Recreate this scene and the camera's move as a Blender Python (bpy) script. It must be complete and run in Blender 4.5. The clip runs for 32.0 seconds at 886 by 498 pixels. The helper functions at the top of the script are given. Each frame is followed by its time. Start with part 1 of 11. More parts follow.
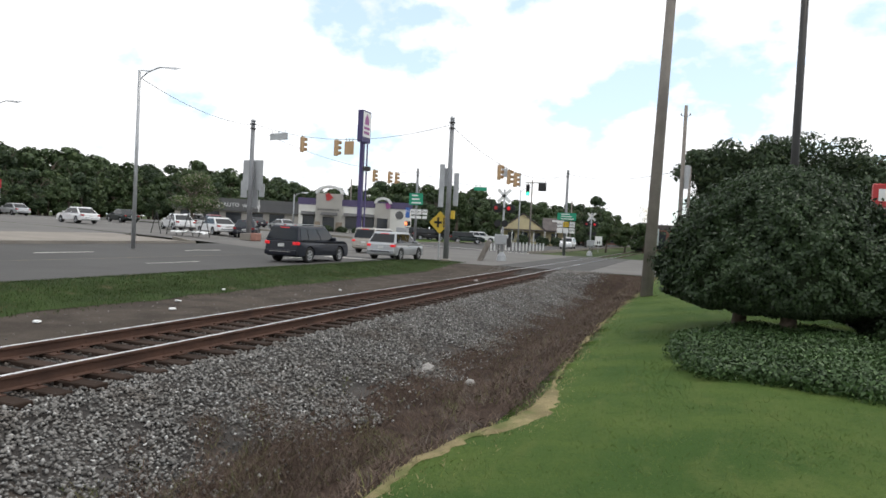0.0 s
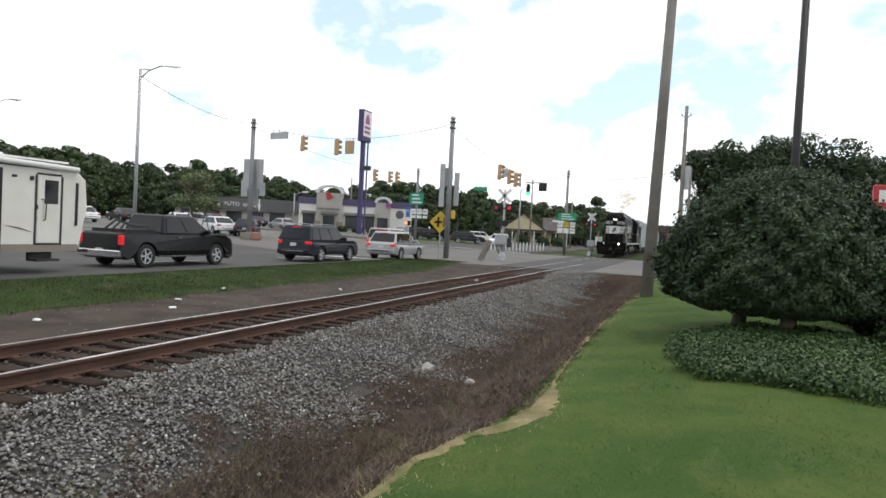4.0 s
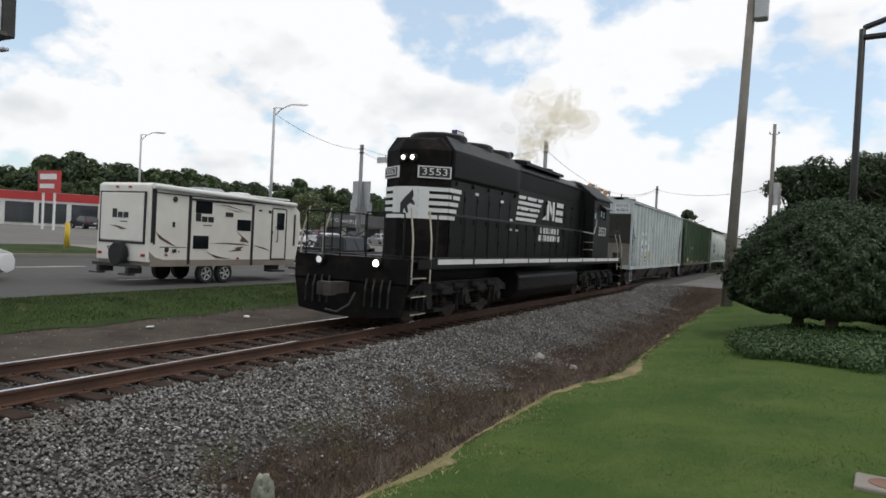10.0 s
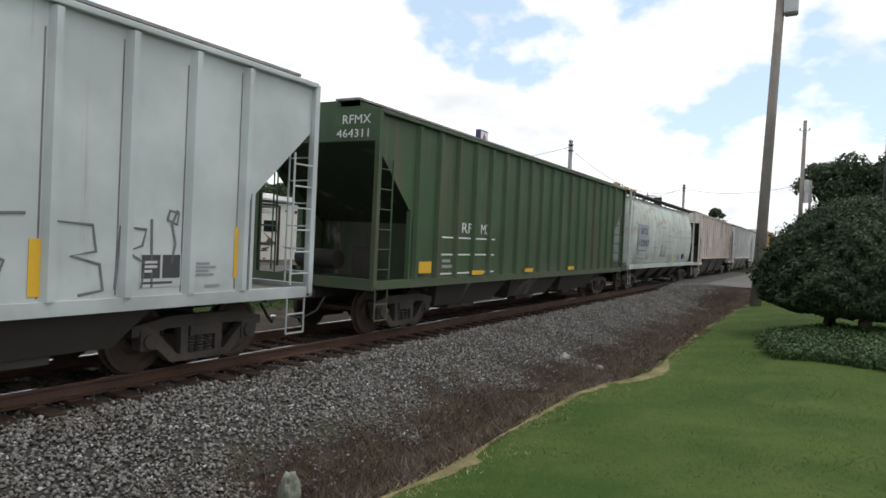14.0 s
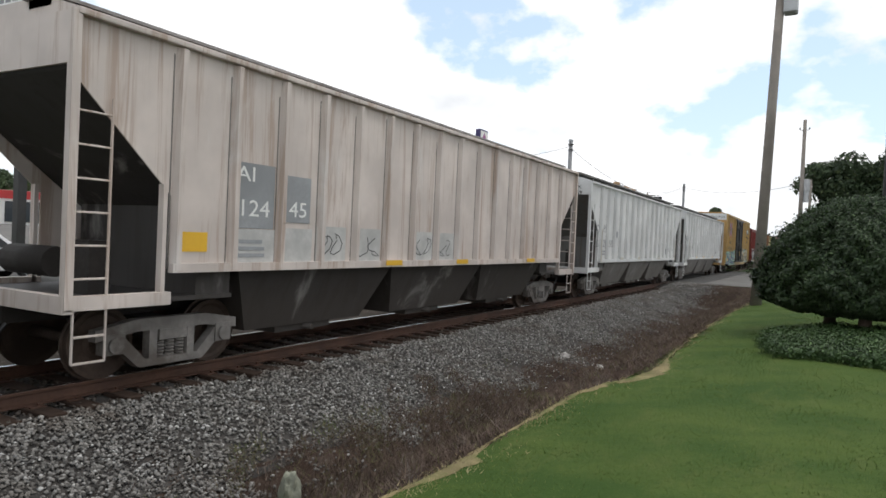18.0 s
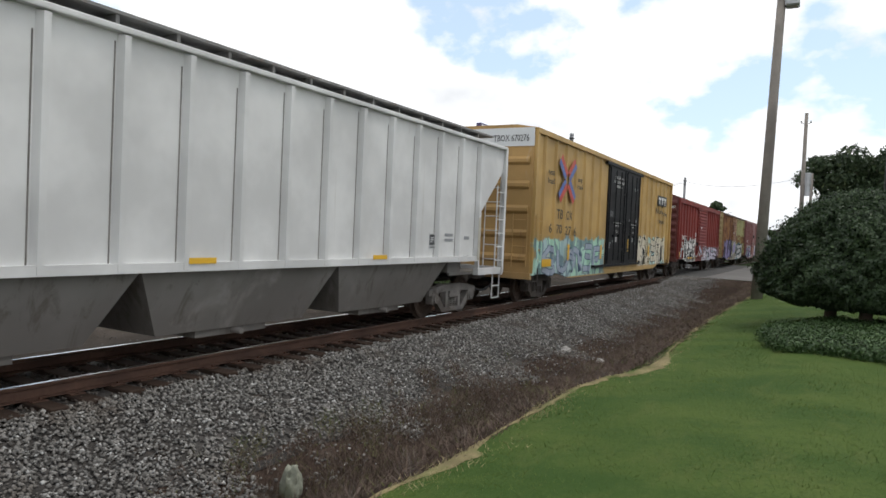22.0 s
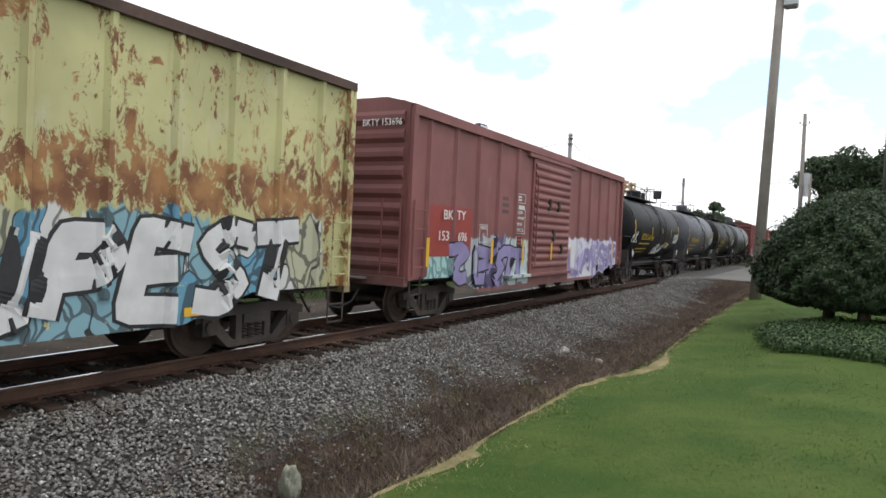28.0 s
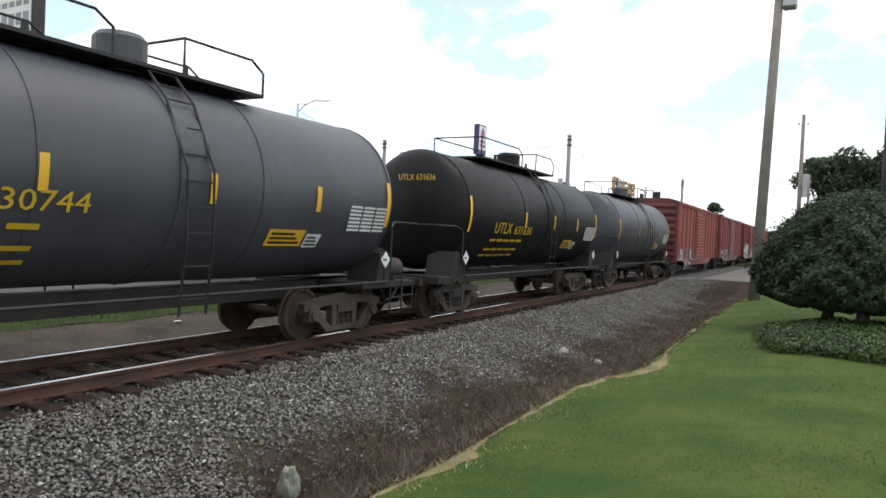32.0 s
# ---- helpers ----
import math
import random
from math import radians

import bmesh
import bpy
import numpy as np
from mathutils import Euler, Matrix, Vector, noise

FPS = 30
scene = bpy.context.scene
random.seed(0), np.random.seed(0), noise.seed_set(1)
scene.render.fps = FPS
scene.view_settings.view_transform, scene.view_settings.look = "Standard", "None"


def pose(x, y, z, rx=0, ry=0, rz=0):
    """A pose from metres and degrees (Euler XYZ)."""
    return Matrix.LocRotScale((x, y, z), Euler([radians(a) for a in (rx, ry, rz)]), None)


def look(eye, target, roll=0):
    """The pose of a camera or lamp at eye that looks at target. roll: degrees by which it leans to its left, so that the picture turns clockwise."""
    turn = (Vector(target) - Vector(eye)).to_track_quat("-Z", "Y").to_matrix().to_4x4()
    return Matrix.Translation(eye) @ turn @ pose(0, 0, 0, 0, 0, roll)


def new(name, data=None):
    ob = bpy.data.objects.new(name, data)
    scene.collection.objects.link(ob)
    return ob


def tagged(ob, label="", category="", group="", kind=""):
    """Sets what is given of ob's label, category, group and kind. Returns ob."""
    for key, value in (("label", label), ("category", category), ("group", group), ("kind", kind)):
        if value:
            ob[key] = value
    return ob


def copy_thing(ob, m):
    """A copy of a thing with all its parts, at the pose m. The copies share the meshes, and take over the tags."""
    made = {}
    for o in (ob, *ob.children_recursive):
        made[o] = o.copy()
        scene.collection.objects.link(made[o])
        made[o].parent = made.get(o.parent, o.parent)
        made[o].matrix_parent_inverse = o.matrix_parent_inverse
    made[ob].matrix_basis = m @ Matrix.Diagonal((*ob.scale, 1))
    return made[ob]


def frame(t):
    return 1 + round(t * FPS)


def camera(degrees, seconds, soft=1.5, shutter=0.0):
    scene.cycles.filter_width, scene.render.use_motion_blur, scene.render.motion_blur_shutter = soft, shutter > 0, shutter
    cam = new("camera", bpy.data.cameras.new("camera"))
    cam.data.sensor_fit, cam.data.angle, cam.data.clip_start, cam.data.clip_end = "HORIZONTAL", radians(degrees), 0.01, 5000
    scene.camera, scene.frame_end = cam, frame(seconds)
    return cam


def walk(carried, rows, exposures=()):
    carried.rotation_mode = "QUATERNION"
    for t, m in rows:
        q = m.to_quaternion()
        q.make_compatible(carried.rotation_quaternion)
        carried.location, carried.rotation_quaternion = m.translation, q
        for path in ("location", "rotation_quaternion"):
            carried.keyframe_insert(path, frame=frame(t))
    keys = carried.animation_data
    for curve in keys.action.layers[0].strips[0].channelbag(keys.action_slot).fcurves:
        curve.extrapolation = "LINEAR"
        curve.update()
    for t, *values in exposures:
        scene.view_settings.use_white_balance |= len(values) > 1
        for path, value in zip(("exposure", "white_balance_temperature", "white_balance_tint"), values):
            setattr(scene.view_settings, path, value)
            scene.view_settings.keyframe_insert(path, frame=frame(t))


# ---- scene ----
# the camera stands on the lawn beside the track; x across the track, y along it, rail head at z = 0
cam = camera(66.36, 32.0, soft=1.6)


def aim(x, y, z, yaw, pitch, lean):
    """Pose from a place, a turn to the left of +y, a tilt upwards and a lean to the right, in degrees."""
    a, p = radians(yaw), radians(pitch)
    way = Vector((-math.sin(a) * math.cos(p), math.cos(a) * math.cos(p), math.sin(p)))
    eye = Vector((x, y, z))
    return look(eye, eye + way, lean)


PATH = [
    (0.0, aim(-0.80, 3.80, 1.87, 20.10, -1.57, 2.86)),
    (0.5, aim(-0.80, 3.80, 1.87, 20.03, -1.85, 2.88)),
    (1.0, aim(-0.80, 3.80, 1.87, 19.93, -2.05, 2.90)),
    (1.5, aim(-0.80, 3.80, 1.87, 19.91, -1.75, 3.02)),
    (2.0, aim(-0.80, 3.80, 1.87, 19.98, -1.47, 3.07)),
    (2.5, aim(-0.80, 3.80, 1.87, 19.99, -1.51, 3.05)),
    (3.0, aim(-0.80, 3.80, 1.87, 19.99, -1.53, 3.08)),
    (3.5, aim(-0.80, 3.80, 1.87, 20.03, -1.58, 3.07)),
    (5.5, aim(-0.80, 3.80, 1.87, 20.48, -1.60, 3.17)),
    (6.0, aim(-0.80, 3.80, 1.87, 20.65, -1.59, 3.21)),
    (6.5, aim(-0.74, 3.55, 1.88, 20.95, -1.59, 2.97)),
    (7.0, aim(-0.58, 2.97, 1.92, 21.00, -1.60, 2.90)),
    (7.5, aim(-0.35, 2.30, 1.96, 21.60, -1.70, 2.78)),
    (8.0, aim(-0.24, 1.67, 1.97, 21.95, -1.65, 2.70)),
    (8.5, aim(-0.13, 1.00, 1.98, 22.44, -1.60, 2.78)),
    (9.0, aim(0.00, 0.00, 1.99, 23.18, -1.36, 2.99)),
    (9.5, aim(0.00, 0.00, 1.99, 25.24, -0.76, 2.97)),
    (10.0, aim(0.00, 0.00, 1.99, 27.35, -0.83, 2.89)),
    (10.5, aim(0.00, 0.00, 1.99, 28.71, -0.83, 2.73)),
    (11.0, aim(0.00, 0.00, 1.99, 29.30, -0.88, 2.80)),
    (11.5, aim(0.00, 0.00, 1.99, 29.64, -0.91, 2.80)),
    (12.0, aim(0.00, 0.00, 1.99, 29.64, -0.91, 2.66)),
    (12.5, aim(0.00, 0.00, 1.99, 29.54, -0.94, 2.64)),
    (13.0, aim(0.00, 0.00, 1.99, 29.41, -0.94, 2.71)),
    (13.5, aim(0.00, 0.00, 1.99, 29.40, -0.94, 2.68)),
    (14.0, aim(0.00, 0.00, 1.99, 29.41, -0.96, 2.68)),
    (14.5, aim(0.00, 0.00, 1.99, 29.41, -0.97, 2.66)),
    (16.5, aim(0.00, 0.00, 1.99, 29.36, -0.96, 2.74)),
    (17.0, aim(0.00, 0.00, 1.99, 29.37, -0.97, 2.71)),
    (17.5, aim(0.00, 0.00, 1.99, 29.41, -0.98, 2.63)),
    (18.0, aim(0.00, 0.00, 1.99, 29.41, -0.99, 2.62)),
    (18.5, aim(0.00, 0.00, 1.99, 29.44, -1.00, 2.69)),
    (19.0, aim(0.00, 0.00, 1.99, 29.47, -1.09, 2.68)),
    (19.5, aim(0.00, 0.00, 1.99, 29.46, -1.12, 2.58)),
    (20.0, aim(0.00, 0.00, 1.99, 29.46, -1.13, 2.58)),
    (20.5, aim(0.00, 0.00, 1.99, 29.47, -1.14, 2.52)),
    (21.0, aim(0.00, 0.00, 1.99, 29.47, -1.18, 2.57)),
    (21.5, aim(0.00, 0.00, 1.99, 29.48, -1.57, 2.52)),
    (22.0, aim(0.00, 0.00, 1.99, 29.45, -1.49, 2.56)),
    (22.5, aim(0.00, 0.00, 1.99, 29.44, -1.49, 2.61)),
    (23.0, aim(0.00, 0.00, 1.99, 29.42, -1.50, 2.61)),
    (23.5, aim(0.00, 0.00, 1.99, 29.42, -1.49, 2.64)),
    (24.0, aim(0.00, 0.00, 1.99, 29.41, -1.48, 2.58)),
    (24.5, aim(0.00, 0.00, 1.99, 29.40, -1.47, 2.55)),
    (25.0, aim(0.00, 0.00, 1.99, 29.40, -1.45, 2.58)),
    (25.5, aim(0.00, 0.00, 1.99, 29.39, -1.46, 2.59)),
    (27.5, aim(0.00, 0.00, 1.99, 29.36, -1.47, 2.57)),
    (28.0, aim(0.00, 0.00, 1.99, 29.35, -1.47, 2.61)),
    (28.5, aim(0.00, 0.00, 1.99, 29.35, -1.43, 2.58)),
    (29.0, aim(0.00, 0.00, 1.99, 29.37, -1.44, 2.62)),
    (29.5, aim(0.00, 0.00, 1.99, 29.36, -1.41, 2.62)),
    (30.0, aim(0.00, 0.00, 1.99, 29.38, -1.40, 2.54)),
    (30.5, aim(0.00, 0.00, 1.99, 29.36, -1.40, 2.58)),
    (31.0, aim(0.00, 0.00, 1.99, 29.33, -1.39, 2.57)),
    (31.5, aim(0.00, 0.00, 1.99, 29.33, -1.39, 2.57)),
    (32.0, aim(0.00, 0.00, 1.99, 29.28, -1.39, 2.59)),
]
walk(cam, PATH, exposures=[(0, 0.02), (6.3, 0.06), (8, -0.11), (9, -0.20), (10, -0.36), (11, 0.04), (12, 0.30), (12.6, 0.24), (13.4, -0.14), (14, -0.16), (17, -0.12), (20, -0.10), (22.4, -0.12), (23.2, 0.10), (24, 0.25), (25, 0.20), (26, 0.18), (32, 0.18)])

# ---- sky and sun: bright broken cloud, high soft sun ----
SUN_EL, SUN_AZ = 68.0, 60.0


def make_world():
    w = bpy.data.worlds.new("sky")
    scene.world = w
    w.use_nodes = True
    nt = w.node_tree
    nt.nodes.clear()
    n, l = nt.nodes.new, nt.links.new
    out = n("ShaderNodeOutputWorld")
    bg = n("ShaderNodeBackground")
    sky = n("ShaderNodeTexSky")
    sky.sky_type, sky.sun_disc = "NISHITA", False
    sky.sun_elevation, sky.sun_rotation = radians(SUN_EL), radians(SUN_AZ)
    sky.air_density, sky.dust_density = 1.0, 1.2
    tc = n("ShaderNodeTexCoord")
    # clouds lie on a flat layer: divide the direction by its height
    sep = n("ShaderNodeSeparateXYZ")
    l(tc.outputs["Generated"], sep.inputs[0])
    h = n("ShaderNodeMath")
    h.operation = "MAXIMUM"
    l(sep.outputs[2], h.inputs[0])
    h.inputs[1].default_value = 0.0
    h2 = n("ShaderNodeMath")
    h2.operation = "ADD"
    l(h.outputs[0], h2.inputs[0])
    h2.inputs[1].default_value = 0.62
    dv = n("ShaderNodeVectorMath")
    dv.operation = "DIVIDE"
    l(tc.outputs["Generated"], dv.inputs[0])
    cb = n("ShaderNodeCombineXYZ")
    for i in range(3):
        l(h2.outputs[0], cb.inputs[i])
    l(cb.outputs[0], dv.inputs[1])
    no = n("ShaderNodeTexNoise")
    l(dv.outputs[0], no.inputs["Vector"])
    no.inputs["Scale"].default_value, no.inputs["Detail"].default_value = 4.6, 7.0
    no.inputs["Roughness"].default_value = 0.52
    ra = n("ShaderNodeValToRGB")
    ra.color_ramp.elements[0].position, ra.color_ramp.elements[0].color = 0.395, (0, 0, 0, 1)
    ra.color_ramp.elements[1].position, ra.color_ramp.elements[1].color = 0.465, (1, 1, 1, 1)
    l(no.outputs["Fac"], ra.inputs[0])
    # thicker parts are greyer below
    no2 = n("ShaderNodeTexNoise")
    l(dv.outputs[0], no2.inputs["Vector"])
    no2.inputs["Scale"].default_value, no2.inputs["Detail"].default_value = 5.2, 6.0
    rb = n("ShaderNodeValToRGB")
    rb.color_ramp.elements[0].position, rb.color_ramp.elements[0].color = 0.30, (1.02, 1.05, 1.09, 1)
    rb.color_ramp.elements[1].position, rb.color_ramp.elements[1].color = 0.46, (1.32, 1.33, 1.35, 1)
    l(no2.outputs["Fac"], rb.inputs[0])
    sc = n("ShaderNodeVectorMath")
    sc.operation = "SCALE"
    l(sky.outputs[0], sc.inputs[0])
    sc.inputs["Scale"].default_value = 0.12
    ad = n("ShaderNodeVectorMath")
    ad.operation = "ADD"
    l(sc.outputs[0], ad.inputs[0])
    ad.inputs[1].default_value = (0.46, 0.55, 0.60)
    mx = n("ShaderNodeMix")
    mx.data_type = "RGBA"
    l(ra.outputs[0], mx.inputs[0])
    l(ad.outputs[0], mx.inputs[6])
    l(rb.outputs[0], mx.inputs[7])
    l(mx.outputs[2], bg.inputs[0])
    bg.inputs[1].default_value = 0.95
    l(bg.outputs[0], out.inputs[0])


make_world()
sun = new("sun", bpy.data.lights.new("sun", "SUN"))
sun.data.energy, sun.data.angle, sun.data.color = 1.0, radians(14), (1.0, 0.95, 0.88)
_a, _e = radians(SUN_AZ), radians(SUN_EL)
sun.matrix_world = look(Vector((math.sin(_a) * math.cos(_e), math.cos(_a) * math.cos(_e), math.sin(_e))) * 100, (0, 0, 0))
# ---- materials ----
class NT:
    """Small helper to write node trees line by line."""

    def __init__(self, name):
        self.m = bpy.data.materials.new(name)
        self.m.use_nodes = True
        self.t = self.m.node_tree
        self.t.nodes.clear()
        self.out = self.n("ShaderNodeOutputMaterial")
        self.b = self.n("ShaderNodeBsdfPrincipled")
        self.t.links.new(self.b.outputs[0], self.out.inputs[0])
        self.co = self.n("ShaderNodeTexCoord").outputs["Object"]

    def n(self, kind):
        return self.t.nodes.new(kind)

    def put(self, sock, v):
        if isinstance(v, bpy.types.NodeSocket):
            self.t.links.new(v, sock)
        elif isinstance(v, (tuple, list)) and len(v) == 3 and sock.type == "RGBA":
            sock.default_value = (*v, 1)
        else:
            sock.default_value = v

    def math(self, op, a, b=0.0, c=0.0):
        k = self.n("ShaderNodeMath")
        k.operation = op
        for i, v in enumerate((a, b, c)):
            self.put(k.inputs[i], v)
        return k.outputs[0]

    def scaled(self, s):
        k = self.n("ShaderNodeMapping")
        self.put(k.inputs["Vector"], self.co)
        k.inputs["Scale"].default_value = s if isinstance(s, tuple) else (s, s, s)
        return k.outputs[0]

    def noise(self, s, detail=4.0, rough=0.55, off=0.0):
        k = self.n("ShaderNodeTexNoise")
        self.put(k.inputs["Vector"], self.scaled(s))
        k.inputs["Scale"].default_value = 1.0
        k.inputs["Detail"].default_value, k.inputs["Roughness"].default_value = detail, rough
        k.inputs["Distortion"].default_value = off
        return k.outputs["Fac"]

    def step(self, v, lo, hi):
        k = self.n("ShaderNodeMapRange")
        k.interpolation_type = "SMOOTHSTEP"
        self.put(k.inputs["Value"], v)
        k.inputs["From Min"].default_value, k.inputs["From Max"].default_value = lo, hi
        return k.outputs["Result"]

    def mix(self, f, a, b, mode="MIX"):
        k = self.n("ShaderNodeMix")
        k.data_type, k.blend_type = "RGBA", mode
        self.put(k.inputs[0], f)
        self.put(k.inputs[6], a)
        self.put(k.inputs[7], b)
        return k.outputs[2]

    def axis(self, i):
        k = self.n("ShaderNodeSeparateXYZ")
        self.put(k.inputs[0], self.co)
        return k.outputs[i]

    def rand(self):
        return self.n("ShaderNodeObjectInfo").outputs["Random"]

    def island(self):
        return self.n("ShaderNodeNewGeometry").outputs["Random Per Island"]

    def bump(self, h, strength, dist=0.01):
        k = self.n("ShaderNodeBump")
        k.inputs["Strength"].default_value, k.inputs["Distance"].default_value = strength, dist
        self.put(k.inputs["Height"], h)
        self.t.links.new(k.outputs[0], self.b.inputs["Normal"])

    def done(self, color, rough=0.6, metal=0.0, spec=0.5):
        self.put(self.b.inputs["Base Color"], color)
        self.put(self.b.inputs["Roughness"], rough)
        self.put(self.b.inputs["Metallic"], metal)
        self.b.inputs["Specular IOR Level"].default_value = spec
        return self.m


def shade(c, k):
    return tuple(min(1.0, max(0.0, v * k)) for v in c)


def surf(name, c, rough=0.6, metal=0.0, var=0.25, big=0.6, fine=14.0, bump=0.12, dist=0.006, dirt=None, dirt_at=0.56, streak=False, per=0.0, spec=0.5):
    """A plain painted, mineral or metal surface: tone at two scales, dirt with its own shape, fine relief."""
    m = NT(name)
    a, b = m.noise(big, 4), m.noise(fine, 5, 0.65)
    col = m.mix(m.step(a, 0.3, 0.7), shade(c, 1 - var), shade(c, 1 + var * 0.6))
    col = m.mix(m.math("MULTIPLY", m.step(b, 0.35, 0.7), 0.5), col, shade(c, 1 - var * 0.8))
    if per:
        col = m.mix(m.math("MULTIPLY", m.rand(), per), col, shade(c, 0.45))
    if dirt:
        g = m.noise((3.0, 3.0, 0.35) if streak else 1.3, 6, 0.65)
        col = m.mix(m.math("MULTIPLY", m.step(g, dirt_at, dirt_at + 0.16), 0.8), col, dirt)
    m.bump(b, bump, dist)
    return m.done(col, m.math("ADD", rough - 0.08, m.math("MULTIPLY", b, 0.16)), metal, spec)


def glow(name, c, strength):
    m = NT(name)
    m.put(m.b.inputs["Emission Color"], c)
    m.b.inputs["Emission Strength"].default_value = strength
    return m.done(c, 0.3)


def glass(name, c=(0.02, 0.025, 0.03), rough=0.06):
    m = NT(name)
    return m.done(m.mix(m.noise(2.0), c, shade(c, 1.6)), rough, 0.0, 0.35)


def leafy(name, c1, c2, c3=None, rough=0.5, at=0.6):
    """Leaves: every clump has its own tone, with lighter patches over the crown."""
    m = NT(name)
    col = m.mix(m.island(), c1, c2)
    col = m.mix(m.math("MULTIPLY", m.step(m.noise(0.7, 3), 0.4, 0.7), 0.5), col, shade(c2, 1.25))
    if c3:
        col = m.mix(m.step(m.island(), at, at + 0.03), col, c3)
    m.b.inputs["Transmission Weight"].default_value = 0.0
    return m.done(col, rough, 0.0, 0.3)


M = {}
m = NT("lawn")
a, b, c = m.noise((0.55, 0.9, 0.6), 4, 0.6), m.noise(30, 5, 0.75), m.noise((2.6, 1.1, 1.0), 6, 0.7)
d = m.noise(7.0, 5, 0.7)
col = m.mix(m.step(a, 0.32, 0.68), (0.040, 0.078, 0.017), (0.076, 0.112, 0.026))
col = m.mix(m.math("MULTIPLY", m.step(c, 0.5, 0.66), 0.5), col, (0.098, 0.122, 0.036))
col = m.mix(m.math("MULTIPLY", m.step(d, 0.5, 0.68), 0.4), col, (0.034, 0.066, 0.014))
col = m.mix(m.math("MULTIPLY", m.step(b, 0.46, 0.64), 0.45), col, (0.030, 0.060, 0.012))
m.bump(b, 0.5, 0.02)
M["lawn"] = m.done(col, 0.9, 0, 0.1)
M["verge"] = surf("verge_grass", (0.036, 0.058, 0.016), 0.9, var=0.4, big=0.8, fine=18, bump=0.5, dist=0.03, dirt=(0.12, 0.10, 0.06), dirt_at=0.56, spec=0.1)
M["soil"] = surf("ditch_soil", (0.056, 0.038, 0.029), 0.95, var=0.4, big=1.2, fine=20, bump=0.6, dist=0.03, dirt=(0.12, 0.10, 0.085), spec=0.1)
M["cinder"] = surf("trackside_cinder", (0.072, 0.059, 0.048), 0.95, var=0.35, big=1.0, fine=30, bump=0.6, dist=0.02, dirt=(0.095, 0.08, 0.066), spec=0.1)
M["bed"] = surf("ballast_bed", (0.08, 0.074, 0.069), 0.95, var=0.4, big=1.4, fine=34, bump=0.7, dist=0.03, dirt=(0.10, 0.07, 0.05), dirt_at=0.58, spec=0.1)
M["asphalt"] = surf("asphalt", (0.084, 0.081, 0.078), 0.9, var=0.14, big=0.25, fine=60, bump=0.25, dist=0.004, dirt=(0.07, 0.067, 0.064), dirt_at=0.6, spec=0.2)
M["lot"] = surf("lot_asphalt", (0.155, 0.148, 0.138), 0.9, var=0.15, big=0.3, fine=40, bump=0.2, dist=0.004, dirt=(0.14, 0.13, 0.12), dirt_at=0.6, spec=0.2)
M["concrete"] = surf("concrete", (0.25, 0.225, 0.195), 0.9, var=0.16, big=0.5, fine=30, bump=0.25, dist=0.004, dirt=(0.27, 0.23, 0.18), dirt_at=0.58, spec=0.2)
M["line"] = surf("road_paint", (0.62, 0.60, 0.54), 0.8, var=0.15, big=2, fine=30, dirt=(0.3, 0.29, 0.27))
M["line_y"] = surf("road_paint_yellow", (0.20, 0.16, 0.09), 0.85, var=0.3, big=2, fine=30, dirt=(0.10, 0.095, 0.085), dirt_at=0.42)
M["ground"] = surf("far_ground", (0.06, 0.08, 0.03), 0.95, var=0.35, big=0.05, fine=1.2, bump=0.3, dist=0.05, dirt=(0.13, 0.115, 0.075), spec=0.1)
M["rail"] = surf("rail_steel_brown", (0.085, 0.042, 0.027), 0.75, 0.2, var=0.35, big=1.5, fine=20, bump=0.2, dist=0.003)
M["railhead"] = surf("polished_rail_head", (0.70, 0.70, 0.71), 0.22, 1.0, var=0.08, big=2, fine=40, bump=0.03)
M["tie"] = surf("old_tie_wood", (0.058, 0.04, 0.031), 0.95, var=0.35, big=2, fine=24, bump=0.5, dist=0.006, dirt=(0.05, 0.035, 0.03), per=0.5, spec=0.1)
M["wood"] = surf("weathered_pole_wood", (0.25, 0.225, 0.20), 0.9, var=0.25, big=1.2, fine=26, bump=0.3, dist=0.004, dirt=(0.14, 0.12, 0.10), streak=True, spec=0.15)
M["galv"] = surf("galvanised_steel", (0.42, 0.43, 0.44), 0.5, 0.5, var=0.15, big=1.5, fine=20, bump=0.05)
M["dkmetal"] = surf("dark_painted_metal", (0.035, 0.034, 0.033), 0.55, 0.2, var=0.3, big=1.5, fine=16)
M["black"] = surf("matt_black", (0.015, 0.015, 0.016), 0.6, 0.0, var=0.3)
M["rubber"] = surf("tyre_rubber", (0.018, 0.018, 0.018), 0.85, 0.0, var=0.2, fine=30)
M["wheel"] = surf("wheel_steel", (0.075, 0.052, 0.040), 0.65, 0.5, var=0.35, big=2, fine=20)
M["truck"] = surf("truck_casting", (0.06, 0.05, 0.043), 0.75, 0.2, var=0.35, big=2, fine=16, bump=0.3, dirt=(0.10, 0.078, 0.06))
M["under"] = surf("underframe_grime", (0.03, 0.025, 0.022), 0.8, 0.1, var=0.35, big=1.5, fine=16, dirt=(0.06, 0.048, 0.038))
M["white"] = surf("white_paint", (0.75, 0.75, 0.73), 0.5, var=0.08, big=1, fine=10, bump=0.04)
M["rail_yellow"] = surf("pale_rail_paint", (0.46, 0.42, 0.33), 0.6, var=0.2)
M["yellow"] = surf("yellow_paint", (0.62, 0.42, 0.03), 0.5, var=0.12)
M["tape"] = surf("reflective_yellow_tape", (0.72, 0.42, 0.03), 0.4, var=0.1)
M["tape_faded"] = surf("faded_pale_tape", (0.46, 0.43, 0.36), 0.6, var=0.2)
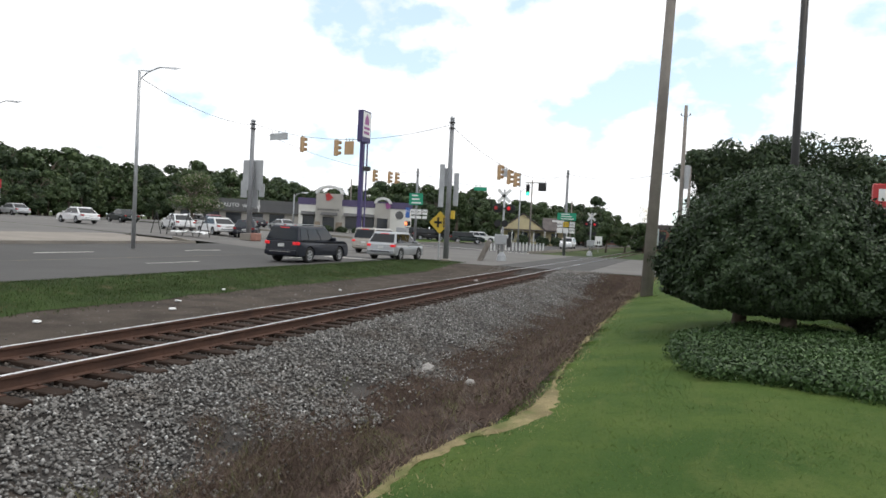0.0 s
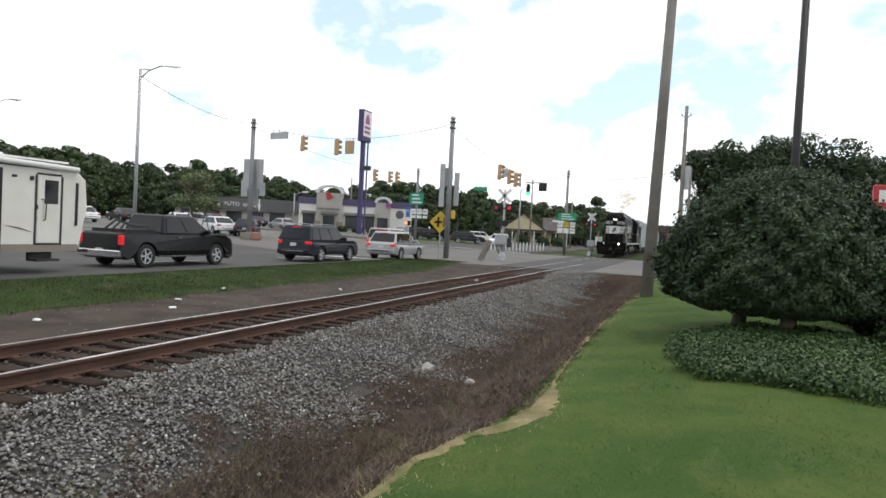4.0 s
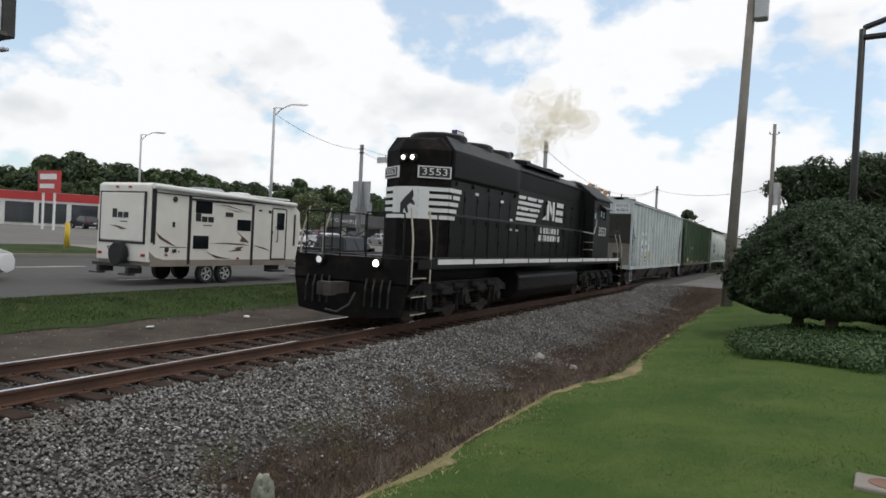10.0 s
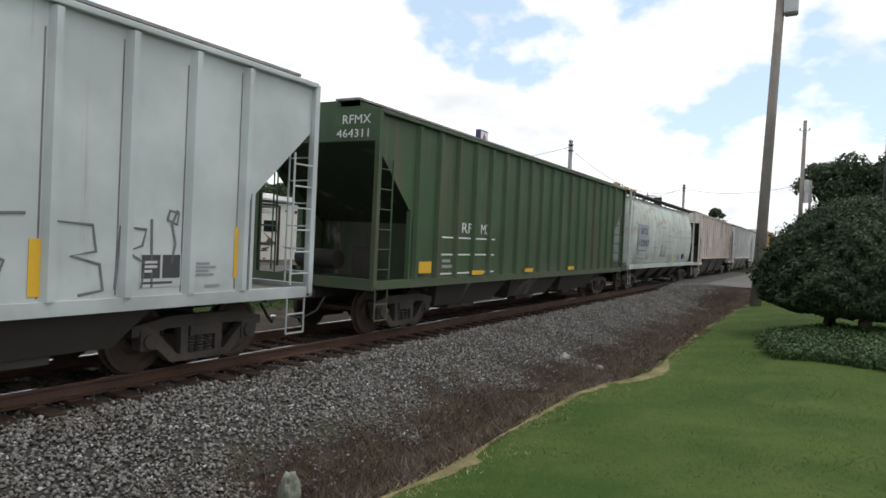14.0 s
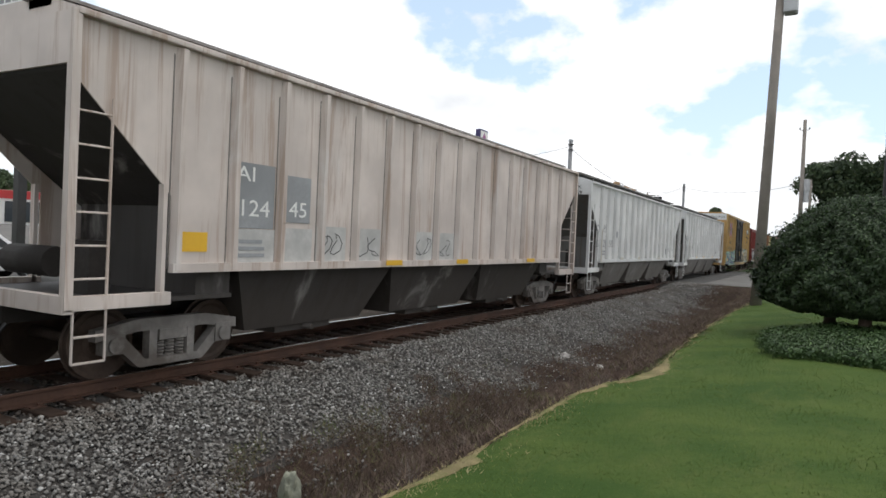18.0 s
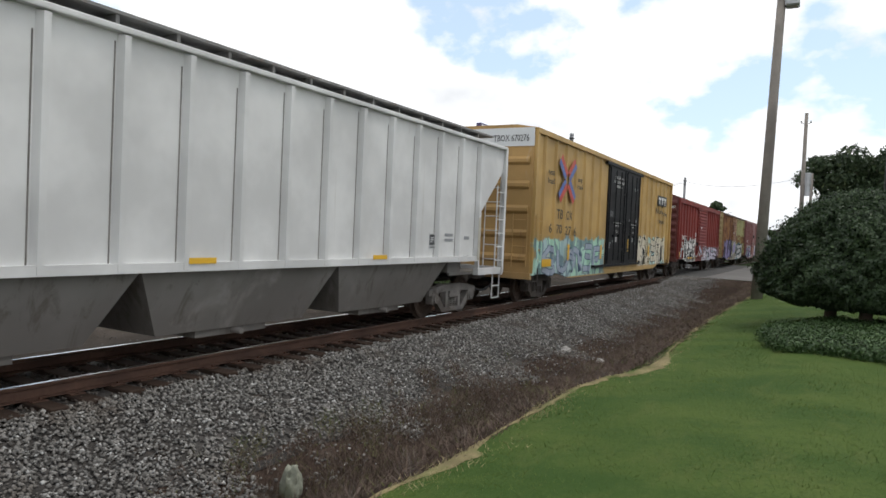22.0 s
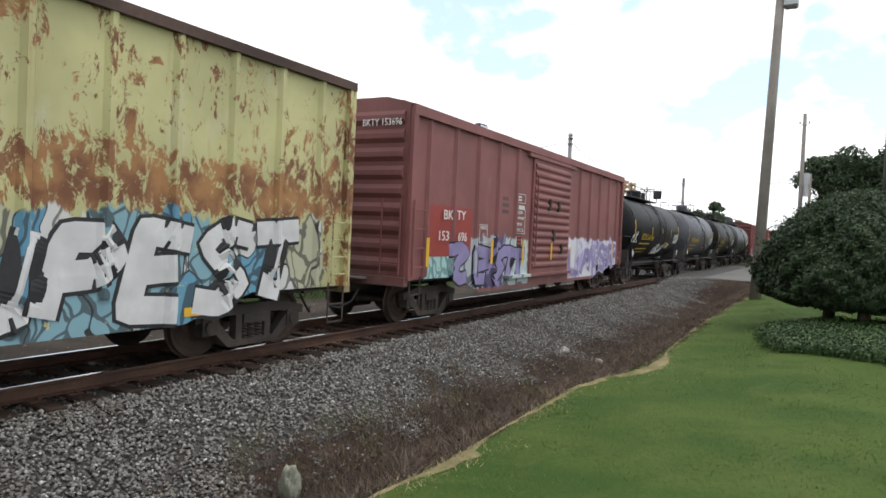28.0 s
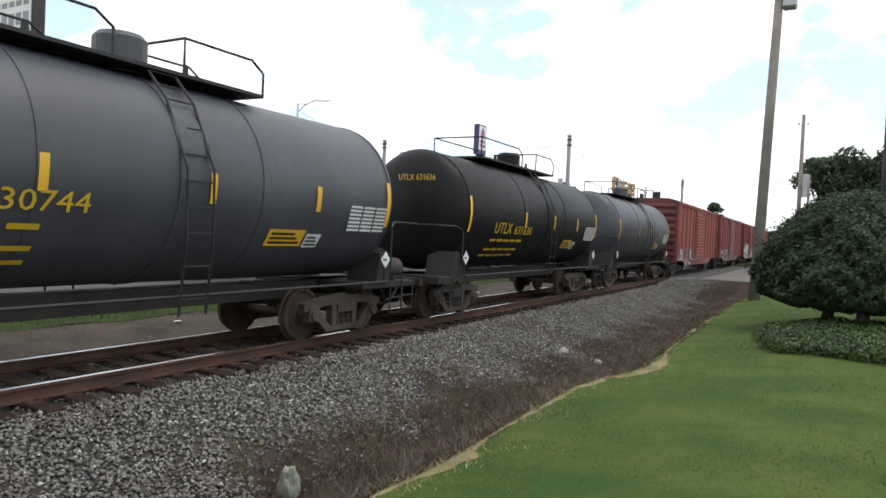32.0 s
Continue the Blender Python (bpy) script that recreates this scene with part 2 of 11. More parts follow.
M["orange"] = surf("faded_yellow_signal_paint", (0.46, 0.30, 0.16), 0.65, var=0.2)
M["red"] = surf("red_paint", (0.45, 0.03, 0.03), 0.45, var=0.12)
M["green"] = surf("sign_green", (0.01, 0.29, 0.16), 0.45, var=0.08)
M["chrome"] = surf("chrome", (0.7, 0.7, 0.72), 0.15, 1.0, var=0.05, bump=0.02)
M["alloy"] = surf("alloy_wheel", (0.55, 0.56, 0.58), 0.4, 0.3, var=0.08, bump=0.02)
M["glass"] = glass("tinted_glass", (0.008, 0.01, 0.012))
M["window"] = glass("shop_glass", (0.03, 0.035, 0.04))
M["taillight"] = surf("tail_lamp_red", (0.35, 0.02, 0.02), 0.2, var=0.05, bump=0.02)
M["taillight_on"] = glow("tail_lamp_lit", (0.55, 0.012, 0.018), 0.55)
M["lamp_on"] = glow("headlight_lit", (1.0, 0.93, 0.80), 8.0)
M["lamp_dim"] = glow("ditch_light_turned_away", (0.9, 0.9, 0.88), 0.35)
M["greenlight"] = glow("signal_green_lit", (0.05, 1.0, 0.45), 2.5)
M["handlight"] = glow("walk_signal_lit", (1.0, 0.25, 0.08), 2.0)
M["wire"] = surf("cable_black", (0.05, 0.05, 0.05), 0.7)
# ---- mesh tools ----
def mesh_of(bm, name):
    me = bpy.data.meshes.new(name)
    bm.to_mesh(me)
    bm.free()
    return me


def part(name, bm, material, parent=None, label="", smooth=False):
    """Links a bmesh (or a mesh) as one object under a thing or a part."""
    me = bm if isinstance(bm, bpy.types.Mesh) else mesh_of(bm, name)
    if material is not None and not me.materials:
        me.materials.append(M[material] if isinstance(material, str) else material)
    if smooth:
        for p in me.polygons:
            p.use_smooth = True
    ob = new(name, me)
    if parent is not None:
        ob.parent = parent
    if label:
        ob["label"] = label
    return ob


def thing(name, m, label, category, group="", kind=""):
    """An Empty that carries the parts of a thing."""
    ob = new(name)
    ob.empty_display_size = 0.2
    ob.matrix_world = m
    return tagged(ob, label, category, group, kind)


def box(bm, x0, x1, y0, y1, z0, z1, m=None):
    v = [bm.verts.new((x, y, z)) for x in (x0, x1) for y in (y0, y1) for z in (z0, z1)]
    for f in ((0, 1, 3, 2), (4, 6, 7, 5), (0, 4, 5, 1), (2, 3, 7, 6), (0, 2, 6, 4), (1, 5, 7, 3)):
        bm.faces.new([v[i] for i in f])
    if m is not None:
        bmesh.ops.transform(bm, matrix=m, verts=v)
    return v


def boxes(*rows):
    bm = bmesh.new()
    for r in rows:
        box(bm, *r)
    return bm


def bevelled(bm, w, seg=2):
    bmesh.ops.recalc_face_normals(bm, faces=bm.faces)
    es = [e for e in bm.edges if len(e.link_faces) == 2 and e.calc_face_angle(0) > 0.5]
    bmesh.ops.bevel(bm, geom=es, offset=w, segments=seg, affect="EDGES", profile=0.6)
    return bm


def rod(bm, a, b, r, n=8, r2=None, caps=True):
    """A round bar from a to b."""
    a, b = Vector(a), Vector(b)
    d = b - a
    q = d.to_track_quat("Z", "Y").to_matrix()
    r2 = r if r2 is None else r2
    ra, rb = [], []
    for i in range(n):
        c, s = math.cos(2 * math.pi * i / n), math.sin(2 * math.pi * i / n)
        ra.append(bm.verts.new(a + q @ Vector((c * r, s * r, 0))))
        rb.append(bm.verts.new(b + q @ Vector((c * r2, s * r2, 0))))
    for i in range(n):
        f = bm.faces.new((ra[i], ra[(i + 1) % n], rb[(i + 1) % n], rb[i]))
        f.smooth = n > 6
    if caps:
        bm.faces.new(ra[::-1])
        bm.faces.new(rb)
    return bm


def tube(bm, pts, r, n=6):
    """A bent round bar through the points, one closed skin."""
    P = [Vector(p) for p in pts]
    rings = []
    for i, p in enumerate(P):
        t = (P[min(i + 1, len(P) - 1)] - P[max(i - 1, 0)]).normalized()
        side_ = t.cross(Vector((0, 0, 1)))
        if side_.length < 0.05:
            side_ = t.cross(Vector((0, 1, 0)))
        side_.normalize()
        if rings and side_.dot(last) < 0:
            side_ = -side_
        last = side_
        up_ = side_.cross(t)
        rings.append([bm.verts.new(p + (side_ * math.cos(k * 6.2832 / n) + up_ * math.sin(k * 6.2832 / n)) * r) for k in range(n)])
    for a, b in zip(rings[:-1], rings[1:]):
        for k in range(n):
            bm.faces.new((a[k], a[(k + 1) % n], b[(k + 1) % n], b[k]))
    bm.faces.new(rings[0][::-1])
    bm.faces.new(rings[-1])
    return bm


def prism(bm, poly, lo, hi, axis="x"):
    """A flat outline (two coordinates each) pushed from lo to hi along an axis."""
    def place(p, h):
        return {"x": (h, p[0], p[1]), "y": (p[0], h, p[1]), "z": (p[0], p[1], h)}[axis]
    a = [bm.verts.new(place(p, lo)) for p in poly]
    b = [bm.verts.new(place(p, hi)) for p in poly]
    n = len(poly)
    bm.faces.new(a[::-1])
    bm.faces.new(b)
    for i in range(n):
        bm.faces.new((a[i], a[(i + 1) % n], b[(i + 1) % n], b[i]))
    bmesh.ops.recalc_face_normals(bm, faces=bm.faces)
    return bm


def loft(bm, rings, closed=True, caps=True):
    vs = [[bm.verts.new(p) for p in r] for r in rings]
    n = len(rings[0])
    for a, b in zip(vs[:-1], vs[1:]):
        for i in range(n if closed else n - 1):
            bm.faces.new((a[i], a[(i + 1) % n], b[(i + 1) % n], b[i]))
    if caps:
        bm.faces.new(vs[0][::-1])
        bm.faces.new(vs[-1])
    bmesh.ops.recalc_face_normals(bm, faces=bm.faces)
    return bm


def lathe(bm, prof, n=24, axis="x", at=(0, 0, 0)):
    """Turn a profile (distance along the axis, radius) round the axis."""
    rings = []
    for d, r in prof:
        ring = []
        for i in range(n):
            c, s = math.cos(2 * math.pi * i / n) * r, math.sin(2 * math.pi * i / n) * r
            p = {"x": (d, c, s), "y": (c, d, s), "z": (c, s, d)}[axis]
            ring.append((p[0] + at[0], p[1] + at[1], p[2] + at[2]))
        rings.append(ring)
    return loft(bm, rings)


def lettering(text, size, material, parent, m, label="", width=0.0, name="lettering"):
    """Raised letters, flat on the plane of m (x to the right, y up), centred."""
    cu = bpy.data.curves.new("text", "FONT")
    cu.body, cu.size, cu.align_x, cu.align_y = text, size, "CENTER", "CENTER"
    cu.extrude, cu.resolution_u, cu.offset = 0.003, 2, 0.0
    ob = bpy.data.objects.new("text", cu)
    scene.collection.objects.link(ob)
    bpy.context.view_layer.update()
    me = bpy.data.meshes.new_from_object(ob.evaluated_get(bpy.context.evaluated_depsgraph_get()))
    bpy.data.objects.remove(ob)
    bpy.data.curves.remove(cu)
    if width and len(me.vertices):
        xs = [v.co.x for v in me.vertices]
        k = width / max(1e-6, max(xs) - min(xs))
        for v in me.vertices:
            v.co.x *= k
    me.transform(m)
    me.materials.clear()
    return part(name, me, material, parent, label)


def side(y, z, x):
    """Plane on the flank of a car that faces +x: letters run towards +y."""
    return Matrix(((0, 0, 1, x), (1, 0, 0, y), (0, 1, 0, z), (0, 0, 0, 1)))


def front(x, z, y):
    """Plane that faces -y: letters run towards +x."""
    return Matrix(((1, 0, 0, x), (0, 0, -1, y), (0, 1, 0, z), (0, 0, 0, 1)))


def raw_mesh(name, verts, faces):
    """Quick mesh from numpy arrays: faces all with the same number of corners."""
    me = bpy.data.meshes.new(name)
    nv, (nf, k) = len(verts), faces.shape
    me.vertices.add(nv)
    me.vertices.foreach_set("co", np.ascontiguousarray(verts, dtype=np.float32).ravel())
    me.loops.add(nf * k)
    me.loops.foreach_set("vertex_index", np.ascontiguousarray(faces, dtype=np.int32).ravel())
    me.polygons.add(nf)
    me.polygons.foreach_set("loop_start", np.arange(0, nf * k, k, dtype=np.int32))
    me.update(calc_edges=True)
    me.validate()
    return me


def each(name, material, parent, *bs, label=""):
    """Several alike blocks, each a part of its own."""
    for b in bs:
        part(name, boxes(b), material, parent, label)
# ---- the lie of the land ----
TRACK_X = -8.70
ROAD_E, ROAD_W = -16.7, -30.5      # edges of the road beside the track
CROSS_S, CROSS_N = 41.3, 70.0      # edges of the road over the track


def sstep(a, b, v):
    t = np.clip((np.asarray(v, float) - a) / (b - a), 0, 1)
    return t * t * (3 - 2 * t)


PX = [-400, -25, -16.7, -15.9, -15.2, -14.3, -13.4, -11.0, -10.6, -10.1, -9.9, -7.45, -7.1, -6.4, -5.6, -4.6, -3.9, -3.5, -3.15, -2.6, -1.2, 0.0, 3.0, 20.0, 300]
PZ = [0, 0, 0.0, 0.10, 0.05, -0.18, -0.31, -0.36, -0.34, -0.24, -0.215, -0.215, -0.26, -0.48, -0.74, -0.88, -0.82, -0.48, -0.11, -0.01, 0.18, 0.30, 0.42, 0.48, 0.5]


def height(x, y):
    """Height of the ground at a place."""
    x, y = np.asarray(x, float), np.asarray(y, float)
    near = np.interp(x, PX, PZ)
    level = -0.012 * np.ones_like(near)
    k = sstep(CROSS_S - 5.0, CROSS_S - 0.3, y + 0.55 * (x + 8.7) * (x > -8.7) * (x < 0)) * (x > -16.85)
    back = sstep(CROSS_N + 0.3, CROSS_N + 6.0, y)
    z = near * (1 - k) + level * k
    z = np.where(y > CROSS_N, level * (1 - back) + np.interp(x, PX, np.array(PZ) * 0.6) * back, z)
    west = 1.25 * (1 - np.exp(-np.maximum(0, -25.5 - x) / 22.0))
    return z + west


def strip(name, xs, ys, material, dz=0.0, wave=0.0, rough=0.0, label="", category="", kind="structure", jag=None):
    """A sheet of ground over a grid of x and y that follows the lie of the land."""
    xs, ys = np.array(xs, float), np.array(ys, float)
    X, Y = np.meshgrid(xs, ys)
    if wave or jag:
        for j in range(X.shape[0]):
            for i, sgn in ((0, -1), (len(xs) - 1, 1)):
                n = noise.noise(Vector((Y[j, i] * 0.55, i * 3.1, 0.3))) + 0.5 * noise.noise(Vector((Y[j, i] * 1.9, i * 5.1, 4.3)))
                X[j, i] += wave * n
                if jag and i == 0:
                    X[j, i] += np.interp(Y[j, i], jag[0], jag[1])
    Z = height(X, Y) + dz
    if rough:
        for idx in np.ndindex(Z.shape):
            Z[idx] += rough * noise.fractal(Vector((X[idx] * 1.3, Y[idx] * 1.3, 2.0)), 1.0, 2.0, 3)
    n, m = len(ys), len(xs)
    idx = np.arange(n * m).reshape(n, m)
    f = np.stack([idx[:-1, :-1], idx[:-1, 1:], idx[1:, 1:], idx[1:, :-1]], -1).reshape(-1, 4)
    me = raw_mesh(name, np.stack([X, Y, Z], -1).reshape(-1, 3), f)
    ob = part(name, me, material, None, smooth=True)
    return tagged(ob, label, category or name, kind=kind)


def spread(*pieces):
    """Grid lines: (start, end, step) pieces joined."""
    out = []
    for a, b, s in pieces:
        out += list(np.arange(a, b - 1e-6, s))
    return out + [pieces[-1][1]]


# one sheet out to the horizon, a little under the rest
strip("ground", spread((-900, -200, 100), (-200, -40, 10), (-40, -16, 2), (-16, 2, 0.5), (2, 20, 2), (20, 200, 20), (200, 800, 100)),
      spread((-400, -40, 40), (-40, -10, 5), (-10, 48, 1.0), (48, 80, 2), (80, 300, 20), (300, 2500, 200)),
      "ground", -0.22, label="open ground of grass and dirt reaching the horizon", category="ground")
LY = spread((-12, 2, 0.7), (2, 20, 0.25), (20, 41, 0.5))
strip("lawn", spread((-2.80, -2.2, 0.3), (-2.2, 1, 0.25), (1, 9, 0.8), (9, 30, 3)), LY, "lawn", 0.0, wave=0.07, rough=0.012,
      jag=([-12, 3, 4.5, 5.2, 6, 6.8, 7.6, 8.4, 9.0, 9.7, 10.3, 11.1, 12, 13, 14.6, 16.8, 20, 24, 28.6, 40], [-0.15, -0.13, -0.09, -0.04, -0.02, -0.05, -0.07, -0.08, -0.08, 0.1, 0.38, 0.52, 0.5, 0.44, 0.35, 0.3, 0.25, 0.27, 0.38, 0.38]),
      label="mown green lawn with a dry straw-coloured edge along the ditch", category="lawn")
strip("ditch", spread((-5.7, -2.1, 0.2)), LY, "soil", -0.03, rough=0.05, label="bare brown ditch between ballast and lawn", category="ditch")
strip("ballast_bed", spread((-10.6, -5.4, 0.2)), spread((-14, 41, 0.4)), "bed", -0.02, wave=0.12, rough=0.03, label="grey crushed stone bed of the railway track", category="ballast")
strip("cinder_path", spread((-14.0, -10.3, 0.3)), spread((-14, 41, 0.5)), "cinder", 0.004, wave=0.15, rough=0.02, label="bare brown dirt strip along the far side of the track", category="ground")
strip("grass_bank", spread((-16.75, -13.6, 0.25)), spread((-40, 43, 0.5)), "verge", 0.016, wave=0.18, rough=0.03, label="low grass bank between road and track", category="verge")
strip("main_road", spread((ROAD_W, ROAD_E, 1.55)), spread((-120, -20, 20), (-20, 80, 2), (80, 400, 20)), "asphalt", 0.0, label="grey asphalt road running beside the railway", category="road")
strip("cross_road", spread((-140, -32, 6), (-32, 4, 1.0), (4, 90, 6)), spread((CROSS_S, CROSS_N, 1.4)), "lot", 0.006, label="pale grey road crossing the railway on the level", category="road")
strip("north_verge", spread((-12.5, -2, 0.7), (-2, 60, 5)), spread((CROSS_N + 0.2, 100, 2), (100, 400, 20)), "verge", 0.004, label="grass and weeds beyond the level crossing", category="verge")
strip("roadside_verge", spread((-36.5, ROAD_W - 0.15, 1.0)), spread((-30, 24, 2)), "verge", 0.13, rough=0.04, label="rough grass strip between road and car lot", category="verge")
strip("pavement", spread((-36.5, ROAD_W - 0.15, 1.0)), spread((24, 38, 2)), "concrete", 0.13, label="pale concrete pavement by the road", category="pavement")
strip("car_lot", spread((-75, -36.6, 3)), spread((-30, 40, 3)), "lot", 0.06, label="worn pale asphalt car lot", category="car park")
strip("restaurant_lot", spread((-90, ROAD_W - 6, 4)), spread((74, 130, 4)), "lot", 0.05, label="pale asphalt restaurant car park", category="car park")
strip("restaurant_lawn", spread((ROAD_W - 5.8, ROAD_W - 0.3, 1)), spread((73.5, 120, 3)), "lawn", 0.06, label="narrow strip of mown grass by the restaurant", category="lawn")


def kerb(name, a, b, w=0.16, h=0.15):
    """A straight run of kerb stones from a to b."""
    bm = bmesh.new()
    a, b = Vector((*a, 0)), Vector((*b, 0))
    n = max(1, int((b - a).length / 2.4))
    d = (b - a).normalized()
    s = Vector((-d.y, d.x, 0)) * w
    for i in range(n):
        p, q = a.lerp(b, i / n) + d * 0.006, a.lerp(b, (i + 1) / n) - d * 0.006
        zp, zq = float(height(p.x, p.y)), float(height(q.x, q.y))
        vs = []
        for pt, z in ((p, zp), (q, zq)):
            for off in (Vector((0, 0, 0)), s):
                for dz in (-0.15, h):
                    vs.append(bm.verts.new((pt.x + off.x, pt.y + off.y, z + dz)))
        for f in ((0, 1, 3, 2), (4, 6, 7, 5), (0, 4, 5, 1), (2, 3, 7, 6), (1, 5, 7, 3)):
            bm.faces.new([vs[k] for k in f])
    bmesh.ops.recalc_face_normals(bm, faces=bm.faces)
    return tagged(part(name, bm, "concrete"), "pale concrete kerb along the road", "kerb", kind="structure")


kerb("kerb", (ROAD_W, -30), (ROAD_W, 39))
kerb("kerb", (ROAD_W, 39), (-34, 41))
kerb("kerb", (ROAD_W, 73), (ROAD_W, 160))
kerb("kerb", (ROAD_W, 73), (-60, 71))
kerb("kerb", (ROAD_E + 0.1, 72), (ROAD_E + 0.1, 200), -0.16)


def lines():
    bm = bmesh.new()

    def dash(x0, x1, y0, y1, dz=0.012):
        v = [bm.verts.new((x, y, float(height(x, y)) + dz)) for x, y in ((x0, y0), (x1, y0), (x1, y1), (x0, y1))]
        bm.faces.new(v)
    for y in range(-60, 38, 9):
        dash(-20.75, -20.62, y + 3.6, y + 6.6)
        dash(-26.75, -26.62, y + 3.6, y + 6.6)
    for y in range(78, 220, 9):
        dash(-20.75, -20.62, y, y + 3)
    dash(-20.8, -16.9, 38.4, 39.0)
    for x in range(-110, -34, 9):
        dash(x, x + 3, 55.5, 55.62, 0.02)
    dash(-32, -15.4, 70.3 - 1.2, 70.3 - 0.7, 0.02)
    ob = part("road_marking", bm, "line")
    tagged(ob, "worn white lane dashes and stop lines", "road marking", kind="structure")
    bm = bmesh.new()
    for x in (-23.75,):
        v = [bm.verts.new((a, b, 0.012)) for a, b in ((x, -60), (x + 0.1, -60), (x + 0.1, 39), (x, 39))]
        bm.faces.new(v)
    tagged(part("road_marking", bm, "line_y"), "worn yellow centre line", "road marking", kind="structure")


lines()


# ---- the railway ----
def rail_mesh(y0, y1):
    """A flat-bottom rail: foot, web and head."""
    prof = [(-0.07, -0.172), (0.07, -0.172), (0.07, -0.16), (0.015, -0.145), (0.009, -0.05), (0.036, -0.038), (0.036, -0.010), (0.028, 0.0),
            (-0.028, 0.0), (-0.036, -0.010), (-0.036, -0.038), (-0.009, -0.05), (-0.015, -0.145), (-0.07, -0.16)]
    bm = bmesh.new()
    prism(bm, prof, y0, y1, "y")
    return bm


def railway():
    track = thing("railway_track", pose(TRACK_X, 0, 0), "brown steel rails on old wooden ties in grey ballast", "railway track", kind="structure")
    for x in (-0.753, 0.753):
        r = part("rail", rail_mesh(-60, 300), "rail", track, "rusty rail with a shiny head")
        r.location.x = x
        h = part("rail_head", boxes((-0.03, 0.028, -60, 300, -0.004, 0.0035)), "railhead", r)
    bm = boxes((-1.3, 1.3, -0.115, 0.115, -0.35, -0.172))
    bevelled(bm, 0.012, 1)
    tie_me = mesh_of(bm, "tie")
    tie_me.materials.append(M["tie"])
    plate_me = mesh_of(boxes((-0.17, 0.17, -0.09, 0.09, -0.173, -0.158), (-0.12, -0.085, -0.05, -0.02, -0.16, -0.13), (0.085, 0.12, 0.02, 0.05, -0.16, -0.13)), "tie_plate")
    plate_me.materials.append(M["rail"])
    rnd = random.Random(4)
    for i in range(104):
        t = part("tie", tie_me, None, track)
        t.location = (rnd.uniform(-0.07, 0.07), -10 + i * 0.5 + rnd.uniform(-0.04, 0.04), rnd.uniform(-0.02, 0.0))
        t.rotation_euler.z = rnd.uniform(-0.025, 0.025)
        for x in (-0.753, 0.753):
            p = part("tie_plate", plate_me, None, t)
            p.location.x = x
    far = bmesh.new()
    for i in range(200):
        y = CROSS_N + 1 + i * 0.5
        box(far, -1.3, 1.3, y - 0.11, y + 0.11, -0.35, -0.172)
    tagged(part("far_ties", far, "tie", track), kind="stuff")
    # road panels in the crossing, level with the rail heads
    pan = bmesh.new()
    for a, b in ((-2.6, -0.80), (-0.70, 0.70), (0.80, 2.6)):
        for k in range(12):
            box(pan, a, b, CROSS_S + k * 2.39 + 0.01, CROSS_S + (k + 1) * 2.39 - 0.01, -0.2, 0.004)
    part("crossing_panel", pan, "asphalt", track, "dark rubber and asphalt crossing panels")
    return track


railway()
# ---- loose stones, grass and dead weeds: what nobody could count ----
def scatter_stones(name, n, xr, yr, size, material, label, seed, dens=None, lift=0.4):
    """Angular stones lying on the ground; each is a squashed, turned octahedron."""
    r = np.random.RandomState(seed)
    x, y = r.uniform(*xr, n), yr[0] + (yr[1] - yr[0]) * r.uniform(0, 1, n) ** 1.5
    if dens is not None:
        keep = r.uniform(0, 1, n) < dens(x, y)
        x, y = x[keep], y[keep]
    n = len(x)
    s = size * r.uniform(0.6, 1.5, n)
    base = np.array([(1, 0, 0), (0, 1, 0), (-1, 0, 0), (0, -1, 0), (0, 0, 1), (0, 0, -1)], float)
    tri = np.array([(0, 1, 4), (1, 2, 4), (2, 3, 4), (3, 0, 4), (1, 0, 5), (2, 1, 5), (3, 2, 5), (0, 3, 5)])
    v = base[None] * r.uniform(0.55, 1.15, (n, 6, 1)) * np.stack([np.ones(n), r.uniform(0.6, 1, n), r.uniform(0.45, 0.85, n)], -1)[:, None]
    a, b = r.uniform(0, 6.28, n), r.uniform(-0.6, 0.6, n)
    ca, sa, cb, sb = np.cos(a), np.sin(a), np.cos(b), np.sin(b)
    vx, vz = v[..., 0] * cb[:, None] - v[..., 2] * sb[:, None], v[..., 0] * sb[:, None] + v[..., 2] * cb[:, None]
    vx2, vy2 = vx * ca[:, None] - v[..., 1] * sa[:, None], vx * sa[:, None] + v[..., 1] * ca[:, None]
    z = height(x, y) + s * lift * r.uniform(0.2, 1.0, n)
    co = np.stack([vx2 * s[:, None] + x[:, None], vy2 * s[:, None] + y[:, None], vz * s[:, None] + z[:, None]], -1)
    f = (tri[None] + (np.arange(n) * 6)[:, None, None]).reshape(-1, 3)
    return tagged(part(name, raw_mesh(name, co.reshape(-1, 3), f), material), label, "stones", kind="stuff")


def stone_mat(name, c, c2):
    m = NT(name)
    col = m.mix(m.island(), shade(c, 0.45), shade(c, 1.7))
    col = m.mix(m.math("MULTIPLY", m.step(m.noise(0.9, 3), 0.48, 0.68), 0.6), col, c2)
    return m.done(col, 0.9, 0, 0.2)


M["stone"] = stone_mat("ballast_stone", (0.165, 0.158, 0.147), (0.11, 0.09, 0.074))


def ballast_dens(x, y):
    return np.clip((-4.95 - x + 0.5 * np.sin(y * 1.7) + 0.3 * np.sin(y * 4.1)) / 0.9, 0.10, 1)


